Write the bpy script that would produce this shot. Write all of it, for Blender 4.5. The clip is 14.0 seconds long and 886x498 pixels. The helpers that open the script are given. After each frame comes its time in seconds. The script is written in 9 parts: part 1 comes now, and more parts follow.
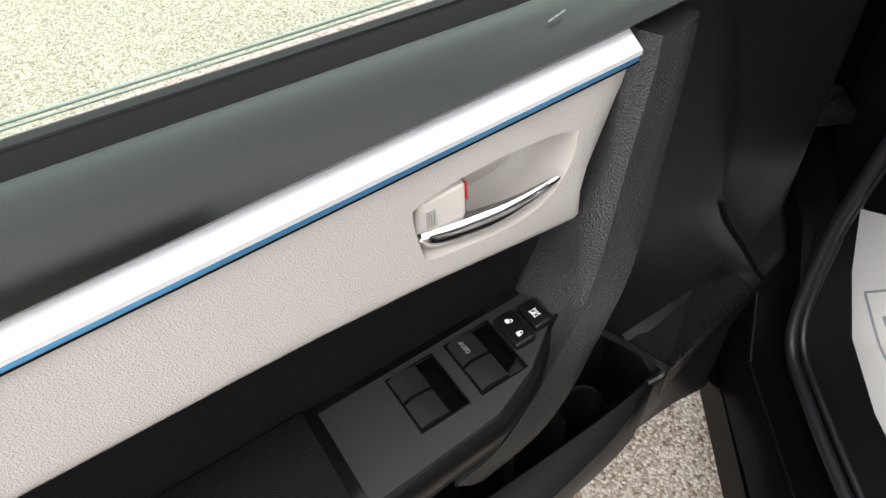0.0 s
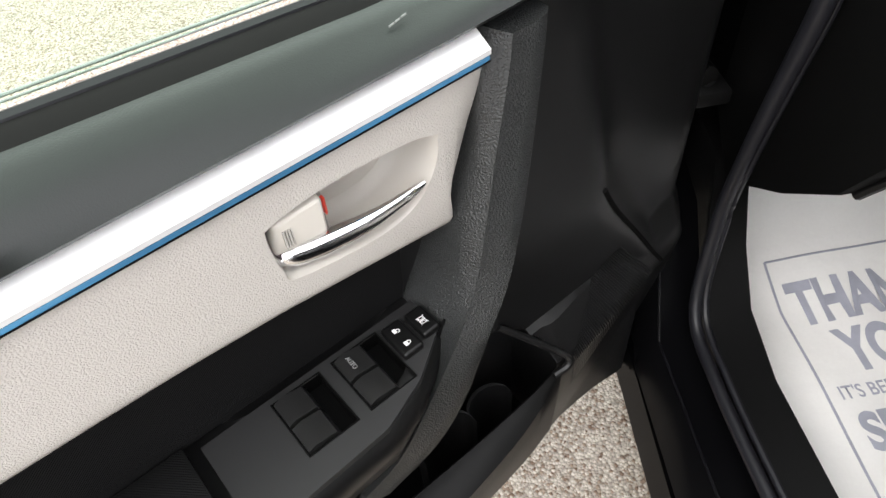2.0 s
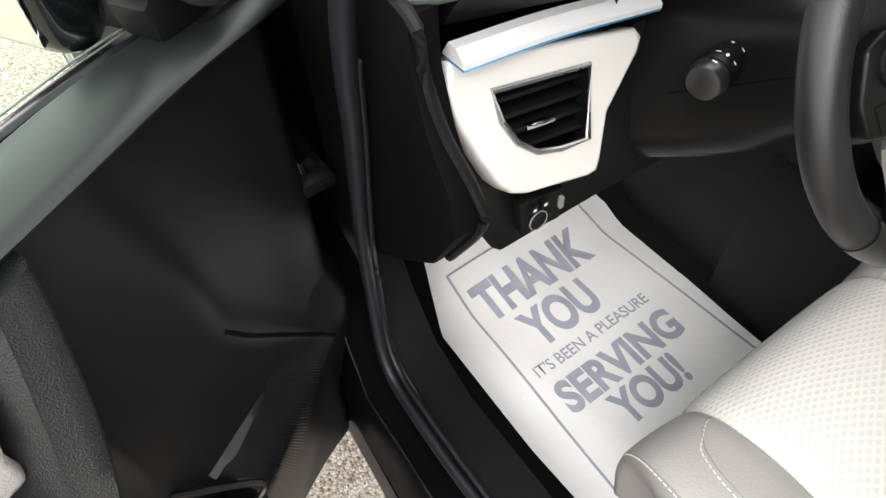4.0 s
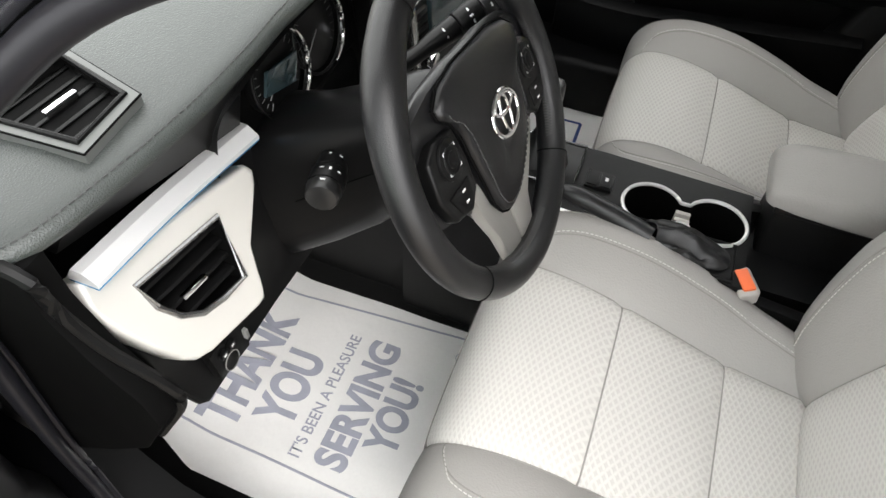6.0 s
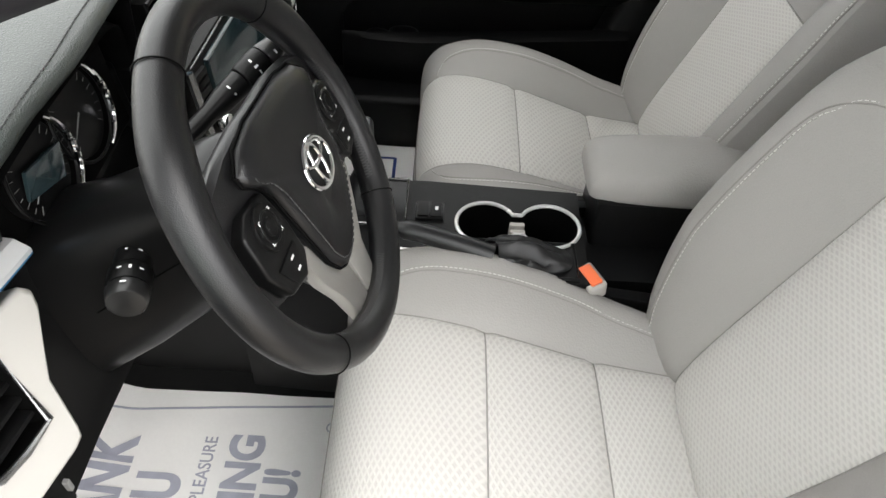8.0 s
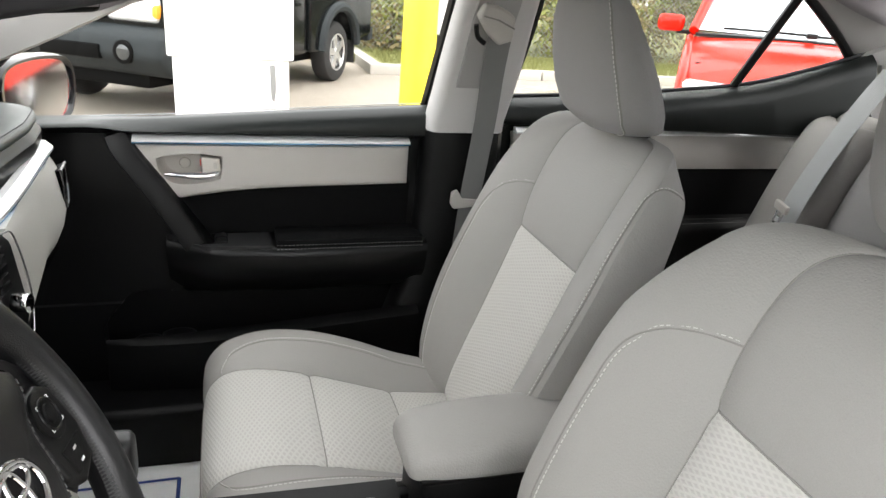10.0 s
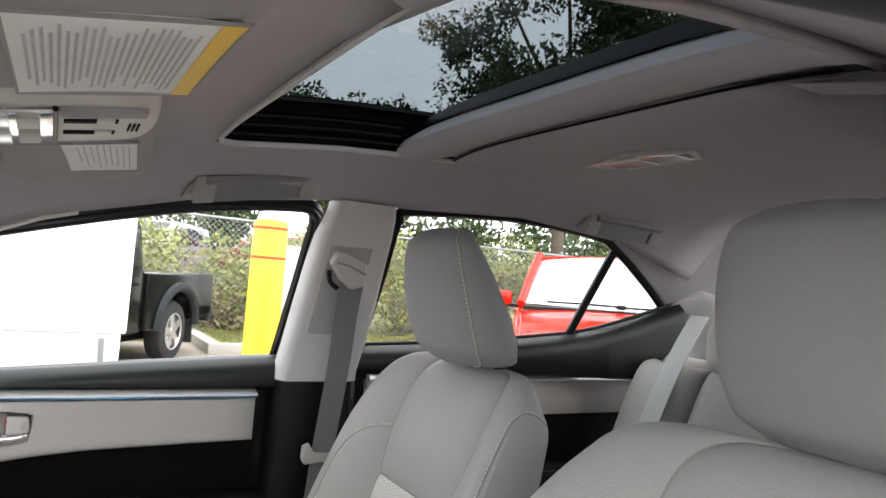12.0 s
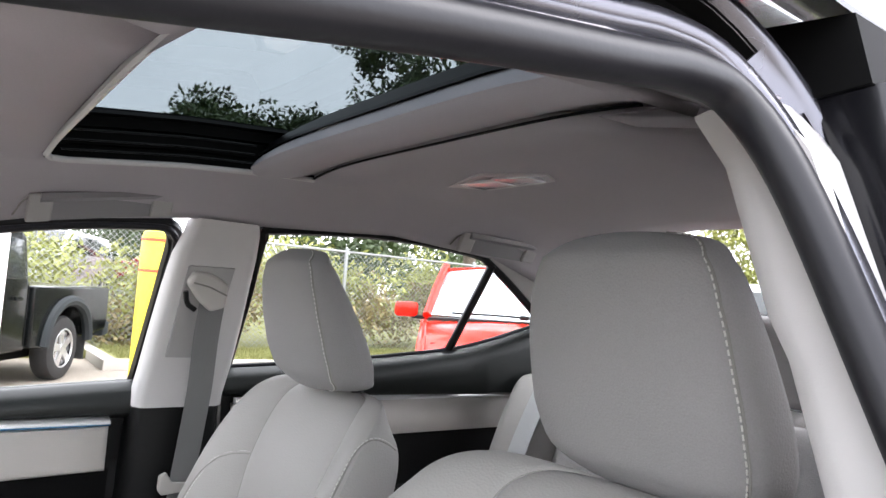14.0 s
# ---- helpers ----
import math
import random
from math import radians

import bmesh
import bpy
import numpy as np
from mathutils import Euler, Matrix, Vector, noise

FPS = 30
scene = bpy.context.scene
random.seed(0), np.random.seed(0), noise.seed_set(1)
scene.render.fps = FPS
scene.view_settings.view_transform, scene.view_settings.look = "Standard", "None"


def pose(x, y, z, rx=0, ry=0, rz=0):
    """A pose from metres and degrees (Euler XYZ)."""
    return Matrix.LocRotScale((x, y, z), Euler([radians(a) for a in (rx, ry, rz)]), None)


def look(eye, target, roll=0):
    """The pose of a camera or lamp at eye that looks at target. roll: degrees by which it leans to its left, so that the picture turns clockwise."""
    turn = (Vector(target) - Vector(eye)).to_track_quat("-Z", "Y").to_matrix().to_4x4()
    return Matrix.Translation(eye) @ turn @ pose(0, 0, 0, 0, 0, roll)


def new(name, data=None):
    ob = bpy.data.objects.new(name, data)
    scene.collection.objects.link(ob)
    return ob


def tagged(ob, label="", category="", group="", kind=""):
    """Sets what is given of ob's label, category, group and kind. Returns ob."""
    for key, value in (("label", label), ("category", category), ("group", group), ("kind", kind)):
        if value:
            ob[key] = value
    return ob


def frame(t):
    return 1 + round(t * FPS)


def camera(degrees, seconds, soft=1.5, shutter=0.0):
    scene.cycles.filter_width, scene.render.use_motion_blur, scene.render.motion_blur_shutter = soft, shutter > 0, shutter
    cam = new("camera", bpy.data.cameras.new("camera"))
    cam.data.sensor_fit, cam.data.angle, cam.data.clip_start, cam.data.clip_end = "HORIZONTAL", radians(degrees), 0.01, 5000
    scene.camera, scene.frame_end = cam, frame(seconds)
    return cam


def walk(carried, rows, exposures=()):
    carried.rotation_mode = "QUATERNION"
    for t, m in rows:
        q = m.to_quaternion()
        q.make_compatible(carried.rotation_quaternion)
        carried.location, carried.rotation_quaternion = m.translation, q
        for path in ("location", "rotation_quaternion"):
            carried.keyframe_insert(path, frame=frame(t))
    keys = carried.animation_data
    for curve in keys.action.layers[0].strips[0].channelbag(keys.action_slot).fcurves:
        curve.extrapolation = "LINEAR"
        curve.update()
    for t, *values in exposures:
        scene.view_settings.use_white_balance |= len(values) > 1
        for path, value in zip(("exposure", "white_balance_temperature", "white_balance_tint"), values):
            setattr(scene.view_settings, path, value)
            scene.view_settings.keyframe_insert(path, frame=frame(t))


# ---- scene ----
# camera and its walk
cam = camera(65.4, 14.0)
PATH = [
    (0, (-1.156, 0.379, 1.152), (-1.203, 1.711, -0.339), -6.2),
    (0.5, (-1.157, 0.378, 1.134), (-1.186, 1.707, -0.360), -6.0),
    (1, (-1.148, 0.379, 1.120), (-1.146, 1.707, -0.375), -5.7),
    (1.5, (-1.131, 0.383, 1.127), (-1.080, 1.707, -0.371), -5.6),
    (2, (-1.109, 0.390, 1.146), (-0.981, 1.696, -0.364), -5.3),
    (2.5, (-1.081, 0.397, 1.163), (-0.835, 1.674, -0.356), -5.0),
    (3, (-1.045, 0.405, 1.183), (-0.653, 1.630, -0.349), -4.5),
    (3.5, (-1.000, 0.409, 1.216), (-0.468, 1.563, -0.329), -3.8),
    (4, (-0.925, 0.422, 1.232), (-0.232, 1.463, -0.329), -3.0),
    (4.2, (-0.903, 0.430, 1.248), (-0.162, 1.420, -0.324), -2.2),
    (6.3, (-0.856, 0.431, 1.349), (0.372, 0.732, -0.201), 3.4),
    (6.5, (-0.850, 0.438, 1.348), (0.388, 0.684, -0.203), 3.7),
    (7, (-0.843, 0.451, 1.341), (0.417, 0.584, -0.206), 4.3),
    (7.2, (-0.842, 0.453, 1.339), (0.423, 0.545, -0.208), 4.4),
    (9.3, (-0.747, 0.418, 1.249), (0.916, 0.072, 0.193), 5.1),
    (9.5, (-0.741, 0.418, 1.247), (0.958, 0.003, 0.276), 5.1),
    (10, (-0.732, 0.418, 1.229), (1.036, -0.163, 0.496), 4.8),
    (10.5, (-0.725, 0.427, 1.216), (1.072, -0.303, 0.728), 4.6),
    (11, (-0.720, 0.430, 1.212), (1.083, -0.398, 0.957), 4.6),
    (11.5, (-0.716, 0.428, 1.178), (1.068, -0.472, 1.098), 4.6),
    (12, (-0.711, 0.428, 1.150), (1.033, -0.548, 1.238), 4.7),
    (12.5, (-0.708, 0.423, 1.148), (0.998, -0.611, 1.292), 4.7),
    (13, (-0.716, 0.409, 1.154), (0.949, -0.689, 1.298), 4.5),
    (13.5, (-0.734, 0.378, 1.162), (0.903, -0.763, 1.304), 4.5),
    (14, (-0.752, 0.337, 1.178), (0.864, -0.834, 1.311), 4.3),
]
walk(cam, [(t, look(eye, target, roll)) for t, eye, target, roll in PATH],
     exposures=[(0.0, 1.66, 6500, 12), (2.0, 1.80, 6500, 11), (3.0, 1.90, 6500, 10), (4.2, 2.02, 6500, 11), (6.5, 1.88, 6500, 10), (7.2, 1.82, 6500, 10), (9.5, 2.36, 6480, 10), (10.5, 2.00, 6450, 11), (12.0, 1.96, 6300, 13), (14.0, 2.40, 6150, 15)])

# ---- world and sun: bright overcast ----
world = bpy.data.worlds.new("overcast")
scene.world = world
world.use_nodes = True
wn, wl = world.node_tree.nodes, world.node_tree.links
sky = wn.new("ShaderNodeTexSky")
sky.sky_type, sky.sun_disc = "NISHITA", False
sky.sun_elevation, sky.sun_rotation = radians(50), radians(225)
cloud = wn.new("ShaderNodeTexNoise")
cloud.inputs["Scale"].default_value, cloud.inputs["Detail"].default_value = 2.2, 6
ramp = wn.new("ShaderNodeValToRGB")
ramp.color_ramp.elements[0].position, ramp.color_ramp.elements[1].position = 0.3, 0.75
ramp.color_ramp.elements[0].color, ramp.color_ramp.elements[1].color = (6.9, 6.9, 6.95, 1), (9.7, 9.6, 9.5, 1)
mixw = wn.new("ShaderNodeMix")
mixw.data_type = "RGBA"
mixw.inputs["Factor"].default_value = 0.9
wl.new(cloud.outputs["Fac"], ramp.inputs["Fac"])
wl.new(sky.outputs["Color"], mixw.inputs["A"])
wl.new(ramp.outputs["Color"], mixw.inputs["B"])
bg = wn["Background"]
bg.inputs["Strength"].default_value = 0.145
wl.new(mixw.outputs["Result"], bg.inputs["Color"])
sun = new("sun", bpy.data.lights.new("sun", "SUN"))
sun.data.energy, sun.data.angle, sun.data.color = 0.5, radians(35), (1.0, 0.97, 0.92)
sun.matrix_world = pose(0, 0, 30, 40, 0, -45)


# ---- materials ----
def mat(name, color, rough=0.55, metal=0.0, grain=0.0, gscale=300.0, bump=0.0, bscale=600.0, kind="noise",
        stain=0.06, sscale=6.0, spec=0.5, coat=0.0, dist=0.001, sheen=0.0):
    """A surface with stains at one scale, grain at another, and fine relief."""
    m = bpy.data.materials.new(name)
    m.use_nodes = True
    n, l = m.node_tree.nodes, m.node_tree.links
    p = n["Principled BSDF"]
    p.inputs["Roughness"].default_value, p.inputs["Metallic"].default_value = rough, metal
    p.inputs["Specular IOR Level"].default_value, p.inputs["Coat Weight"].default_value = spec, coat
    p.inputs["Sheen Weight"].default_value = sheen
    co = n.new("ShaderNodeTexCoord")
    big = n.new("ShaderNodeTexNoise")
    big.inputs["Scale"].default_value, big.inputs["Detail"].default_value = sscale, 4
    l.new(co.outputs["Object"], big.inputs["Vector"])
    small = n.new("ShaderNodeTexNoise")
    small.inputs["Scale"].default_value, small.inputs["Detail"].default_value = gscale, 3
    l.new(co.outputs["Object"], small.inputs["Vector"])
    a = n.new("ShaderNodeMapRange")
    a.inputs["To Min"].default_value, a.inputs["To Max"].default_value = 1 - stain, 1 + stain
    l.new(big.outputs["Fac"], a.inputs["Value"])
    b = n.new("ShaderNodeMapRange")
    b.inputs["To Min"].default_value, b.inputs["To Max"].default_value = 1 - grain, 1 + grain
    l.new(small.outputs["Fac"], b.inputs["Value"])
    mul = n.new("ShaderNodeMath")
    mul.operation = "MULTIPLY"
    l.new(a.outputs["Result"], mul.inputs[0])
    l.new(b.outputs["Result"], mul.inputs[1])
    mix = n.new("ShaderNodeMix")
    mix.data_type, mix.blend_type = "RGBA", "MULTIPLY"
    mix.inputs["Factor"].default_value = 1.0
    mix.inputs["A"].default_value = (*color, 1)
    l.new(mul.outputs["Value"], mix.inputs["B"])
    l.new(mix.outputs["Result"], p.inputs["Base Color"])
    r = n.new("ShaderNodeMapRange")
    r.inputs["To Min"].default_value, r.inputs["To Max"].default_value = max(0.02, rough - 0.06), min(1, rough + 0.06)
    l.new(big.outputs["Fac"], r.inputs["Value"])
    l.new(r.outputs["Result"], p.inputs["Roughness"])
    if bump:
        if kind == "leather":
            t = n.new("ShaderNodeTexVoronoi")
            t.feature = "SMOOTH_F1"
            t.inputs["Scale"].default_value = bscale
            wob = n.new("ShaderNodeTexNoise")
            wob.inputs["Scale"].default_value = bscale * 0.5
            l.new(co.outputs["Object"], wob.inputs["Vector"])
            add = n.new("ShaderNodeVectorMath")
            add.operation = "MULTIPLY_ADD"
            add.inputs[1].default_value = (0.0015, 0.0015, 0.0015)
            l.new(wob.outputs["Color"], add.inputs[0])
            l.new(co.outputs["Object"], add.inputs[2])
            l.new(add.outputs["Vector"], t.inputs["Vector"])
            out = t.outputs["Distance"]
        elif kind == "rib":
            t = n.new("ShaderNodeTexWave")
            t.inputs["Scale"].default_value = bscale
            t.bands_direction = "DIAGONAL"
            t.inputs["Distortion"].default_value = 0.6
            l.new(co.outputs["Object"], t.inputs["Vector"])
            out = t.outputs["Fac"]
        else:
            t = n.new("ShaderNodeTexNoise")
            t.inputs["Scale"].default_value, t.inputs["Detail"].default_value = bscale, 3
            l.new(co.outputs["Object"], t.inputs["Vector"])
            out = t.outputs["Fac"]
        bm_ = n.new("ShaderNodeBump")
        bm_.inputs["Strength"].default_value, bm_.inputs["Distance"].default_value = bump, dist
        l.new(out, bm_.inputs["Height"])
        l.new(bm_.outputs["Normal"], p.inputs["Normal"])
    return m


def glass_mat(name, tint, gloss=0.06, rough=0.0):
    m = bpy.data.materials.new(name)
    m.use_nodes = True
    n, l = m.node_tree.nodes, m.node_tree.links
    n.remove(n["Principled BSDF"])
    t, g, x = n.new("ShaderNodeBsdfTransparent"), n.new("ShaderNodeBsdfGlossy"), n.new("ShaderNodeMixShader")
    x.inputs["Fac"].default_value = gloss
    t.inputs["Color"].default_value = (*tint, 1)
    g.inputs["Roughness"].default_value = rough
    l.new(t.outputs["BSDF"], x.inputs[1])
    l.new(g.outputs["BSDF"], x.inputs[2])
    l.new(x.outputs["Shader"], n["Material Output"].inputs["Surface"])
    return m


def mesh_fabric(name, color, dark):
    """Seat insert: small woven lozenges in offset rows."""
    m = mat(name, color, rough=0.85, stain=0.04, sheen=0.15)
    n, l = m.node_tree.nodes, m.node_tree.links
    p = n["Principled BSDF"]
    co = n.new("ShaderNodeTexCoord")
    fac = None
    for sx, sy in ((44, 84), (-44, 84)):
        dot = n.new("ShaderNodeVectorMath")
        dot.operation = "DOT_PRODUCT"
        dot.inputs[1].default_value = (sx, sy, -sy * 0.85)
        l.new(co.outputs["Object"], dot.inputs[0])
        s = n.new("ShaderNodeMath")
        s.operation = "SINE"
        sc = n.new("ShaderNodeMath")
        sc.operation = "MULTIPLY"
        sc.inputs[1].default_value = 9.0
        l.new(dot.outputs["Value"], sc.inputs[0])
        l.new(sc.outputs["Value"], s.inputs[0])
        if fac is None:
            fac = s
        else:
            mx = n.new("ShaderNodeMath")
            mx.operation = "MAXIMUM"
            l.new(fac.outputs["Value"], mx.inputs[0])
            l.new(s.outputs["Value"], mx.inputs[1])
            fac = mx
    mr = n.new("ShaderNodeMapRange")
    mr.inputs["From Min"].default_value, mr.inputs["From Max"].default_value = -0.4, 0.9
    l.new(fac.outputs["Value"], mr.inputs["Value"])
    mix = n.new("ShaderNodeMix")
    mix.data_type = "RGBA"
    mix.inputs["A"].default_value, mix.inputs["B"].default_value = (*dark, 1), (*color, 1)
    l.new(mr.outputs["Result"], mix.inputs["Factor"])
    l.new(mix.outputs["Result"], p.inputs["Base Color"])
    b = n.new("ShaderNodeBump")
    b.inputs["Strength"].default_value, b.inputs["Distance"].default_value = 0.55, 0.0009
    l.new(mr.outputs["Result"], b.inputs["Height"])
    l.new(b.outputs["Normal"], p.inputs["Normal"])
    return m


def pebble_ground(name):
    m = bpy.data.materials.new(name)
    m.use_nodes = True
    n, l = m.node_tree.nodes, m.node_tree.links
    p = n["Principled BSDF"]
    p.inputs["Roughness"].default_value = 0.85
    co = n.new("ShaderNodeTexCoord")
    v = n.new("ShaderNodeTexVoronoi")
    v.inputs["Scale"].default_value = 190
    l.new(co.outputs["Object"], v.inputs["Vector"])
    bw = n.new("ShaderNodeSeparateColor")
    l.new(v.outputs["Color"], bw.inputs["Color"])
    r = n.new("ShaderNodeValToRGB")
    e = r.color_ramp.elements
    e[0].position, e[0].color = 0.0, (0.17, 0.105, 0.068, 1)
    e[1].position, e[1].color = 1.0, (0.62, 0.565, 0.48, 1)
    for pos, c in ((0.12, (0.29, 0.22, 0.165, 1)), (0.3, (0.37, 0.325, 0.268, 1)), (0.6, (0.465, 0.418, 0.355, 1))):
        k = e.new(pos)
        k.color = c
    l.new(bw.outputs["Red"], r.inputs["Fac"])
    gap = n.new("ShaderNodeMapRange")
    gap.inputs["From Min"].default_value, gap.inputs["From Max"].default_value = 0.35, 0.75
    gap.inputs["To Min"].default_value, gap.inputs["To Max"].default_value = 1.0, 0.62
    l.new(v.outputs["Distance"], gap.inputs["Value"])
    big = n.new("ShaderNodeTexNoise")
    big.inputs["Scale"].default_value, big.inputs["Detail"].default_value = 1.3, 5
    l.new(co.outputs["Object"], big.inputs["Vector"])
    bm_ = n.new("ShaderNodeMapRange")
    bm_.inputs["To Min"].default_value, bm_.inputs["To Max"].default_value = 0.70, 1.05
    l.new(big.outputs["Fac"], bm_.inputs["Value"])
    mu = n.new("ShaderNodeMath")
    mu.operation = "MULTIPLY"
    l.new(gap.outputs["Result"], mu.inputs[0])
    l.new(bm_.outputs["Result"], mu.inputs[1])
    mix = n.new("ShaderNodeMix")
    mix.data_type, mix.blend_type = "RGBA", "MULTIPLY"
    mix.inputs["Factor"].default_value = 1
    l.new(r.outputs["Color"], mix.inputs["A"])
    l.new(mu.outputs["Value"], mix.inputs["B"])
    l.new(mix.outputs["Result"], p.inputs["Base Color"])
    b = n.new("ShaderNodeBump")
    b.invert = True
    b.inputs["Strength"].default_value, b.inputs["Distance"].default_value = 0.7, 0.004
    l.new(v.outputs["Distance"], b.inputs["Height"])
    l.new(b.outputs["Normal"], p.inputs["Normal"])
    return m


PEBBLE = pebble_ground("exposed_aggregate")
GRASS = mat("grass", (0.19, 0.195, 0.065), 0.9, grain=0.4, gscale=40, stain=0.3, sscale=1.5)
CONCRETE = mat("kerb_concrete", (0.42, 0.40, 0.36), 0.9, grain=0.12, gscale=60, stain=0.15, sscale=3, bump=0.3, bscale=90, dist=0.003)
BLACKPLASTIC = mat("black_grained_plastic", (0.0038, 0.0038, 0.0039), 0.42, spec=0.2, bump=0.35, bscale=900, stain=0.12, dist=0.0006)
SOFTPAD = mat("soft_grained_pad", (0.0065, 0.0086, 0.0082), 0.40, spec=0.42, bump=0.35, bscale=1300, kind="leather", stain=0.1, dist=0.0003)
SMOOTHBLACK = mat("smooth_black_plastic", (0.0045, 0.0045, 0.0046), 0.34, spec=0.25, stain=0.1)
DEEPBLACK = mat("deep_black", (0.002, 0.002, 0.002), 0.65, spec=0.07, stain=0.1)
RUBBER = mat("rubber_seal", (0.0085, 0.0085, 0.0108), 0.40, spec=0.3, stain=0.15, bump=0.1, bscale=200)
CARPET = mat("dark_carpet", (0.006, 0.006, 0.006), 0.95, spec=0.1, grain=0.4, gscale=500, bump=0.6, bscale=500)
LEATHERBLK = mat("black_leather", (0.0065, 0.0065, 0.0070), 0.36, spec=0.5, bump=0.4, bscale=1100, kind="leather", stain=0.1, dist=0.0005)
GREYLEATHER = mat("pale_grey_vinyl", (0.46, 0.435, 0.405), 0.46, spec=0.38, bump=0.8, bscale=850, kind="leather", stain=0.05, dist=0.0008)
PALEPLASTIC = mat("pale_plastic", (0.58, 0.55, 0.50), 0.45, stain=0.05, bump=0.06, bscale=900)
# PALEPLASTIC darkened: shade inside the handle bowl is put into the colour
BOWLSHADED = mat("shaded_bowl_plastic", (0.43, 0.405, 0.37), 0.45, stain=0.05, bump=0.06, bscale=900)
SILVERPAINT = mat("satin_silver", (0.53, 0.515, 0.48), 0.38, metal=0.1, stain=0.04, bump=0.03, bscale=900)
WHITESTRIP = mat("satin_strip", (0.70, 0.70, 0.70), 0.30, metal=0.3, stain=0.03)
BLUEFILM = mat("blue_line", (0.14, 0.45, 0.82), 0.14, metal=0.65, stain=0.1)
# lighter than SOFTPAD: sky sheen through the windscreen is put into the base colour
DASHPAD = mat("sheen_lightened_dash_pad", (0.044, 0.050, 0.047), 0.40, spec=0.6, bump=0.7, bscale=700, kind="leather", stain=0.1, dist=0.0008)
VENTFRAME = mat("satin_vent_frame", (0.11, 0.115, 0.11), 0.34, spec=0.5, stain=0.08)
CHROME = mat("chrome", (0.85, 0.85, 0.86), 0.07, metal=1.0, stain=0.03)
DARKCHROME = mat("satin_metal", (0.30, 0.30, 0.30), 0.26, metal=0.9, stain=0.05)
FABRIC = mat("grey_seat_cloth", (0.305, 0.295, 0.288), 0.88, grain=0.22, gscale=650, bump=0.7, bscale=650, kind="rib", stain=0.05, sheen=0.2, dist=0.0006)
FABRICSIDE = mat("grey_seat_vinyl", (0.300, 0.287, 0.272), 0.6, grain=0.10, gscale=900, bump=0.6, bscale=420, kind="leather", stain=0.05, dist=0.0007)
FABRICHEAD = mat("head_restraint_cloth", (0.255, 0.244, 0.243), 0.75, grain=0.14, gscale=800, bump=0.7, bscale=520, kind="leather", stain=0.05, dist=0.0006)
# seat vinyl again, darkened: the shade low on the cushions is in the colour
FABRICSHADED = mat("shaded_seat_vinyl", (0.21, 0.20, 0.19), 0.6, bump=0.3, bscale=420, kind="leather", stain=0.06, dist=0.0007)
INSERT = mesh_fabric("woven_insert", (0.515, 0.500, 0.470), (0.445, 0.430, 0.404))
SEAM = mat("seam_shadow_cloth", (0.25, 0.24, 0.225), 0.9, spec=0.1)
PULLSKIN = mat("grained_pull_skin", (0.018, 0.019, 0.019), 0.40, spec=0.45, bump=1.0, bscale=750, kind="leather", stain=0.1, dist=0.0008)
LININGPLASTIC = mat("satin_lining_plastic", (0.008, 0.008, 0.0083), 0.36, spec=0.36, bump=0.15, bscale=900, stain=0.15)
KEYPLATE = mat("satin_switch_plate", (0.016, 0.016, 0.0165), 0.5, spec=0.4, stain=0.08)
KEYBLACK = mat("satin_key_plastic", (0.012, 0.012, 0.012), 0.3, spec=0.5)
FAINTPRINT = mat("faint_print", (0.16, 0.16, 0.16), 0.7)
BELTPALE = mat("pale_belt_webbing", (0.36, 0.37, 0.37), 0.6, bump=0.4, bscale=400, kind="rib")
# black flange paint: its sky reflection is put into a grey metal base
FLANGE = mat("reflecting_dark_flange", (0.115, 0.115, 0.130), 0.26, metal=0.8, stain=0.1, sscale=20)
MESHGREY = mat("speaker_mesh", (0.05, 0.05, 0.05), 0.5)
THREAD = mat("pale_thread", (0.55, 0.53, 0.50), 0.8, stain=0.1)
DARKTHREAD = mat("dark_thread", (0.05, 0.05, 0.05), 0.8)
HEADLINING = mat("headlining_cloth", (0.385, 0.360, 0.376), 0.95, grain=0.08, gscale=700, bump=0.2, bscale=900, stain=0.04)
PILLARTRIM = mat("pillar_trim", (0.50, 0.485, 0.475), 0.55, stain=0.05, bump=0.12, bscale=800)
BELT = mat("belt_webbing", (0.16, 0.16, 0.155), 0.7, grain=0.1, gscale=900, bump=0.4, bscale=400, kind="rib")
BELTPLASTIC = mat("belt_plastic", (0.42, 0.40, 0.37), 0.45, stain=0.05)
ORANGE = mat("orange_button", (0.85, 0.17, 0.06), 0.4)
RED = mat("red_mark", (0.75, 0.05, 0.03), 0.4)
ICON = mat("white_icon", (0.75, 0.75, 0.75), 0.5)
CARBLACK = mat("black_car_paint", (0.004, 0.004, 0.005), 0.16, coat=0.25, stain=0.1, spec=0.35)
PAPER = mat("paper_mat", (0.88, 0.87, 0.85), 0.8, stain=0.05, sscale=9, grain=0.03, gscale=200, bump=0.5, bscale=14, dist=0.006)
INK = mat("grey_blue_ink", (0.38, 0.39, 0.46), 0.8, stain=0.25, sscale=30)
BLUEINK = mat("navy_ink", (0.03, 0.06, 0.22), 0.7)
YELLOW = mat("yellow_sleeve", (0.92, 0.76, 0.03), 0.45, stain=0.06, sscale=4)
REDTAPE = mat("red_tape", (0.75, 0.08, 0.02), 0.5)
WHITEMETAL = mat("white_enamel", (0.84, 0.84, 0.83), 0.4, stain=0.04, sscale=2)
GREYBAR = mat("grey_handle", (0.20, 0.20, 0.195), 0.5)
REDPAINT = mat("red_car_paint", (0.62, 0.014, 0.004), 0.18, spec=0.22, coat=0.15, stain=0.05)
TRUCKPAINT = mat("dark_truck_paint", (0.004, 0.005, 0.005), 0.16, spec=0.12, coat=0.05, stain=0.1)
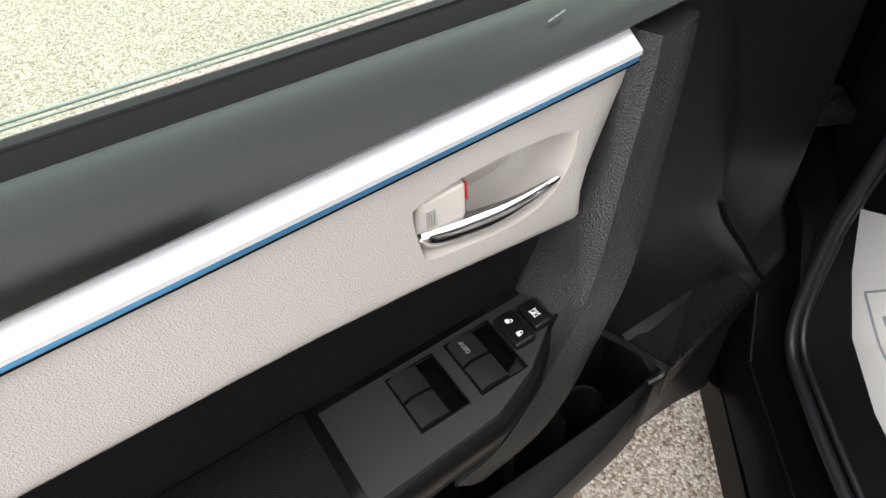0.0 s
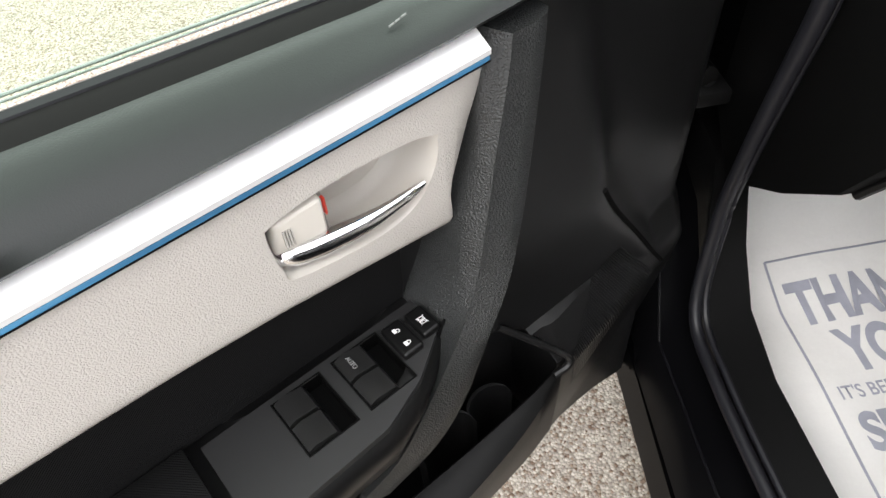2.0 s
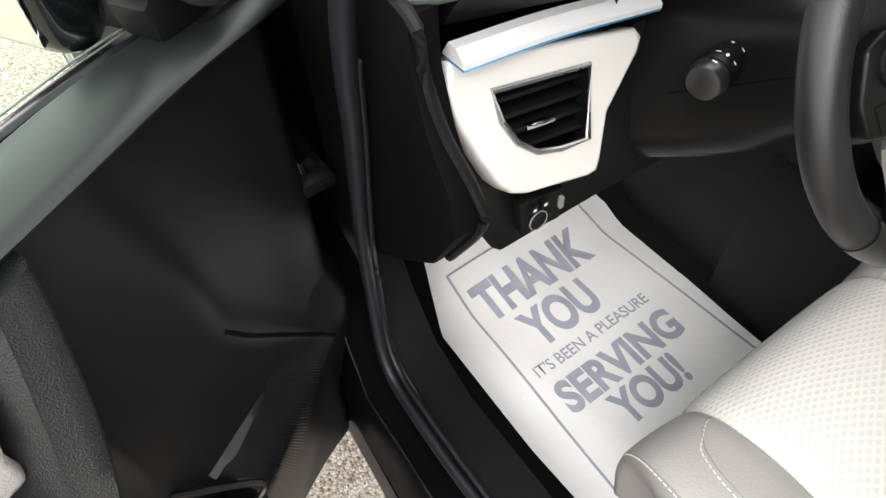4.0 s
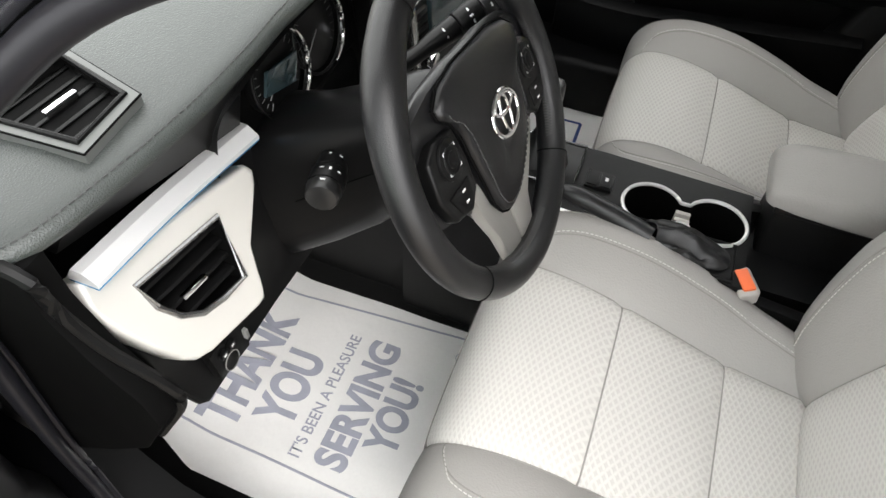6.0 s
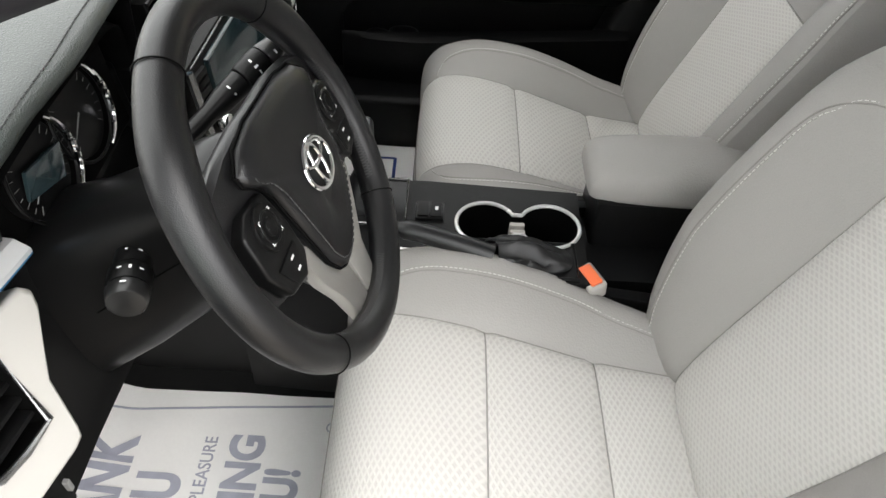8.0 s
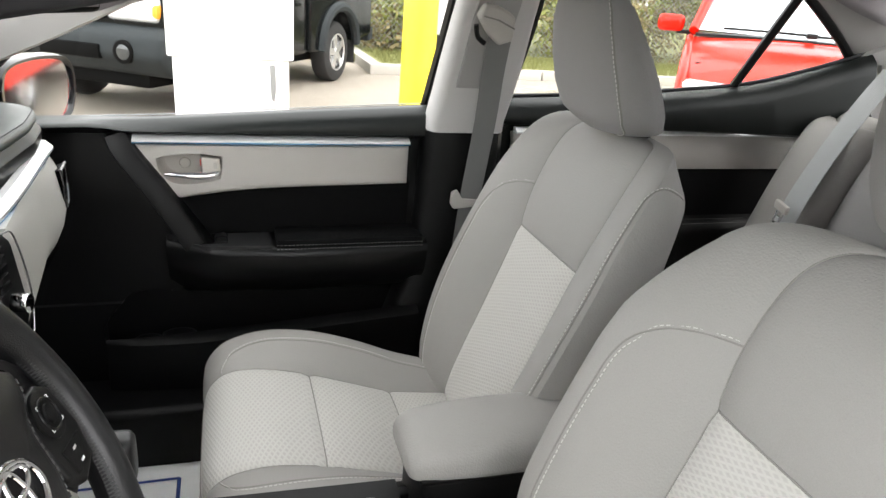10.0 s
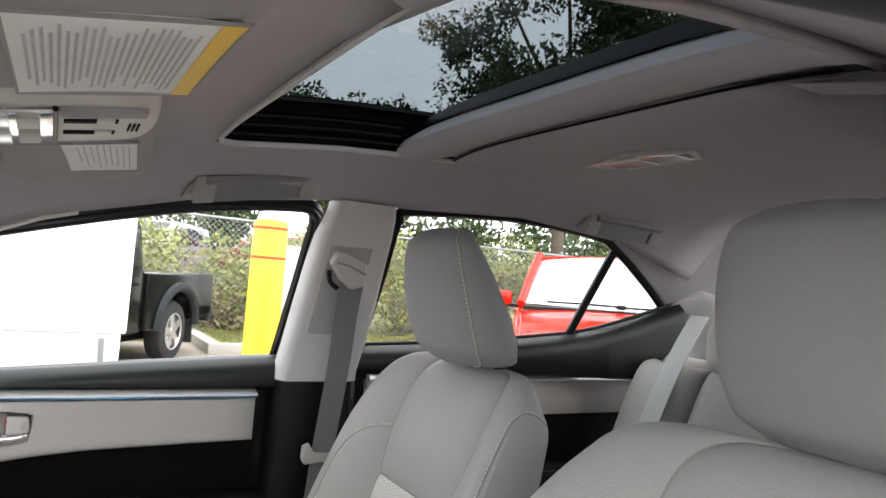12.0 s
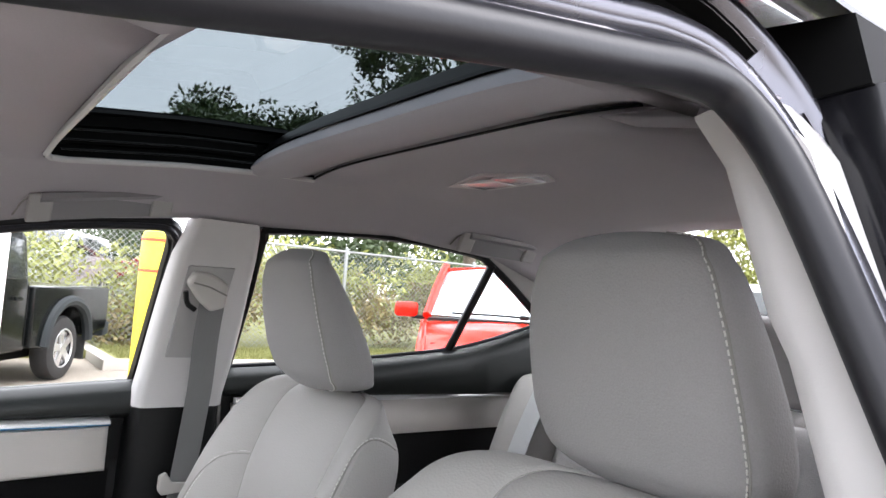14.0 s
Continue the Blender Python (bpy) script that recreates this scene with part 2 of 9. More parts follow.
TRUCKPLASTIC = mat("grey_bumper_plastic", (0.016, 0.020, 0.022), 0.6, spec=0.25, stain=0.12)
TYRE = mat("tyre_rubber", (0.018, 0.018, 0.018), 0.85, bump=0.3, bscale=90)
ALLOY = mat("alloy_wheel", (0.6, 0.6, 0.6), 0.3, metal=0.9)
SILVERCAR = mat("silver_car_paint", (0.5, 0.52, 0.53), 0.25, metal=0.5, coat=0.6)
GALV = mat("galvanised_steel", (0.30, 0.31, 0.31), 0.5, metal=0.6)
LEAF = mat("hedge_leaf", (0.27, 0.29, 0.075), 0.6, grain=0.5, gscale=6, stain=0.5, sscale=1.6)
DRYLEAF = mat("dry_leaf", (0.20, 0.16, 0.07), 0.7, grain=0.5, gscale=6, stain=0.4, sscale=1.6)
TREELEAF = mat("tree_leaf", (0.04, 0.065, 0.018), 0.6, grain=0.5, gscale=3, stain=0.4, sscale=0.8)
BARK = mat("bark", (0.10, 0.08, 0.06), 0.9, bump=0.8, bscale=25, dist=0.01)
GRABGREY = mat("grab_handle_plastic", (0.21, 0.204, 0.212), 0.5, stain=0.05, bump=0.08, bscale=900)
OVERHEADPALE = mat("overhead_plastic", (0.60, 0.58, 0.54), 0.45, stain=0.05, bump=0.06, bscale=900)
LENS = mat("lamp_lens", (0.75, 0.75, 0.76), 0.12, metal=0.35)
AMBER = mat("amber_lens", (0.85, 0.30, 0.03), 0.2)
DISPLAY = mat("display_glass", (0.02, 0.035, 0.04), 0.08, spec=0.8)
GLASS = glass_mat("clear_glass", (0.97, 0.975, 0.96), 0.012)
DOORGLASS = glass_mat("green_door_glass", (0.89, 0.955, 0.90), 0.012)
TINTED = glass_mat("tinted_roof_glass", (0.31, 0.335, 0.34), 0.07)
CARGLASS = mat("outside_car_glass", (0.55, 0.60, 0.62), 0.06, metal=0.55)
DARKGLASS = mat("dark_car_glass", (0.02, 0.025, 0.028), 0.05, spec=0.9)
MIRROR = mat("mirror_glass", (0.9, 0.9, 0.9), 0.02, metal=1.0, stain=0.01)


# ---- mesh helpers ----
def finish(bm, angle=38, recalc=True):
    if recalc:
        bmesh.ops.recalc_face_normals(bm, faces=bm.faces)
    for f in bm.faces:
        f.smooth = True
    lim = radians(angle)
    for e in bm.edges:
        e.smooth = not (len(e.link_faces) == 2 and e.calc_face_angle(0) > lim)


def part(name, bm, material, parent=None, label="", angle=38, recalc=True):
    """Links a bmesh as one mesh object under a thing or a part."""
    finish(bm, angle, recalc)
    me = bpy.data.meshes.new(name)
    bm.to_mesh(me)
    bm.free()
    me.materials.append(material)
    ob = new(name, me)
    if parent is not None:
        ob.parent = parent
    if label:
        ob["label"] = label
    return ob


def thing(name, label, category, group="", kind="", m=None):
    ob = new(name)
    ob.empty_display_size = 0.05
    if m is not None:
        ob.matrix_world = m
    return tagged(ob, label, category, group, kind)


def single(name, bm, material, label, category, group="", kind="", angle=38):
    return tagged(part(name, bm, material, None, "", angle), label, category, group, kind)


def bevel(bm, w, seg=2, angle=35):
    es = [e for e in bm.edges if len(e.link_faces) == 2 and e.calc_face_angle(0) > radians(angle)]
    if w > 0 and es:
        bmesh.ops.bevel(bm, geom=es, offset=w, segments=seg, affect="EDGES", profile=0.6, clamp_overlap=True)
    return bm


def box(x0, x1, y0, y1, z0, z1, b=0.004, seg=2):
    bm = bmesh.new()
    bmesh.ops.create_cube(bm, size=1)
    for v in bm.verts:
        v.co = Vector((x0 + (x1 - x0) * (v.co.x + 0.5), y0 + (y1 - y0) * (v.co.y + 0.5), z0 + (z1 - z0) * (v.co.z + 0.5)))
    return bevel(bm, b, seg)


def prism(pts, back, b=0.003, seg=2):
    """A plate: the outline pts (3D, in order) pushed by the vector back."""
    bm = bmesh.new()
    a = [bm.verts.new(p) for p in pts]
    c = [bm.verts.new(Vector(p) + Vector(back)) for p in pts]
    bm.faces.new(a)
    bm.faces.new(c[::-1])
    for i in range(len(pts)):
        j = (i + 1) % len(pts)
        bm.faces.new((a[i], c[i], c[j], a[j]))
    bmesh.ops.recalc_face_normals(bm, faces=bm.faces)
    return bevel(bm, b, seg)


def spline(pts, n):
    """Catmull-Rom through pts, n samples."""
    p = [np.array(q, float) for q in pts]
    p = [2 * p[0] - p[1]] + p + [2 * p[-1] - p[-2]]
    out = []
    m = len(p) - 3
    for i in range(n):
        u = i / (n - 1) * m
        k = min(int(u), m - 1)
        t = u - k
        a, b, c, d = p[k:k + 4]
        out.append(0.5 * (2 * b + (c - a) * t + (2 * a - 5 * b + 4 * c - d) * t * t + (3 * b - a - 3 * c + d) * t ** 3))
    return np.array(out)


def lerp(x, xs, ys):
    return float(np.interp(x, xs, ys))


def sheet(rows, thick=0.0, direction=None, closed_u=False):
    """A surface through rows of points; with a thickness it is closed behind, along direction."""
    bm = bmesh.new()
    g = [[bm.verts.new(p) for p in r] for r in rows]
    nu, nv = len(rows), len(rows[0])
    for i in range(nu - 1):
        for j in range(nv - 1 + (1 if closed_u else 0)):
            k = (j + 1) % nv
            try:
                bm.faces.new((g[i][j], g[i + 1][j], g[i + 1][k], g[i][k]))
            except ValueError:
                pass
    if thick:
        d = Vector(direction) * thick
        h = [[bm.verts.new(Vector(p) + d) for p in r] for r in rows]
        for i in range(nu - 1):
            for j in range(nv - 1):
                bm.faces.new((h[i][j], h[i][j + 1], h[i + 1][j + 1], h[i + 1][j]))
        for i in range(nu - 1):
            bm.faces.new((g[i][0], h[i][0], h[i + 1][0], g[i + 1][0]))
            bm.faces.new((g[i][-1], g[i + 1][-1], h[i + 1][-1], h[i][-1]))
        for j in range(nv - 1):
            bm.faces.new((g[0][j], g[0][j + 1], h[0][j + 1], h[0][j]))
            bm.faces.new((g[-1][j], h[-1][j], h[-1][j + 1], g[-1][j + 1]))
    return bm


def tube(pts, r, sides=12, closed=False, flat=1.0, up=(0, 0, 1), caps=True, bm=None):
    """A round rod along pts; r a number or one radius a point; flat squeezes it across up."""
    bm = bm or bmesh.new()
    p = [Vector(q) for q in pts]
    n = len(p)
    rs = [r] * n if isinstance(r, (int, float)) else list(r)
    rings = []
    for i in range(n):
        a, b = (p[i - 1], p[(i + 1) % n]) if closed else (p[max(i - 1, 0)], p[min(i + 1, n - 1)])
        t = (b - a).normalized()
        side = t.cross(Vector(up))
        if side.length < 1e-4:
            side = t.cross(Vector((1, 0, 0)))
        side.normalize()
        nor = side.cross(t).normalized()
        rings.append([bm.verts.new(p[i] + rs[i] * (side * math.cos(2 * math.pi * k / sides) + nor * flat * math.sin(2 * math.pi * k / sides))) for k in range(sides)])
    for i in range(n if closed else n - 1):
        q = rings[(i + 1) % n]
        for k in range(sides):
            bm.faces.new((rings[i][k], q[k], q[(k + 1) % sides], rings[i][(k + 1) % sides]))
    if caps and not closed:
        bm.faces.new(rings[0][::-1])
        bm.faces.new(rings[-1])
    return bm


def profile_sweep(path, prof, closed_path=False):
    """Sweeps a closed outline along a path: prof(i) gives the outline's 3D points at station i."""
    bm = bmesh.new()
    rings = [[bm.verts.new(q) for q in prof(i)] for i in range(len(path))]
    n, m = len(rings), len(rings[0])
    for i in range(n if closed_path else n - 1):
        a, b = rings[i], rings[(i + 1) % n]
        for k in range(m):
            bm.faces.new((a[k], b[k], b[(k + 1) % m], a[(k + 1) % m]))
    if not closed_path:
        bm.faces.new(rings[0][::-1])
        bm.faces.new(rings[-1])
    return bm


def disc(c, axis, r, depth, sides=28, b=0.001):
    """A short round plug with its front face at c, looking along axis."""
    a = Vector(axis).normalized()
    u = a.orthogonal().normalized()
    v = a.cross(u)
    pts = [Vector(c) + r * (u * math.cos(2 * math.pi * k / sides) + v * math.sin(2 * math.pi * k / sides)) for k in range(sides)]
    return prism(pts, -a * depth, b)


def ring(c, axis, r, tube_r, sides=40, squash=(1, 1), u=None, flat=1.0):
    a = Vector(axis).normalized()
    u = Vector(u).normalized() if u is not None else a.orthogonal().normalized()
    v = a.cross(u)
    pts = [Vector(c) + r * (u * math.cos(2 * math.pi * k / sides) * squash[0] + v * math.sin(2 * math.pi * k / sides) * squash[1]) for k in range(sides)]
    return tube(pts, tube_r, 8, closed=True, up=a, flat=flat)


def dashes(pts, length=0.0045, gap=0.0025, r=0.0008, lift=(0, 0, 0), bm=None):
    """Stitches along a polyline."""
    bm = bm or bmesh.new()
    p = [Vector(q) + Vector(lift) for q in pts]
    seg = [(b - a).length for a, b in zip(p, p[1:])]
    total, d = sum(seg), 0.0

    def at(x):
        for s, a, b in zip(seg, p, p[1:]):
            if x <= s:
                return a.lerp(b, x / max(s, 1e-9))
            x -= s
        return p[-1].copy()
    while d + length < total:
        tube([at(d), at(d + length)], r, 5, bm=bm)
        d += length + gap
    return bm


def flat_text(body, size, m, material, name, parent, depth=0.0004, width=None, bold=0.0):
    """Lettering as a thin mesh; width stretches it to a known length."""
    cu = bpy.data.curves.new(name, "FONT")
    cu.body, cu.size, cu.extrude, cu.offset = body, size, depth, bold
    cu.align_x, cu.align_y = "LEFT", "BOTTOM_BASELINE"
    tmp = bpy.data.objects.new(name, cu)
    scene.collection.objects.link(tmp)
    bpy.context.view_layer.update()
    me = bpy.data.meshes.new_from_object(tmp.evaluated_get(bpy.context.evaluated_depsgraph_get()))
    bpy.data.objects.remove(tmp)
    xs = [v.co.x for v in me.vertices]
    if width:
        me.transform(Matrix.Diagonal((width / (max(xs) - min(xs)), 1, 1, 1)))
    me.transform(m)
    me.materials.clear()
    me.materials.append(material)
    ob = new(name, me)
    ob.parent = parent
    return ob


# ---- ground ----
bm = bmesh.new()
bmesh.ops.create_grid(bm, x_segments=24, y_segments=24, size=150)
single("ground", bm, PEBBLE, "pale exposed-aggregate concrete of the car park", "ground", kind="structure")
bm = sheet([[(8.3 + 0.15 * i + (40 if i == 5 else 0), y, 0.11 + 0.01 * math.sin(y * 3 + i)) for i in range(6)] for y in np.linspace(-1.5, -60, 60)], 0.1, (0, 0, -1))
single("lawn", bm, GRASS, "patchy mown grass strip along the fence", "grass", kind="structure")
bm = sheet([[(9.3 + 0.15 * i + (40 if i == 5 else 0), y, 0.11) for i in range(6)] for y in np.linspace(12, -1.49, 20)], 0.1, (0, 0, -1))
single("lawn", bm, GRASS, "grass verge behind the parked pickup", "grass", kind="structure")
kerb = thing("kerb", "pale worn concrete kerb stones edging the grass", "kerb", kind="structure")
for k in range(8):
    part("kerb_stone", box(8.12, 8.29, -2.5 - k * 1.2, -1.32 - k * 1.2, -0.02, 0.125, 0.02), CONCRETE, kerb)
for k in range(6):
    part("kerb_stone", box(8.30 + k * 1.0, 9.29 + k * 1.0, -1.49, -1.32, -0.02, 0.125, 0.02), CONCRETE, kerb)

# ---- car body ----
X0 = -0.015  # centre line of the car
YS = [0.62, 0.52, 0.45, 0.35, 0.235, 0.10, -0.02, -0.175, -0.30, -0.446, -0.60, -0.745, -0.90, -1.01]
EDGE_Z = dict(xs=[-1.20, -0.95, -0.745, -0.446, -0.17, -0.02, 0.23, 0.45, 0.62], ys=[1.16, 1.21, 1.274, 1.297, 1.283, 1.282, 1.252, 1.200, 1.13])
EDGE_W = dict(xs=[-1.20, -0.95, -0.745, -0.446, -0.17, -0.02, 0.23, 0.45, 0.62], ys=[0.560, 0.555, 0.546, 0.532, 0.538, 0.542, 0.562, 0.590, 0.610])
CROWN = dict(xs=[-1.20, -1.0, -0.60, -0.30, -0.13, 0.05, 0.235, 0.40, 0.52, 0.62], ys=[1.345, 1.364, 1.376, 1.379, 1.375, 1.362, 1.338, 1.312, 1.285, 1.255])
HOLE = (-0.405, 0.352, -0.175, 0.235)
# the driver's edge of the lining tucks in behind the door seal
LEFT_Z = dict(xs=[-1.20, -0.95, -0.745, -0.446, -0.17, -0.02, 0.05, 0.20, 0.30, 0.43, 0.52, 0.62], ys=[1.16, 1.21, 1.274, 1.297, 1.292, 1.298, 1.302, 1.281, 1.263, 1.246, 1.236, 1.226])
LEFT_W = dict(xs=[-1.20, -0.95, -0.745, -0.446, -0.17, -0.02, 0.23, 0.45, 0.62], ys=[0.560, 0.555, 0.546, 0.532, 0.528, 0.522, 0.522, 0.540, 0.575])


def roof_z(x, y):
    left = x < X0
    u = min(1.0, abs(x - X0) / lerp(y, **(LEFT_W if left else EDGE_W)))
    ze, zc = lerp(y, **(LEFT_Z if left else EDGE_Z)), lerp(y, **CROWN)
    return ze + (zc - ze) * (1 - u ** 5)


bm = bmesh.new()
us = [-1, -0.97, -0.93, -0.88, -0.8, -0.7, None, -0.3, 0, 0.3, None, 0.7, 0.8, 0.88, 0.93, 0.97, 1]
cols = []
for y in YS:
    r = []
    for i, u in enumerate(us):
        w = lerp(y, **(LEFT_W if i < 8 else EDGE_W))
        x = (HOLE[0] if i == 6 else HOLE[1]) if u is None else X0 + u * w
        r.append(bm.verts.new((x, y, roof_z(x, y))))
    cols.append(r)
for a in range(len(YS) - 1):
    for b in range(len(us) - 1):
        if 6 <= b < 10 and YS[a] <= HOLE[3] + 1e-6 and YS[a + 1] >= HOLE[2] - 1e-6:
            continue
        bm.faces.new((cols[a][b], cols[a + 1][b], cols[a + 1][b + 1], cols[a][b + 1]))
ceiling = part("ceiling", bm, HEADLINING, None, angle=60, recalc=False)
so = ceiling.modifiers.new("thickness", "SOLIDIFY")
so.thickness, so.offset = 0.012, 1.0
tagged(ceiling, "warm grey cloth headlining with a sunroof opening", "headlining", kind="structure")

body = thing("sedan_body", "black sedan body shell with its pillars and sills", "car")
# roof skin above, open over the sunroof
for x0, x1, y0, y1 in ((-0.575, HOLE[0] - 0.03, -1.03, 0.63), (HOLE[1] + 0.03, 0.60, -1.03, 0.63), (HOLE[0] - 0.03, HOLE[1] + 0.03, 0.29, 0.63), (HOLE[0] - 0.03, HOLE[1] + 0.03, -1.03, -0.40)):
    rows = [[(x, y, roof_z(max(min(x, X0 + 0.52), X0 - 0.52), y) + 0.075 - 0.35 * max(0, abs(x - X0) - 0.5)) for x in np.linspace(x0, x1, 8)] for y in np.linspace(y0, y1, 12)]
    part("roof_skin", sheet(rows, 0.004, (0, 0, 1)), CARBLACK, body)
# sunroof well and frame
sr = thing("sunroof", "tinted glass sunroof with its grey shade slid half back", "sunroof")
x0, x1, y0, y1 = HOLE
well = [[(x, y, roof_z(x, y) + d) for x, y in [(x0, y0)] + [(x0, q) for q in np.linspace(y0, y1, 8)] + [(q, y1) for q in np.linspace(x0, x1, 8)] + [(x1, q) for q in np.linspace(y1, y0, 8)] + [(x1, y0)]] for d in (0.0, 0.02, 0.022, 0.045, 0.047, 0.075)]
for k, (row, off) in enumerate(zip(well, (0, 0, 0.006, 0.006, 0.014, 0.014))):
    well[k] = [(x + off * (1 if x < X0 else -1) * (1 if abs(x - X0) > 0.36 else 0), y - off * (1 if y > 0.2 else 0), z) for x, y, z in row]
part("well_wall", sheet(well), DEEPBLACK, sr, "black sunroof well")
lip = [(x, y, roof_z(x, y) - 0.002) for x, y in [(q, y1) for q in np.linspace(x0 + 0.03, x1 - 0.03, 10)] + [(x1 - 0.008, y1 - 0.008)] + [(x1, q) for q in np.linspace(y1 - 0.03, y0, 8)]]
part("edge_trim", tube(lip, 0.0045, 8), PILLARTRIM, sr, "pale edge trim")
rows = [[(x, y, roof_z(x, y) + 0.068) for x in np.linspace(x0 + 0.0, x1 - 0.0, 10)] for y in np.linspace(y1 + 0.03, -0.38, 10)]
pane = part("pane", sheet(rows, 0.004, (0, 0, 1)), TINTED, sr, "tinted glass pane")
for yy, w in ((y1 - 0.004, 0.014),):
    rows = [[(x, y, roof_z(x, y) + 0.06) for x in np.linspace(x0, x1, 10)] for y in (yy + w / 2, yy - w / 2)]
    part("glass_border", sheet(rows, 0.006, (0, 0, 1)), SMOOTHBLACK, sr)
for xx, w in ((x0 + 0.012, 0.03), (x1 - 0.012, 0.03)):
    rows = [[(x, y, roof_z(x, y) + 0.061) for x in (xx - w / 2, xx + w / 2)] for y in np.linspace(y1, -0.3, 10)]
    part("glass_border", sheet(rows, 0.005, (0, 0, 1)), SMOOTHBLACK, sr)
rows = [[(x, y, roof_z(x, y) + d) for x in np.linspace(x0, x1, 10)] for y, d in ((-0.070, 0.026), (-0.082, 0.030), (-0.084, 0.042), (-0.104, 0.046), (-0.106, 0.056), (-0.122, 0.062), (-0.40, 0.062))]
part("glass_border", sheet(rows, 0.004, (0, 0, 1)), SMOOTHBLACK, sr, "black stepped frame behind the glass")
prof = [(-0.066, 0.016), (-0.058, 0.004), (-0.064, -0.006), (-0.085, -0.012), (-0.13, -0.006), (-0.165, 0.004), (-0.24, 0.016), (-0.30, 0.018), (-0.30, 0.036), (-0.10, 0.034), (-0.076, 0.026)]
xs = np.linspace(x0 + 0.006, x1 - 0.006, 14)
part("shade", profile_sweep(xs, lambda i: [(xs[i], y, roof_z(xs[i], y) + d) for y, d in prof]), HEADLINING, sr, "grey cloth sliding shade", angle=50)


gap_y = -0.172
part("shade_gap", tube([(x, gap_y, roof_z(x, gap_y) - 0.001) for x in np.linspace(x0 + 0.06, x1 + 0.01, 20)], 0.0028, 8, flat=0.6), DEEPBLACK, sr, "dark gap behind the shade")
for k in range(3):
    zz_ = 0.012 + 0.014 * k
    part("well_ridge", tube([(x1 - 0.010 - 0.004 * k, y, roof_z(x1, y) + zz_) for y in np.linspace(y1 - 0.02, -0.06, 10)], 0.0016, 6), SMOOTHBLACK, sr, "ridge in the well")


def pillar(name, stations, material, parent, label=""):
    """A post lofted through outlines: each station is a list of points."""
    return part(name, profile_sweep(stations, lambda i: stations[i]), material, parent, label, angle=50)


def bpost(z, xi, yf, yr, depth, sgn):
    """An outline of the centre post at height z, inner face at xi."""
    x = lambda v: 2 * X0 - v if sgn < 0 else v  # noqa: E731
    r = 0.018
    return [(x(xi + depth), yf, z), (x(xi + 0.022), yf, z), (x(xi + 0.006), yf - 0.008, z), (x(xi), yf - r, z), (x(xi), (yf + yr) / 2, z), (x(xi), yr + r, z), (x(xi + 0.006), yr + 0.008, z), (x(xi + 0.022), yr, z), (x(xi + depth), yr, z)]


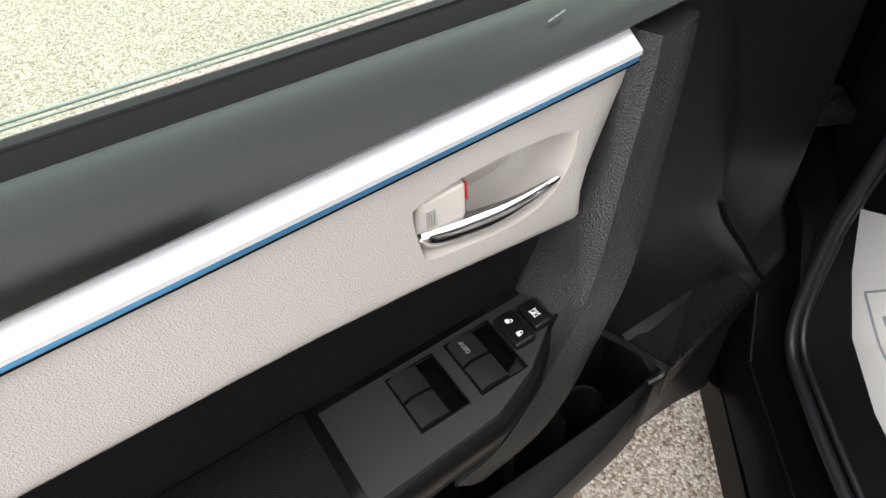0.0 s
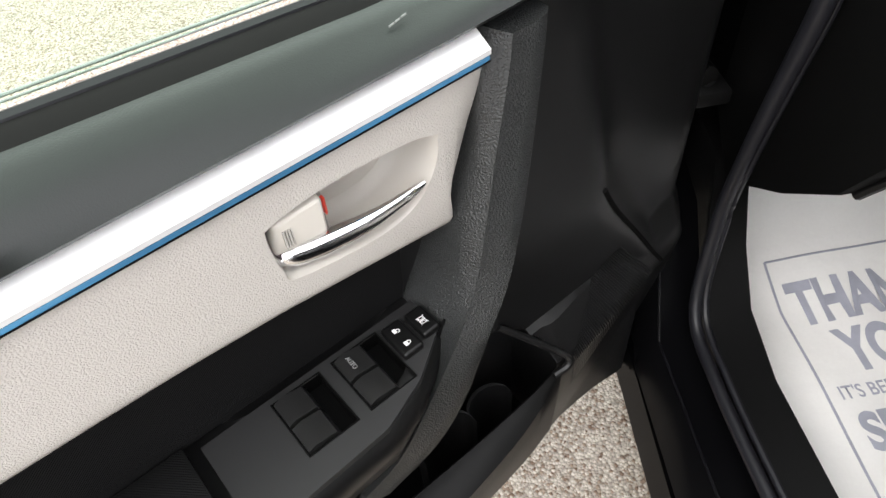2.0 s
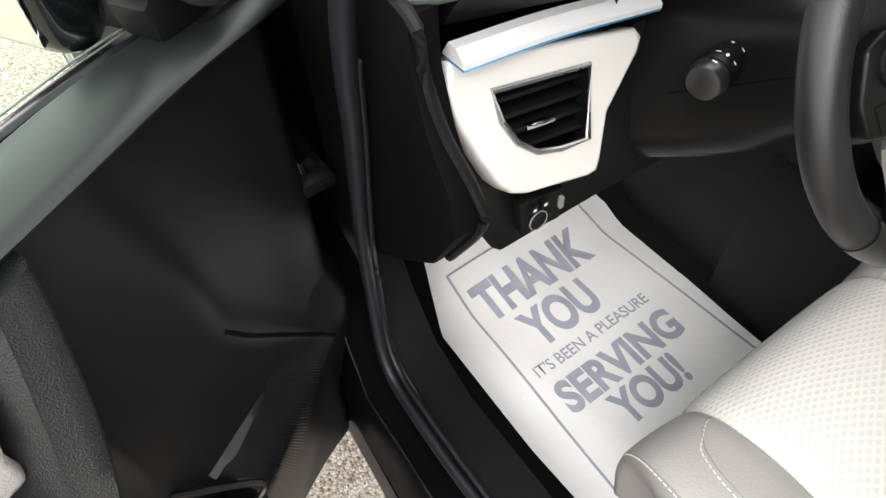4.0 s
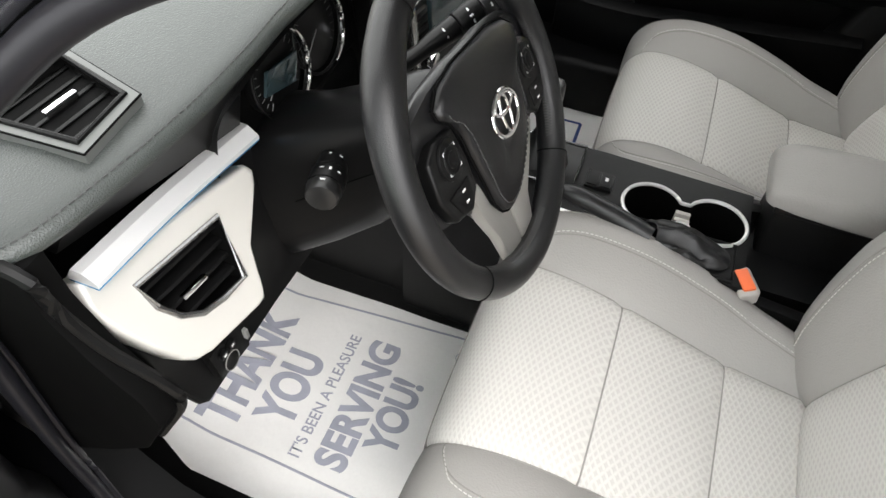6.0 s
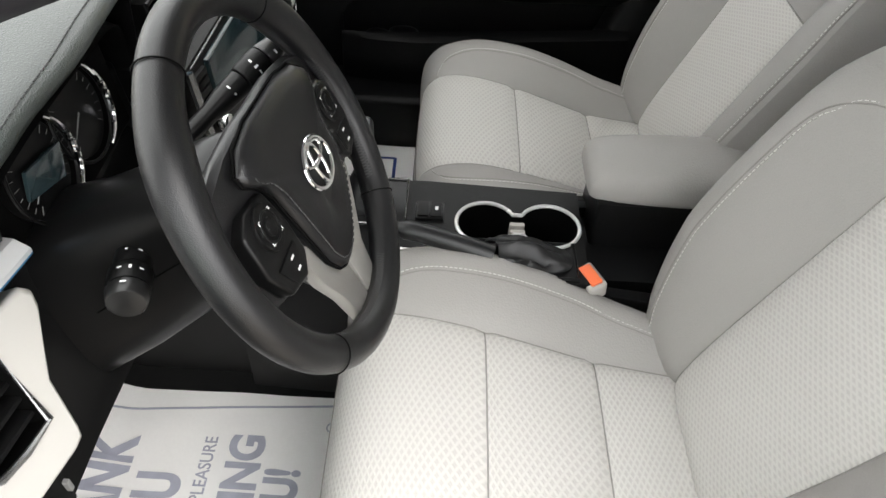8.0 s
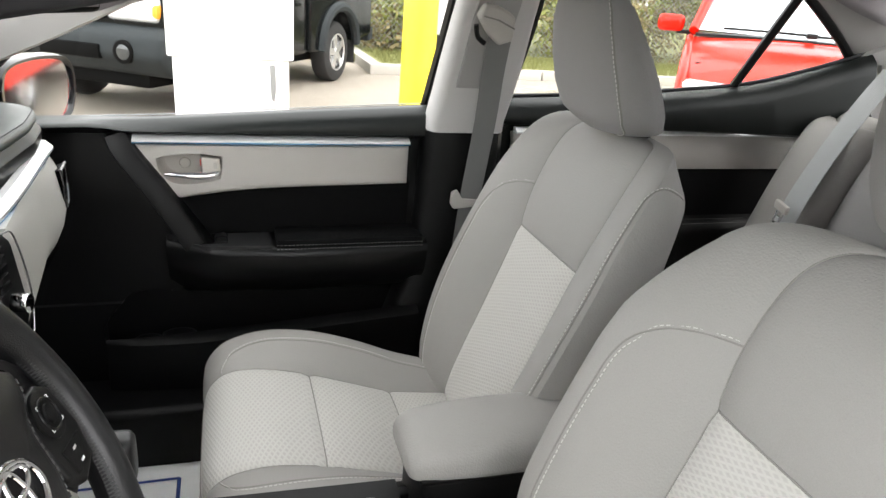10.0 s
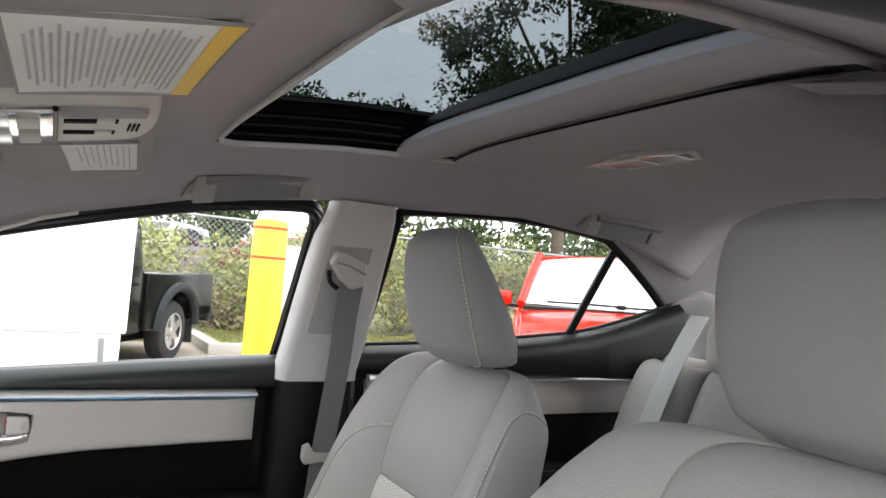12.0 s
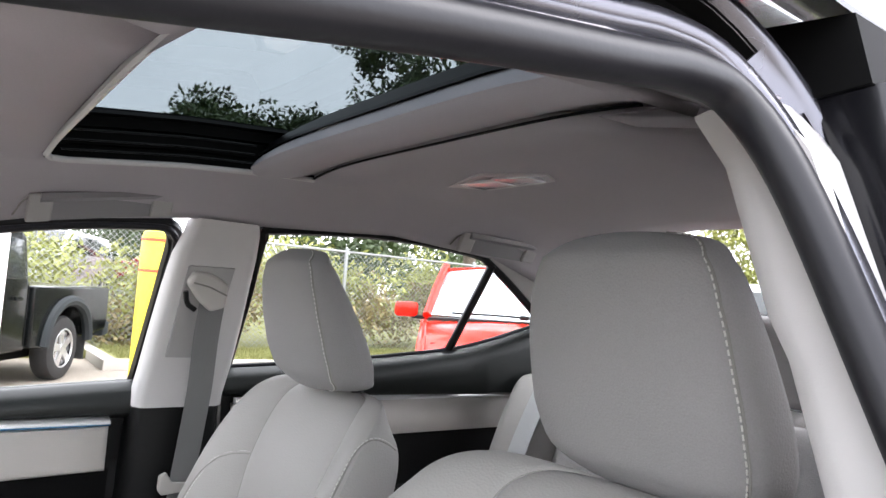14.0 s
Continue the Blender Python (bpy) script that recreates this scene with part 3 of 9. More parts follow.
LEFT_A = [(-0.716, 0.848, 0.965), (-0.702, 0.800, 1.050), (-0.672, 0.735, 1.130), (-0.640, 0.680, 1.172), (-0.603, 0.600, 1.202), (-0.578, 0.520, 1.222), (-0.562, 0.430, 1.240)]
for sgn, side in ((1, "passenger"), (-1, "driver")):
    up = [(0.915, 0.682, 0.004, -0.170), (0.935, 0.680, 0.004, -0.170), (1.00, 0.648, 0.000, -0.172), (1.08, 0.612, -0.004, -0.172), (1.16, 0.578, -0.010, -0.170), (1.22, 0.549, -0.016, -0.168), (1.262, 0.520, -0.026, -0.160), (1.284, 0.514, -0.030, -0.155)]
    if sgn < 0:
        up = [(0.915, 0.652, -0.01, -0.17), (1.0, 0.592, -0.020, -0.17), (1.087, 0.547, -0.030, -0.17), (1.156, 0.525, -0.030, -0.17), (1.18, 0.512, -0.030, -0.17), (1.226, 0.496, -0.030, -0.17), (1.269, 0.481, -0.030, -0.16), (1.302, 0.458, -0.030, -0.155)]
    pillar("centre_pillar_trim", [bpost(z, xi, yf, yr, 0.06, sgn) for z, xi, yf, yr in up], PILLARTRIM, body, "pale grey upper centre pillar trim")
    low = [(0.30, 0.660, 0.135, -0.19), (0.40, 0.672, 0.105, -0.185), (0.48, 0.676, 0.072, -0.18), (0.56, 0.682, 0.042, -0.178), (0.64, 0.688, 0.020, -0.172), (0.80, 0.690, 0.008, -0.168), (0.913, 0.690, 0.004, -0.166)]
    pillar("lower_pillar_trim", [bpost(z, xi, yf, yr, 0.07, sgn) for z, xi, yf, yr in low], BLACKPLASTIC, body, "black lower centre pillar trim")
    x = lambda v: 2 * X0 - v if sgn < 0 else v  # noqa: E731
    # windscreen pillar
    if sgn < 0:
        lp = [[(a + 0.004, b + 0.01, c + 0.022), (a + 0.020, b + 0.02, c + 0.034), (a + 0.034, b + 0.035, c + 0.058), (a + 0.03, b + 0.05, c + 0.085), (a - 0.01, b + 0.04, c + 0.075), (a - 0.014, b + 0.01, c + 0.032)] for a, b, c in LEFT_A]
        pillar("windscreen_pillar_trim", lp, PILLARTRIM, body, "pale windscreen pillar trim")
        skin = [[(a - 0.018, b + 0.012, c + 0.030), (a - 0.030, b + 0.030, c + 0.060), (a - 0.012, b + 0.055, c + 0.100), (a + 0.040, b + 0.065, c + 0.105), (a + 0.034, b + 0.054, c + 0.091), (a - 0.012, b + 0.044, c + 0.081)] for a, b, c in LEFT_A]
        pillar("windscreen_pillar_skin", skin, CARBLACK, body, "black painted windscreen pillar")
    ap = [(1.02, 0.735, 0.925, 0.06), (0.90, 0.705, 0.985, 0.065), (0.695, 0.655, 1.083, 0.075), (0.569, 0.615, 1.148, 0.085), (0.449, 0.582, 1.198, 0.095), (0.40, 0.572, 1.212, 0.10)]
    if sgn > 0:
        pillar("windscreen_pillar_trim", [[(x(xx + 0.02), y, z - 0.004), (x(xx - 0.004), y, z), (x(xx - 0.03), y + 0.02, z + h * 0.55), (x(xx - 0.05), y + 0.03, z + h), (x(xx - 0.02), y + 0.05, z + h + 0.02), (x(xx + 0.03), y + 0.03, z + 0.03)] for y, xx, z, h in ap], PILLARTRIM, body, "pale windscreen pillar trim")
    if sgn > 0:
        skin = [[(x(xx + 0.036), y + 0.034, z + 0.030), (x(xx + 0.042), y + 0.046, z + 0.050), (x(xx - 0.020), y + 0.062, z + h + 0.036), (x(xx - 0.056), y + 0.052, z + h + 0.022), (x(xx - 0.020), y + 0.054, z + h + 0.024)] for y, xx, z, h in ap]
        pillar("windscreen_pillar_skin", skin, CARBLACK, body, "black painted windscreen pillar")
    # quarter pillar at the back
    cp = [(-0.745, 0.531, 1.272), (-0.85, 0.565, 1.222), (-0.95, 0.597, 1.168), (-1.03, 0.625, 1.125), (-1.13, 0.655, 1.082)]
    pillar("rear_pillar_trim", [[(x(xx + 0.02), y, z), (x(xx), y - 0.004, z + 0.004), (x(xx - 0.05), y - 0.05, z + 0.06), (x(xx - 0.10), y - 0.16, z + 0.07), (x(xx - 0.13), y - 0.32, z + 0.05), (x(xx + 0.03), y - 0.32, z + 0.05)] for y, xx, z in cp], PILLARTRIM, body, "pale rear quarter trim")
    part("rear_pillar_skin", sheet([[(x(xx + 0.034), y, z + 0.012), (x(xx - 0.05), y - 0.05, z + 0.080), (x(xx - 0.10), y - 0.16, z + 0.090), (x(xx - 0.135), y - 0.32, z + 0.072)] for y, xx, z in cp], 0.004, (0, 0, 1)), CARBLACK, body, "black painted rear pillar")
    part("rear_side_trim", prism([(x(0.655), -1.13, 1.085), (x(0.62), -1.02, 1.12), (x(0.56), -1.10, 1.17), (x(0.52), -1.36, 1.12), (x(0.56), -1.40, 0.96), (x(0.66), -1.2, 0.96)], (0.03 * sgn, 0, 0.01), 0.01), PILLARTRIM, body, "pale rear quarter trim")

# windscreen and rear glass
rows = [[(X0 + u * w, y - 0.10 * u * u, z) for u in np.linspace(-1, 1, 10)] for y, z, w in ((0.63, 1.262, 0.60), (0.85, 1.16, 0.64), (1.10, 1.04, 0.68), (1.35, 0.91, 0.71))]
part("windscreen", sheet(rows, 0.004, (0, 0.4, 1)), GLASS, body).visible_shadow = False
rows = [[(X0 + u * w, y + 0.05 * u * u, z) for u in np.linspace(-1, 1, 10)] for y, z, w in ((-1.03, 1.366, 0.50), (-1.38, 1.20, 0.54), (-1.75, 1.0, 0.57))]
part("rear_window", sheet(rows, 0.004, (0, -0.4, 1)), GLASS, body).visible_shadow = False
part("parcel_shelf", box(-0.62, 0.56, -1.75, -1.12, 0.93, 0.955, 0.01), CARPET, body)
# bonnet and cowl beyond the windscreen
part("bonnet", sheet([[(X0 + u * 0.80, y, z - 0.05 * u * u) for u in np.linspace(-1, 1, 8)] for y, z in ((1.36, 0.90), (1.7, 0.88), (2.1, 0.80), (2.35, 0.66))], 0.02, (0, 0, -1)), CARBLACK, body)
part("boot_lid", box(-0.80, 0.77, -2.3, -1.75, 0.90, 0.95, 0.02), CARBLACK, body)
part("firewall", box(-0.74, 0.68, 1.28, 1.32, 0.18, 0.93, 0.0), DEEPBLACK, body)
part("rear_bulkhead", box(-0.66, 0.60, -1.16, -1.12, 0.18, 0.93, 0.0), DEEPBLACK, body)
# floor
rows = [[(x, y, z + (0.10 * math.exp(-((x - X0) / 0.11) ** 4))) for x in np.linspace(-0.66, 0.64, 27)] for y, z in ((-1.12, 0.20), (-0.3, 0.175), (0.55, 0.175), (0.95, 0.188), (1.08, 0.235), (1.18, 0.32), (1.28, 0.46))]
single("floor", sheet(rows, 0.02, (0, 0, -1)), CARPET, "black carpeted cabin floor", "floor", kind="structure")

part("passenger_sill", box(0.60, 0.80, -0.2, 1.22, 0.16, 0.33, 0.02, 3), BLACKPLASTIC, body, "black passenger sill trim")
# driver's sill: trim, seal lip, painted step
SILLBLACK = mat("black_sill_paint", (0.0022, 0.0022, 0.0026), 0.30, spec=0.07, stain=0.2, sscale=12)
yy = [1.20, 1.10, 1.02, 0.95, 0.88, 0.78, 0.60, 0.30, 0.0, -0.12]


def along(pairs, ys=None):
    ys = ys or yy
    return [(lerp(-y, [-q[0] for q in pairs], [q[1] for q in pairs]), y, lerp(-y, [-q[0] for q in pairs], [q[2] for q in pairs])) for y in ys]


def ribbon(a, b, c, d, name, material, label=""):
    """A rail between four edge lines, each a list of points."""
    st = [[p, q, r, s] for p, q, r, s in zip(a, b, c, d)]
    bm = profile_sweep(st, lambda i: st[i])
    bevel(bm, 0.004, 2, 30)
    return part(name, bm, material, body, label, angle=50)


inner_low = along([(1.2, -0.600, 0.30), (0.95, -0.615, 0.21), (0.7, -0.628, 0.185), (-0.12, -0.628, 0.185)])
inner_top = along([(1.2, -0.606, 0.52), (1.02, -0.622, 0.50), (0.95, -0.632, 0.40), (0.88, -0.642, 0.345), (0.78, -0.650, 0.325), (0.6, -0.652, 0.322), (-0.12, -0.652, 0.322)])
outer_top = along([(1.2, -0.662, 0.54), (1.02, -0.672, 0.515), (0.95, -0.692, 0.405), (0.88, -0.706, 0.350), (0.78, -0.716, 0.335), (0.6, -0.720, 0.332), (-0.12, -0.720, 0.332)])
outer_low = along([(1.2, -0.670, 0.20), (-0.12, -0.722, 0.18)])
ribbon(inner_low, inner_top, outer_top, outer_low, "sill_trim", BLACKPLASTIC, "black sill scuff trim")
seal_path = along([(1.2, -0.695, 0.60), (1.05, -0.700, 0.52), (0.95, -0.716, 0.415), (0.88, -0.727, 0.362), (0.78, -0.735, 0.343), (0.6, -0.738, 0.340), (-0.12, -0.738, 0.340)])
ribbon(along([(1.2, -0.66, 0.47), (1.02, -0.68, 0.43), (0.88, -0.700, 0.290), (0.6, -0.705, 0.28), (-0.12, -0.705, 0.28)]), along([(1.2, -0.72, 0.51), (1.02, -0.738, 0.46), (0.88, -0.765, 0.30), (0.6, -0.775, 0.285), (-0.12, -0.78, 0.285)]),
       along([(1.2, -0.755, 0.40), (1.02, -0.768, 0.36), (0.88, -0.795, 0.25), (0.6, -0.812, 0.23), (-0.12, -0.82, 0.23)]), along([(1.2, -0.76, 0.17), (-0.12, -0.815, 0.16)]), "door_step", SILLBLACK, "glossy black painted door step")
ribbon(along([(1.2, -0.74, 0.24), (0.6, -0.78, 0.20), (-0.12, -0.79, 0.20)]), along([(1.2, -0.765, 0.25), (0.6, -0.818, 0.225), (-0.12, -0.835, 0.225)]), along([(1.2, -0.775, 0.18), (0.6, -0.826, 0.16), (-0.12, -0.845, 0.16)]), along([(1.2, -0.74, 0.14), (0.6, -0.78, 0.13), (-0.12, -0.79, 0.13)]), "outer_sill", SILLBLACK)
# added bead, no real part: catches the sky as the step edge's highlight
part("step_highlight", tube([(x, y, z + 0.002) for x, y, z in along([(1.02, -0.741, 0.462), (0.88, -0.767, 0.302), (0.6, -0.777, 0.287), (-0.12, -0.782, 0.287)], [1.02, 0.97, 0.92, 0.88, 0.8, 0.6, 0.3, 0.0])], 0.0022, 6), CARBLACK, body, "added glossy bead that draws the step edge highlight")
part("sill_clip", disc((-0.650, 0.64, 0.30), (0.95, 0, 0.3), 0.014, 0.006), SMOOTHBLACK, body)
# the rubber seal round the driver's opening: sill, windscreen pillar, roof, centre pillar
mx = lambda v: 2 * X0 - v  # noqa: E731
opening = [(-0.735, 0.0, 0.345)] + [p for p in seal_path[::-1] if p[1] > 0.05 and p[1] < 0.93]
UPPER = [(-0.717, 0.868, 0.880), (-0.715, 0.848, 0.965), (-0.702, 0.800, 1.050), (-0.672, 0.735, 1.122), (-0.640, 0.680, 1.164), (-0.603, 0.590, 1.196), (-0.578, 0.520, 1.214), (-0.562, 0.450, 1.228), (-0.556, 0.40, 1.241), (-0.552, 0.30, 1.258), (-0.550, 0.20, 1.275), (-0.548, 0.10, 1.290), (-0.548, 0.050, 1.297), (-0.551, 0.012, 1.292), (-0.572, -0.010, 1.250), (-0.612, -0.014, 1.160), (-0.668, -0.004, 1.04), (-0.71, 0.010, 0.93)]
opening += [(-0.713, 0.917, 0.50), (-0.714, 0.910, 0.60), (-0.715, 0.892, 0.72), (-0.716, 0.878, 0.80)] + UPPER + [(-0.725, 0.03, 0.66), (-0.73, 0.07, 0.46)]
op = spline(opening + [opening[0]], 150)
part("door_seal", tube(op[:-1], [lerp(p[2], [0.6, 1.0], [0.0085, 0.0115]) for p in op[:-1]], 12, closed=True, up=(1, 0, 0)), RUBBER, body, "black rubber door seal")
part("seal_lip", tube([(x + 0.012, y, z + (0.010 if z < 0.5 else 0)) for x, y, z in op[:-1] if z < 0.88 and y > 0.15], 0.0045, 8), RUBBER, body, "thin inner seal lip")
# painted flange outside the seal, over the roof and down the pillar
arch = spline(UPPER[3:], 90)
mid_ = Vector((-0.62, 0.42, 0.92))
side_n = Vector((-0.93, 0.0, 0.36))


def swept(prof):
    """Rows along the opening's upper edge: o away from the opening, w out of the car."""
    rows = []
    for k, p in enumerate(arch):
        t = Vector(arch[min(k + 1, len(arch) - 1)]) - Vector(arch[max(k - 1, 0)])
        o = t.cross(side_n).normalized()
        if o.dot(Vector(p) - mid_) < 0:
            o = -o
        rows.append([tuple(Vector(p) + o * a + side_n * b) for a, b in prof])
    return rows


for nm, prof, mt, lb in (("flange_gap", [(0.002, -0.010), (0.012, -0.012), (0.017, -0.004)], DEEPBLACK, "dark gap beside the seal"),
                         ("opening_flange", [(0.0165, -0.006), (0.0180, 0.001), (0.0215, 0.003), (0.0245, 0.001), (0.0265, 0.003), (0.0320, 0.005), (0.0350, 0.003), (0.0360, -0.003)], FLANGE, "painted flange reflecting the sky"),
                         ("opening_step", [(0.0360, -0.003), (0.0385, -0.010), (0.0480, -0.012), (0.0590, -0.010), (0.0610, 0.002)], DEEPBLACK, "black recess of the door opening"),
                         ("outer_flange", [(0.0605, 0.000), (0.0640, 0.008), (0.0690, 0.010), (0.0740, 0.008), (0.0770, 0.000)], FLANGE, "outer flange reflecting the sky"),
                         ("roof_rail", [(0.0770, 0.000), (0.0860, -0.006), (0.1020, -0.006), (0.125, -0.020)], CARBLACK, "black painted roof rail")):
    part(nm, sheet(swept(prof)), mt, body, lb, angle=60)
# painted bridge across the recess at the rear upper corner
web = swept([(0.0345, 0.001), (0.0420, -0.006), (0.0540, -0.006), (0.0620, 0.004)])
kw = min(range(len(arch)), key=lambda i: math.dist(arch[i], (-0.552, 0.006, 1.288)))
part("flange_bridge", sheet(web[kw - 1:kw + 3], 0.004, tuple(-side_n)), FLANGE, body, "painted bridge between the flanges", angle=60)
bpo = [(-0.604, -0.055, 1.31), (-0.665, -0.055, 1.15), (-0.745, -0.04, 0.98), (-0.80, -0.02, 0.85), (-0.83, 0.0, 0.60), (-0.82, 0.0, 0.30)]
rings = [[(x + 0.05, y - 0.008, z), (x + 0.005, y - 0.008, z), (x - 0.02, y - 0.02, z), (x - 0.025, y - 0.12, z), (x + 0.05, y - 0.12, z)] for x, y, z in spline(bpo, 14)]
part("centre_pillar_panel", profile_sweep(rings, lambda i: rings[i]), CARBLACK, body, "glossy black outer centre pillar", angle=50)
part("front_pillar_panel", prism([(-0.715, 1.10, 0.52), (-0.735, 1.06, 0.80), (-0.775, 0.98, 0.92), (-0.80, 1.2, 0.95), (-0.80, 1.24, 0.40), (-0.72, 1.2, 0.40)], (0.03, 0.02, 0), 0.008), CARBLACK, body)
part("hinge_pillar", box(-0.80, -0.705, 1.09, 1.24, 0.30, 0.93, 0.01), CARBLACK, body)
check = part("door_check", box(-0.745, -0.700, 0.985, 1.09, 0.628, 0.648, 0.004), SMOOTHBLACK, body, "black door check strap")
part("hinge_bolt", disc((-0.725, 1.0, 0.66), (0.2, -1, 0.3), 0.012, 0.01), CHROME, body)
part("hinge_bolt", disc((-0.718, 1.01, 0.62), (0.2, -1, 0.3), 0.010, 0.01), CHROME, body)
hd = [[(-0.588, y, z + 0.008), (-0.545, y, z + 0.004), (-0.500, y, z + 0.058), (-0.578, y, z + 0.050)] for y, z in ((-0.06, 1.302), (-0.30, 1.306), (-0.60, 1.300), (-0.80, 1.285))]
part("rear_door_header", profile_sweep(hd, lambda i: hd[i]), DEEPBLACK, body, "black header over the rear door")
# rear left door frame seen past the centre pillar
rd = spline([(-0.83, -0.07, 0.95), (-0.79, -0.065, 1.05), (-0.695, -0.085, 1.25), (-0.665, -0.14, 1.295), (-0.655, -0.35, 1.315), (-0.67, -0.7, 1.285)], 30)
part("rear_door_frame", tube(rd, 0.014, 10), CARBLACK, body, "black rear door frame")
part("rear_door_chrome", tube([(x - 0.022, y - 0.03, z - 0.012) for x, y, z in rd[4:]], 0.008, 8), CHROME, body)
part("rear_side_glass", prism([(-0.83, -0.12, 0.96), (-0.69, -0.14, 1.27), (-0.68, -0.7, 1.27), (-0.82, -0.9, 1.0)], (0.004, 0, 0), 0), DARKGLASS, body)
part("rear_door_skin", box(-0.875, -0.82, -1.0, -0.08, 0.22, 0.95, 0.02), CARBLACK, body)
part("far_side_skin", box(0.80, 0.83, -1.0, 1.26, 0.2, 0.86, 0.02), CARBLACK, body)
wing = [(1.26, 0.25), (1.26, 0.88), (1.50, 0.885), (2.10, 0.81), (2.38, 0.68), (2.45, 0.48), (2.36, 0.26), (2.10, 0.22), (2.05, 0.45), (1.92, 0.60), (1.72, 0.65), (1.52, 0.58), (1.42, 0.42), (1.40, 0.22)]
quarter = [(-1.0, 0.22), (-1.0, 0.94), (-1.3, 0.97), (-2.0, 0.95), (-2.30, 0.90), (-2.40, 0.62), (-2.32, 0.28), (-1.92, 0.24), (-1.88, 0.45), (-1.75, 0.60), (-1.57, 0.65), (-1.38, 0.58), (-1.27, 0.42), (-1.24, 0.22)]
for xs_, e in ((-0.855, 1), (0.825, -1)):
    part("front_wing", prism([(xs_, y, z) for y, z in wing], (0.06 * e, 0, 0), 0), CARBLACK, body, "black front wing")
    part("rear_quarter", prism([(xs_, y, z) for y, z in quarter], (0.06 * e, 0, 0), 0), CARBLACK, body, "black rear quarter")
part("front_bumper", prism([(-0.84, 2.40, 0.25), (-0.70, 2.52, 0.25), (0.67, 2.52, 0.25), (0.81, 2.40, 0.25), (0.74, 2.30, 0.25), (-0.77, 2.30, 0.25)], (0, 0, 0.42), 0.03, 3), CARBLACK, body, "black front bumper")
part("rear_bumper", prism([(-0.84, -2.33, 0.26), (-0.70, -2.46, 0.26), (0.67, -2.46, 0.26), (0.81, -2.33, 0.26), (0.74, -2.26, 0.26), (-0.77, -2.26, 0.26)], (0, 0, 0.55), 0.03, 3), CARBLACK, body, "black rear bumper")
for e in (1, -1):
    q = lambda v: X0 + e * (v - X0)  # noqa: E731
    part("rear_pillar_panel", prism([(q(0.62), -0.80, 1.32), (q(0.55), -1.03, 1.385), (q(0.60), -1.75, 1.01), (q(0.82), -1.75, 0.96), (q(0.81), -1.10, 0.96), (q(0.70), -1.16, 1.085)], (0.01 * e, 0, 0.012), 0), CARBLACK, body, "black rear pillar panel")


# ---- doors: s runs back from the hinge, n into the cabin, z up ----
def belt_z(s):
    return lerp(s, [0.03, 0.11, 0.18, 0.23, 0.33, 0.47, 0.64, 0.77, 1.04], [0.890, 0.898, 0.908, 0.912, 0.916, 0.922, 0.9335, 0.943, 0.960])


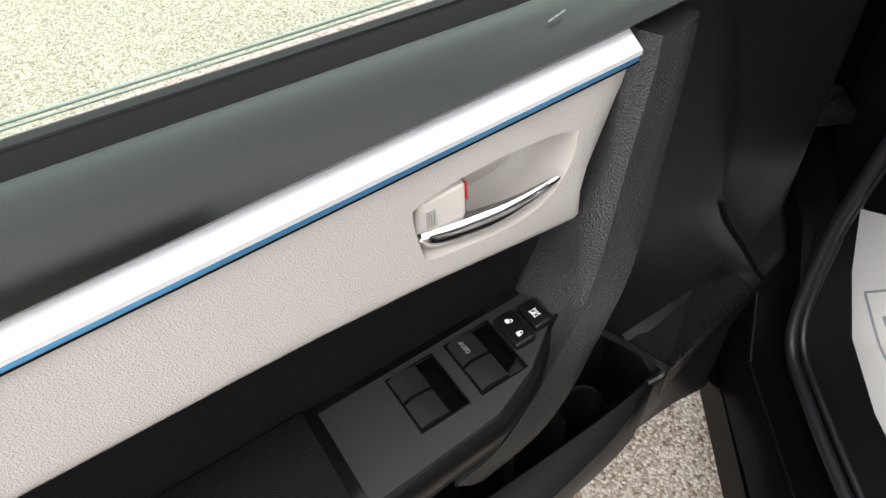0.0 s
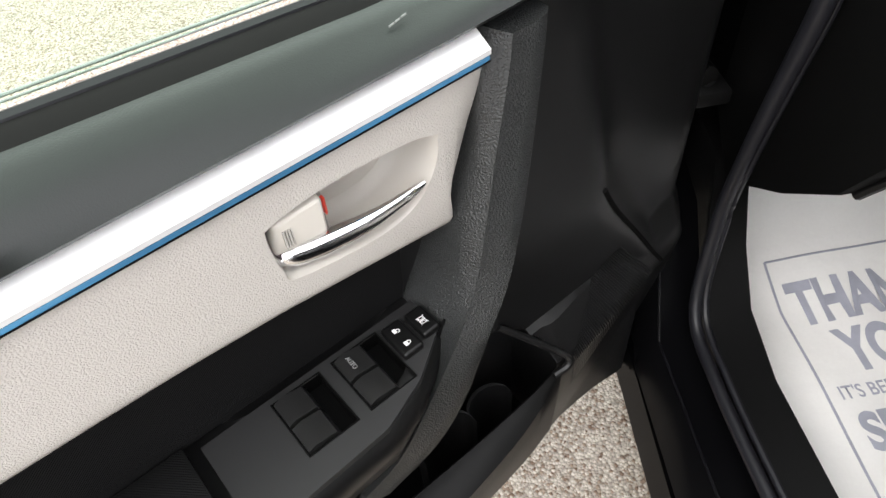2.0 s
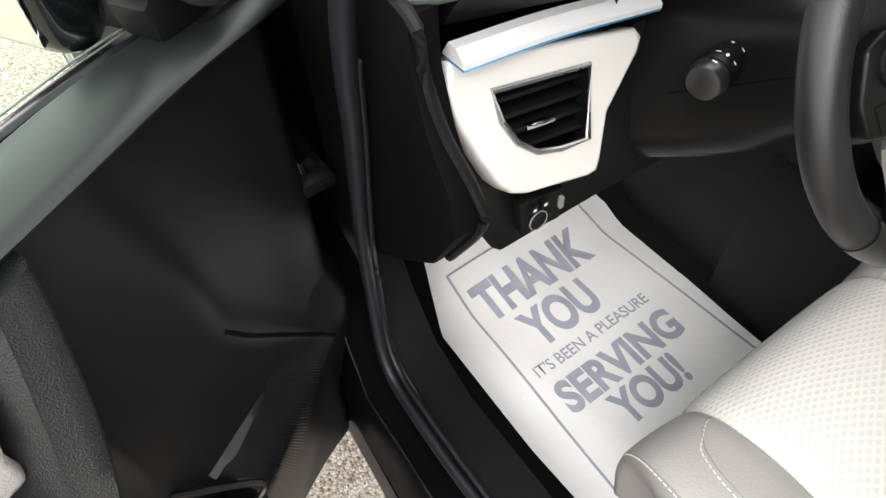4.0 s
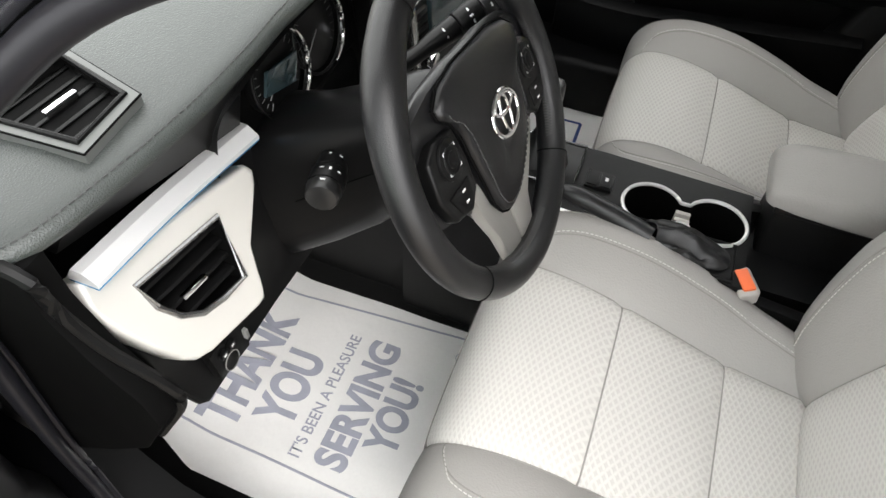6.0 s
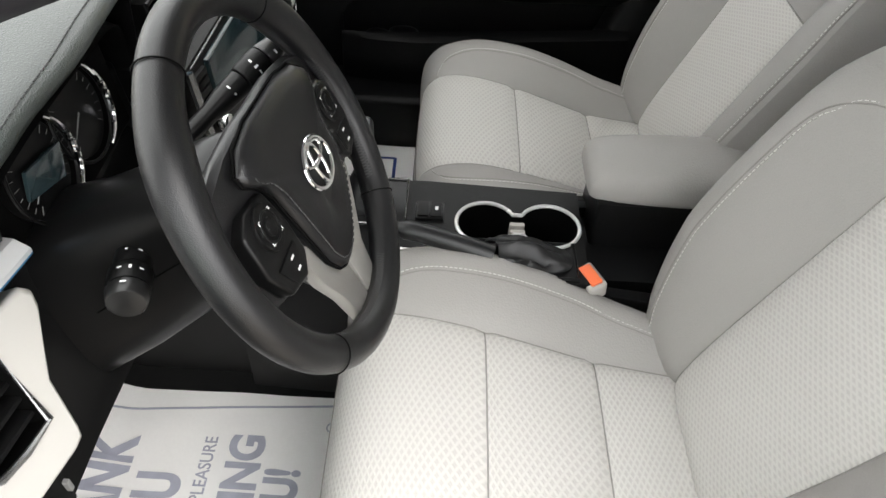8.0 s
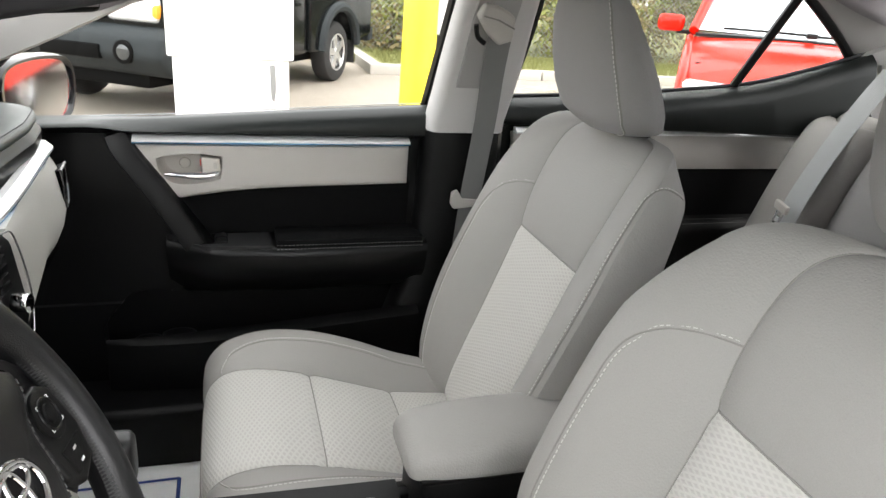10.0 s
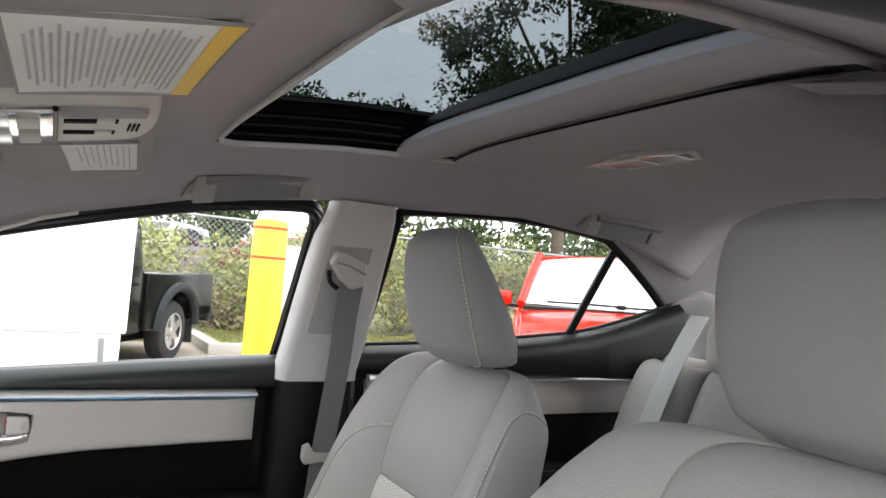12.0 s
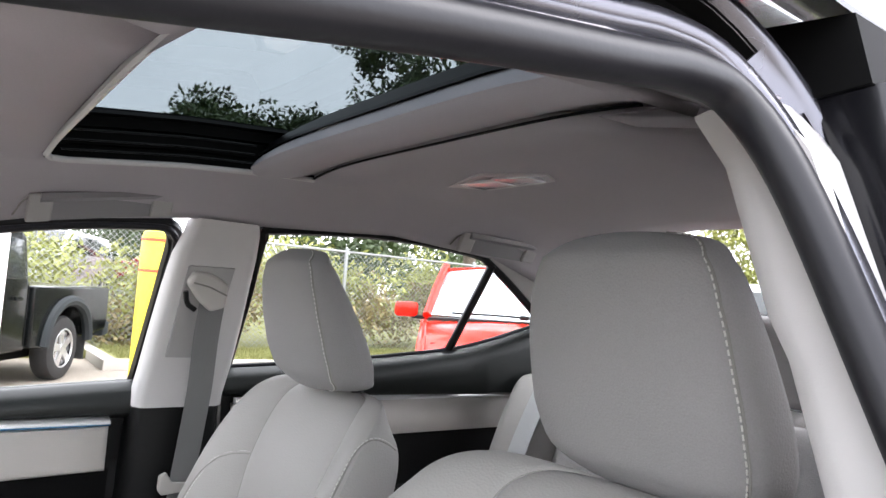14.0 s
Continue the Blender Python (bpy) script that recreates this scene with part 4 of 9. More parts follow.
def build_door(m, world_m, driver):
    d = thing("driver_door" if driver else "passenger_door", "opened black front door with pale grey trim and satin strip" if driver else "closed front door with pale grey trim over black plastic", "car door", m=world_m)
    P = lambda s, n, z: (s, n * m, z)  # noqa: E731
    inv = (0, -m, 0)
    up_ = 0.008 if driver else 0.0  # the strip sits a little higher on the driver's side
    ss = list(np.linspace(0.03, 1.04, 34))
    # painted shell
    part("shell", box(0.04, 1.06, min(-0.055 * m, 0.03 * m), max(-0.055 * m, 0.03 * m), 0.17, 0.868, 0.012), CARBLACK, d, "black painted door shell")
    # lower lining with its soft creases, hollowed for the map pocket
    zs = sorted(list(np.linspace(0.19, 0.90, 30)) + list(np.linspace(0.455, 0.545, 31)))
    ss = sorted(list(np.linspace(0.03, 0.44, 36)) + list(np.linspace(0.334, 0.402, 24)) + list(np.linspace(0.46, 1.04, 16)))

    def crease(z):
        return lerp(z, [0.469, 0.644, 0.722, 0.834, 0.90], [0.133, 0.251, 0.259, 0.286, 0.30])

    def lining_n(s, z):
        k = 1 / (1 + math.exp(-(s - crease(z)) / 0.006))
        fade = min(1, max(0, (0.93 - z) / 0.28))
        n = 0.060 + 0.024 * k * fade + (0.010 * math.exp(-((s - crease(z)) / 0.05) ** 2) * fade)
        if z < 0.50:
            n = max(n, lerp(s, [0.03, 0.15, 0.33, 0.345], [0.082, 0.100, 0.126, 0.121]) - lerp(z, [0.18, 0.44, 0.50], [0.036, 0.0, 0.03]))
        n = min(n, lerp(s, [0.345, 0.42, 0.48], [0.2, 0.075, 0.070]))
        if s > 0.45 and z > 0.77:
            n = 0.055
        if s > 0.338 and z < lerp(s, [0.338, 0.352, 0.394, 0.43], [0.462, 0.486, 0.536, 0.545]):
            n = 0.052
        if not driver:
            n = min(n, 0.080 if z < 0.52 else 0.074)
        return n - lerp(s, [0.03, 0.07], [0.03, 0.0])
    rows = [[P(s, lining_n(s, z), z) for z in zs] for s in ss]
    part("lining", sheet(rows, 0.02, inv), LININGPLASTIC if driver else BLACKPLASTIC, d, "black plastic door lining", angle=35)
    gap = spline([(0.266, 0.652), (0.240, 0.606), (0.195, 0.540), (0.125, 0.435)], 16)
    part("lining_joint", tube([P(s, lining_n(s, z) + 0.0002, z) for s, z in gap], 0.0028, 6), DEEPBLACK, d, "dark joint line")
    # soft upper pad
    ring_s = list(np.linspace(0.035, 1.04, 30))
    rings = []
    for s in ring_s:
        zb, f = belt_z(s), lerp(s, [0.035, 0.3, 0.42], [0.55, 0.9, 1.0])
        zl = lerp(s, [0.36, 0.415], [zb - 0.014, 0.8965 + up_])
        nb = lerp(s, [0.30, 0.46], [0.022, 0.050])
        rings.append([P(s, 0.030, zb - 0.030), P(s, nb, zb - 0.016), P(s, nb + 0.003, zb - 0.004), P(s, nb + 0.010, zb + 0.0005), P(s, 0.062 + 0.012 * f, max(zb - 0.003, zl + 0.012)), P(s, 0.062 + 0.024 * f, max(zb - 0.010, zl + 0.010)), P(s, 0.062 + 0.034 * f, max(zb - 0.020, zl + 0.008)), P(s, 0.062 + 0.039 * f, zl + 0.004), P(s, 0.062 + 0.036 * f, zl), P(s, 0.062 + 0.028 * f, zl - 0.001), P(s, 0.05, 0.880), P(s, 0.030, 0.880)])
    part("upper_pad", profile_sweep(rings, lambda i: rings[i]), SOFTPAD, d, "dark green-grey grained soft pad", angle=60)
    part("window_wiper_seal", tube([P(s, 0.012, belt_z(s) - 0.014) for s in ring_s], 0.006, 8), RUBBER, d, "black glass seal")
    part("outer_belt_seal", tube([P(s, -0.012, belt_z(s) - 0.034) for s in ring_s], 0.008, 8), RUBBER, d)
    part("outer_belt_chrome", tube([P(s, -0.022, belt_z(s) - 0.040) for s in ring_s], 0.0035, 8), CHROME, d)
    lip = [[P(s, 0.014, zb_ - 0.012), P(s, 0.026, zb_ - 0.0085), P(s, 0.040, zb_ - 0.0080), P(s, 0.0525, zb_ - 0.0075)] for s, zb_ in ((s, belt_z(s)) for s in ring_s)]
    part("glass_ledge", sheet(lip, 0.002, (0, 0, -1)), LEDGEBLACK, d, "smooth black ledge along the glass", angle=60)
    # pale tubes draw the glass edge together with the light reflected along it
    for dn, r in ((-0.002, 0.0011), (0.004, 0.0008)):
        part("glass_edge_line", tube([P(s, dn, belt_z(s) - 0.0075) for s in ring_s], r, 6), GALV, d, "pale line for the glass edge and its reflection")
    # window frame and pane, leaning in
    lean = lambda z: 0.004 + 0.62 * (z - 0.93)  # noqa: E731
    fo = 0.0 if driver else 0.07
    fr = spline(([(0.142, 0.895), (0.150, 0.935), (0.190, 0.985)] if driver else [(0.17 - fo, 0.92)]) + [(0.335 - fo, 1.075), (0.46 - fo * 0.6, 1.145), (0.58, 1.195), (0.80, 1.248), (0.98, 1.272), (1.045, 1.262), (1.052, 1.18), (1.048, 0.95)], 46)
    part("window_frame", tube([P(s, lean(z), z) for s, z in fr], 0.016, 8), SMOOTHBLACK, d, "black window frame")
    part("frame_seal", tube([P(s, lean(z) + 0.012, z - 0.010) for s, z in fr], 0.007, 8), RUBBER, d)
    pts = [P(s, lean(z) - 0.002, z) for s, z in fr] + [P(0.17 - fo, 0.0, 0.90)]
    g = part("window_pane", prism(pts, (0, -0.004 * m, 0), 0), DOORGLASS if driver else GLASS, d)
    g.visible_shadow = False
    # corner sail with the round speaker
    part("corner_cover", prism([P(0.04, 0.05, 0.885), P(0.17, 0.055, 0.905), P(0.175, 0.052, 0.935), P(0.10, 0.045, 0.985), P(0.04, 0.04, 0.965)], (0, -0.04 * m, 0), 0.006), BLACKPLASTIC, d, "black mirror corner cover")
    ax = Vector((0.55, 0.75 * m, 0.25)).normalized()
    c = Vector(P(0.125, 0.075, 0.955))
    tw = part("tweeter", disc(c, ax, 0.036, 0.04, 32, 0.008), SMOOTHBLACK, d, "round speaker in the mirror corner")
    gr = bmesh.new()
    u = ax.orthogonal().normalized()
    v = ax.cross(u)
    for k in range(-7, 8):
        w = math.sqrt(max(0, 0.026 ** 2 - (k * 0.0035) ** 2))
        tube([c + ax * 0.001 + u * k * 0.0035 - v * w, c + ax * 0.001 + u * k * 0.0035 + v * w], 0.0007, 4, bm=gr)
        tube([c + ax * 0.001 + v * k * 0.0035 - u * w, c + ax * 0.001 + v * k * 0.0035 + u * w], 0.0007, 4, bm=gr)
    part("grille", gr, MESHGREY, tw, "speaker mesh")
    # pale trim panel with the handle recess
    SA, SB, ZA, ZB = 0.466, 0.599, 0.787, 0.859

    def front(z):
        return lerp(z, [0.754, 0.762, 0.776, 0.824, 0.862, 0.885], [0.490, 0.475, 0.463, 0.437, 0.422, 0.416])

    def low(s):
        return lerp(s, [0.475, 0.522, 0.613, 0.691, 1.0], [0.754, 0.763, 0.774, 0.780, 0.788])
    us = [0, 0.02, 0.05, None, None, 0.40, 0.5, 0.6, 0.7, 0.8, 0.9, 0.98, 1.0]
    vs = [0, 0.03, 0.08, None, None, 0.88, 0.96, 1.0]
    tb = bmesh.new()
    grid = []
    for j, vv in enumerate(vs):
        r = []
        for i, uu in enumerate(us):
            z = (ZA if j == 3 else ZB) if vv is None else low(0.75) + vv * (0.876 + up_ - low(0.75))
            s0, s1 = front(z), 0.992
            s = (SA if i == 3 else SB) if uu is None else s0 + uu * (s1 - s0)
            if i in (1, 2):
                s = s0 + uu * 0.5 * (SA - s0) / 0.05 if i == 1 else s0 + 0.6 * (SA - s0)
            if j == 3 and i > 4:
                z = max(z, low(s) + 0.16 * (0.876 + up_ - low(s)))
            if j < 3:
                z = low(s) + (0 if j == 0 else vv) * (0.876 + up_ - low(s))
            edge = min(uu if uu is not None else 1, 1 - (uu if uu is not None else 0), vv if vv is not None else 1, 1 - (vv if vv is not None else 0))
            n = 0.100 - 0.010 * max(0, 1 - edge / 0.04)
            r.append(tb.verts.new(P(s, n, z)))
        grid.append(r)
    for j in range(len(vs) - 1):
        for i in range(len(us) - 1):
            if i == 3 and j == 3:
                continue
            tb.faces.new((grid[j][i], grid[j][i + 1], grid[j + 1][i + 1], grid[j + 1][i]))
    part("trim_panel", tb, GREYLEATHER, d, "pale grey grained vinyl panel", angle=50)
    # handle bowl
    mouth = spline([(0.470, 0.845), (0.474, 0.822), (0.491, 0.800), (0.522, 0.7915), (0.584, 0.800), (0.593, 0.813), (0.596, 0.842), (0.590, 0.850), (0.551, 0.855), (0.495, 0.852), (0.470, 0.845)], 49)[:-1]

    def rr(inset, dep):
        c0, c1 = 0.535, 0.825
        return [P(c0 + (s - c0) * (1 - inset / 0.064), 0.100 - dep, c1 + (z - c1) * (1 - inset / 0.032)) for s, z in mouth]
    outer = []
    for s, z in mouth:
        k = max(abs(s - (SA + SB) / 2) / ((SB - SA) / 2), abs(z - (ZA + ZB) / 2) / ((ZB - ZA) / 2))
        outer.append(P((SA + SB) / 2 + (s - (SA + SB) / 2) / k, 0.1, (ZA + ZB) / 2 + (z - (ZA + ZB) / 2) / k))
    for cs, cz in ((SA, ZA), (SA, ZB), (SB, ZA), (SB, ZB)):
        k = min(range(len(outer)), key=lambda i: math.dist((outer[i][0], outer[i][2]), (cs, cz)))
        outer[k] = P(cs, 0.1, cz)
    loops = [outer, rr(-0.0012, 0.0), rr(0.0, 0.0025), rr(0.0012, 0.012), rr(0.003, 0.028), rr(0.006, 0.036), rr(0.012, 0.039)]
    part("bowl_border", sheet(loops[:2], closed_u=True), GREYLEATHER, d)
    bb = sheet(loops[1:], closed_u=True)
    bb.faces.new([bb.verts.new(q) for q in rr(0.012, 0.039)])
    bowl = part("handle_bowl", bb, BOWLSHADED, d, "pale recessed handle bowl, recess shade in its colour", angle=60)
    part("screw_cover", disc(P(0.522, 0.0640, 0.827), (0, m, 0), 0.0105, 0.004, 28, 0.0006), BOWLSHADED, bowl)
    part("screw_cover_gap", ring(P(0.522, 0.0620, 0.827), (0, m, 0), 0.0108, 0.0006, 28), SEAM, bowl)
    # lever
    lev = spline([P(0.483, 0.099, 0.812), P(0.500, 0.101, 0.812), P(0.525, 0.100, 0.810), P(0.548, 0.096, 0.808), P(0.575, 0.092, 0.809), P(0.590, 0.090, 0.813)], 22)
    rad = [0.0022, 0.0030, 0.0034, 0.0038, 0.0042, 0.0046, 0.0050, 0.0054, 0.0060, 0.0065, 0.0070, 0.0075, 0.0080, 0.0082, 0.0084, 0.0084, 0.0084, 0.0082, 0.0080, 0.0075, 0.0068, 0.0050]
    part("lever", tube(lev, rad, 10, up=(0, m, 0.3), flat=0.8), CHROME, d, "chrome pull lever")
    kb = part("lock_knob", prism([P(0.556, 0.097, 0.847), P(0.590, 0.094, 0.843), P(0.5935, 0.092, 0.8165), P(0.556, 0.095, 0.8155)], (0, -0.026 * m, 0), 0.004, 3), PALEPLASTIC, d, "pale lock knob")
    part("knob_gap", prism([P(0.5535, 0.090, 0.851), P(0.5560, 0.090, 0.850), P(0.5560, 0.090, 0.808), P(0.5535, 0.090, 0.808)], (0, -0.02 * m, 0), 0), SEAM, kb)
    part("red_mark", prism([P(0.5528, 0.0930, 0.842), P(0.5546, 0.0945, 0.842), P(0.5546, 0.0945, 0.829), P(0.5528, 0.0930, 0.829)], (0, -0.008 * m, 0), 0.0003), RED, kb, "red unlocked mark")
    for k in range(4):
        part("grip_rib", box(0.579 + k * 0.0018, 0.5799 + k * 0.0018, *sorted((0.0930 * m, 0.0955 * m)), 0.822, 0.836, 0), BELTPLASTIC, kb)
    base_pts = [P(0.550, 0.098, 0.8130), P(0.575, 0.097, 0.8138), P(0.593, 0.094, 0.8145), P(0.5935, 0.092, 0.809), P(0.582, 0.095, 0.8025), P(0.558, 0.098, 0.8035)]
    part("lever_base", prism(base_pts, (0, -0.02 * m, 0), 0.003, 3), CHROME, d, "chrome lever root under the knob")
    # strip and coloured line over the panel
    sp = [s for s in np.linspace(0.428, 0.992, 20)]
    st = 0.0 if driver else -0.005
    rings = [[P(s, 0.075, 0.8955 + up_ + st), P(s, 0.088, 0.8958 + up_ + st), P(s, 0.1065, 0.884 + up_), P(s, 0.1065, 0.8805 + up_), P(s, 0.090, 0.880 + up_), P(s, 0.075, 0.880 + up_)] for s in sp]
    part("satin_strip", profile_sweep(rings, lambda i: rings[i]), WHITESTRIP, d, "satin silver strip", angle=25)
    rings = [[P(s, 0.085, 0.8798 + up_), P(s, 0.1050, 0.8798 + up_), P(s, 0.1050, (0.8752 if driver else 0.8775) + up_), P(s, 0.085, (0.8752 if driver else 0.8775) + up_)] for s in sp]
    part("blue_line", profile_sweep(rings, lambda i: rings[i]), BLUEFILM, d, "thin glossy blue line", angle=25)
    for zz in (0.8801, 0.8750 if driver else 0.8772):
        part("line_groove", tube([P(s, 0.1054, zz + up_) for s in sp], 0.0006, 5), DEEPBLACK, d)
    # diagonal pull
    if not driver:
        pl = spline([(0.398, 0.098, 0.893, 0.026), (0.412, 0.116, 0.865, 0.027), (0.440, 0.128, 0.825, 0.027), (0.474, 0.134, 0.775, 0.027), (0.516, 0.138, 0.705, 0.028), (0.556, 0.138, 0.640, 0.030), (0.585, 0.122, 0.590, 0.026)], 26)
    rings = []
    if driver:
        # three edge lines: beside the panel, along the ridge, beside the lining
        le = spline([(0.416, 0.084, 0.893), (0.424, 0.092, 0.866), (0.440, 0.103, 0.800), (0.463, 0.112, 0.745), (0.474, 0.117, 0.712), (0.500, 0.122, 0.665), (0.532, 0.128, 0.622), (0.565, 0.130, 0.590), (0.605, 0.128, 0.560)], 32)
        ri = spline([(0.404, 0.100, 0.889), (0.411, 0.104, 0.865), (0.430, 0.112, 0.812), (0.451, 0.123, 0.760), (0.469, 0.130, 0.713), (0.505, 0.140, 0.668), (0.540, 0.147, 0.632), (0.576, 0.149, 0.592), (0.615, 0.140, 0.555)], 32)
        fa = spline([(0.372, 0.102, 0.892), (0.380, 0.108, 0.862), (0.406, 0.124, 0.785), (0.426, 0.136, 0.745), (0.444, 0.144, 0.710), (0.471, 0.150, 0.670), (0.500, 0.152, 0.610), (0.535, 0.152, 0.572), (0.585, 0.142, 0.530)], 32)
        for a_, b_, c_ in zip(le, ri, fa):
            ab, bc = 0.5 * (a_ + b_), 0.5 * (b_ + c_)
            rings.append([P(a_[0] + 0.004, 0.05, a_[2]), P(a_[0] + 0.001, a_[1] - 0.004, a_[2]), P(*a_), P(ab[0], ab[1] + 0.001, ab[2]), P(*(b_ + 0.10 * (a_ - b_))), P(b_[0], b_[1] + 0.0006, b_[2]), P(*(b_ + 0.08 * (c_ - b_))), P(bc[0], bc[1] + 0.002, bc[2]), P(*(c_ + 0.08 * (b_ - c_))), P(c_[0] - 0.003, c_[1] - 0.005, c_[2]), P(c_[0] - 0.008, c_[1] - 0.025, c_[2] - 0.003), P(c_[0] - 0.010, 0.05, c_[2] - 0.004)])
        part("pull_gap", tube([P(s + 0.0022, n - 0.002, z) for s, n, z in le[18:27]], 0.0012, 6), DEEPBLACK, d, "dark gap beside the pull")
    else:
        for s, n, z, w in pl:
            w *= 0.82
            rings.append([P(s - w, n - 0.055, z - 0.008), P(s - w * 0.97, n - 0.006, z - 0.007), P(s - w * 0.88, n - 0.001, z - 0.006), P(s + w * 0.72, n - 0.001, z + 0.005), P(s + w * 0.86, n - 0.004, z + 0.006), P(s + w * 0.96, n - 0.016, z + 0.008), P(s + w, n - 0.06, z + 0.008)])
    part("pull_handle", profile_sweep(rings, lambda i: rings[i]), PULLSKIN if driver else BLACKPLASTIC, d, "black grained diagonal pull", angle=50)
    # armrest
    ar = [s for s in np.linspace(0.478, 1.03, 18)]
    rings = []
    for s in ar:
        zt = lerp(s, [0.478, 0.69, 0.72, 1.03], [0.672, 0.672, 0.668, 0.672])
        w = lerp(s, [0.478, 0.56, 0.70, 1.03], [0.108, 0.160, 0.168, 0.165])
        dip = 0.020 if 0.52 < s < 0.66 else 0.0
        rings.append([P(s, 0.06, zt - dip), P(s, w - 0.024, zt - dip), P(s, w - 0.020, zt), P(s, w - 0.008, zt), P(s, w, zt - 0.006), P(s, w + 0.004, zt - 0.02), P(s, w - 0.01, zt - 0.07), P(s, w - 0.05, zt - 0.12), P(s, 0.06, zt - 0.14)])
    part("armrest", profile_sweep(rings, lambda i: rings[i]), SMOOTHBLACK, d, "black armrest ledge", angle=40)
    pad = [[P(s, 0.072 + k * (0.094 if j not in (0, 4) else 0.09), 0.676 + (0.008 if 0 < j < 4 else 0.0)) for j, k in enumerate((0, 0.06, 0.5, 0.94, 1.0))] for s in np.linspace(0.70, 1.02, 8)]
    part("elbow_pad", sheet(pad, 0.02, (0, 0, -1)), mat_rib, d, "black ribbed cloth elbow pad", angle=60)
    ledge = [[P(s, 0.086, 0.790), P(s, 0.082, 0.755), P(s, 0.078, 0.70), P(s, 0.074, 0.676)] for s in np.linspace(0.50, 1.0, 10)]
    part("recess_cloth", sheet(ledge, 0.01, inv), mat_rib, d, "black ribbed cloth inlay", angle=60)
    if not driver:
        part("stitching", dashes([P(s, 0.168, 0.676) for s in np.linspace(0.70, 1.02, 12)] , 0.005, 0.003, 0.0005), BELT, d, "pale double stitching")
        part("stitching", dashes([P(s, 0.170, 0.668) for s in np.linspace(0.70, 1.02, 12)], 0.005, 0.003, 0.0005), BELT, d, "pale double stitching")
    # switches
    wells = ((0.538, 0.580), (0.592, 0.634)) if driver else ((0.560, 0.600),)
    pb = bmesh.new()
    cols = [0.482] + [v for ab in wells for v in ab] + [0.690]
    grid = []
    for s in cols:
        o_ = lerp(s, [0.482, 0.560, 0.690], [0.106, 0.158, 0.164])
        ns = [0.080, min(0.087, o_ - 0.01), min(0.138, o_ - 0.004), o_]
        grid.append([pb.verts.new(P(s, n, 0.6745)) for n in ns])
    base_ = [[pb.verts.new(P(s, n, 0.666)) for n in (0.080, v[3].co.y * m)] for s, v in zip(cols, grid)]
    for i in range(len(cols) - 1):
        for j in range(3):
            if not (j == 1 and i % 2 == 1):
                pb.faces.new((grid[i][j], grid[i + 1][j], grid[i + 1][j + 1], grid[i][j + 1]))
        pb.faces.new((grid[i][3], grid[i + 1][3], base_[i + 1][1], base_[i][1]))
    pb.faces.new((grid[0][0], grid[0][1], grid[0][2], grid[0][3], base_[0][1], base_[0][0]))
    plate = part("switch_plate", pb, KEYPLATE, d, "satin black switch plate", angle=30)
    for sa, sb in wells:
        hole = [(sa, 0.087), (sb, 0.087), (sb, 0.138), (sa, 0.138)]
        wb = sheet([[P(s, n, z) for s, n in hole] for z in (0.6745, 0.660)], closed_u=True)
        wb.faces.new([wb.verts.new(P(s, n, 0.660)) for s, n in hole])
        part("switch_well", wb, DEEPBLACK, plate, "dark switch well")
        for n0, n1 in ((0.088, 0.111), (0.114, 0.137)):
            rings = [[P(s, n0, 0.6605), P(s, n1, 0.6605), P(s, n1, h), P(s, n0, h)] for s, h in ((sa + 0.014, 0.6690), (sa + 0.017, 0.6770), (sa + 0.025, 0.6785), (sb - 0.008, 0.6800), (sb - 0.001, 0.6770))]
            bmr = profile_sweep(rings, lambda i: rings[i])
            part("window_switch", bevel(bmr, 0.0012, 2, 40), KEYBLACK, plate, "black window switch")
        rim = [P(sa, 0.086, 0.675), P(sb, 0.086, 0.675), P(sb, 0.139, 0.675), P(sa, 0.139, 0.675)]
        part("well_rim", tube(rim, 0.0010, 6, closed=True), DEEPBLACK, plate)
    if driver:
        flat_text("AUTO", 0.0055, pose(0.571, 0.0930, 0.6802, 0, 0, 90), FAINTPRINT, "lettering", plate, width=0.0125)
        b = part("lock_switch", box(0.517, 0.536, 0.091, 0.124, 0.674, 0.6815, 0.003, 3), SMOOTHBLACK, plate, "black rocker lock switch")
        for n, lift in ((0.100, 0.0018), (0.115, 0.0)):
            part("lock_icon", box(0.5265, 0.5295, n - 0.0021, n + 0.0021, 0.6814, 0.6818, 0), ICON, b, "white padlock sign")
            shackle = [(0.5265 - 0.0026 * math.sin(t), n + lift * 0.7 - 0.0015 * math.cos(t), 0.6817) for t in np.linspace(0, math.pi, 10)]
            part("lock_shackle", tube(shackle, 0.0004, 5), ICON, b)
        b = part("window_lock_switch", box(0.496, 0.513, 0.092, 0.119, 0.674, 0.6815, 0.003, 3), SMOOTHBLACK, plate, "black window lock switch")
        bi = bmesh.new()
        for a_, b_ in (((0.5015, 0.1025), (0.5085, 0.1105)), ((0.5085, 0.1025), (0.5015, 0.1105)), ((0.5025, 0.1030), (0.5025, 0.1095)), ((0.5075, 0.1030), (0.5075, 0.1095)), ((0.5025, 0.1063), (0.5075, 0.1063)), ((0.5025, 0.1030), (0.5075, 0.1030)), ((0.5025, 0.1095), (0.5075, 0.1095))):
            tube([(*a_, 0.6817), (*b_, 0.6817)], 0.00030, 5, bm=bi)
        part("window_icon", bi, ICON, b, "white crossed window sign")
    # map pocket: rim, outer wall, floor, bottle rests
    rim_in = spline([(0.346, 0.121, 0.453), (0.40, 0.128, 0.457), (0.48, 0.132, 0.463), (0.576, 0.134, 0.470), (0.80, 0.140, 0.490), (1.02, 0.135, 0.505)], 22)
    rings = []
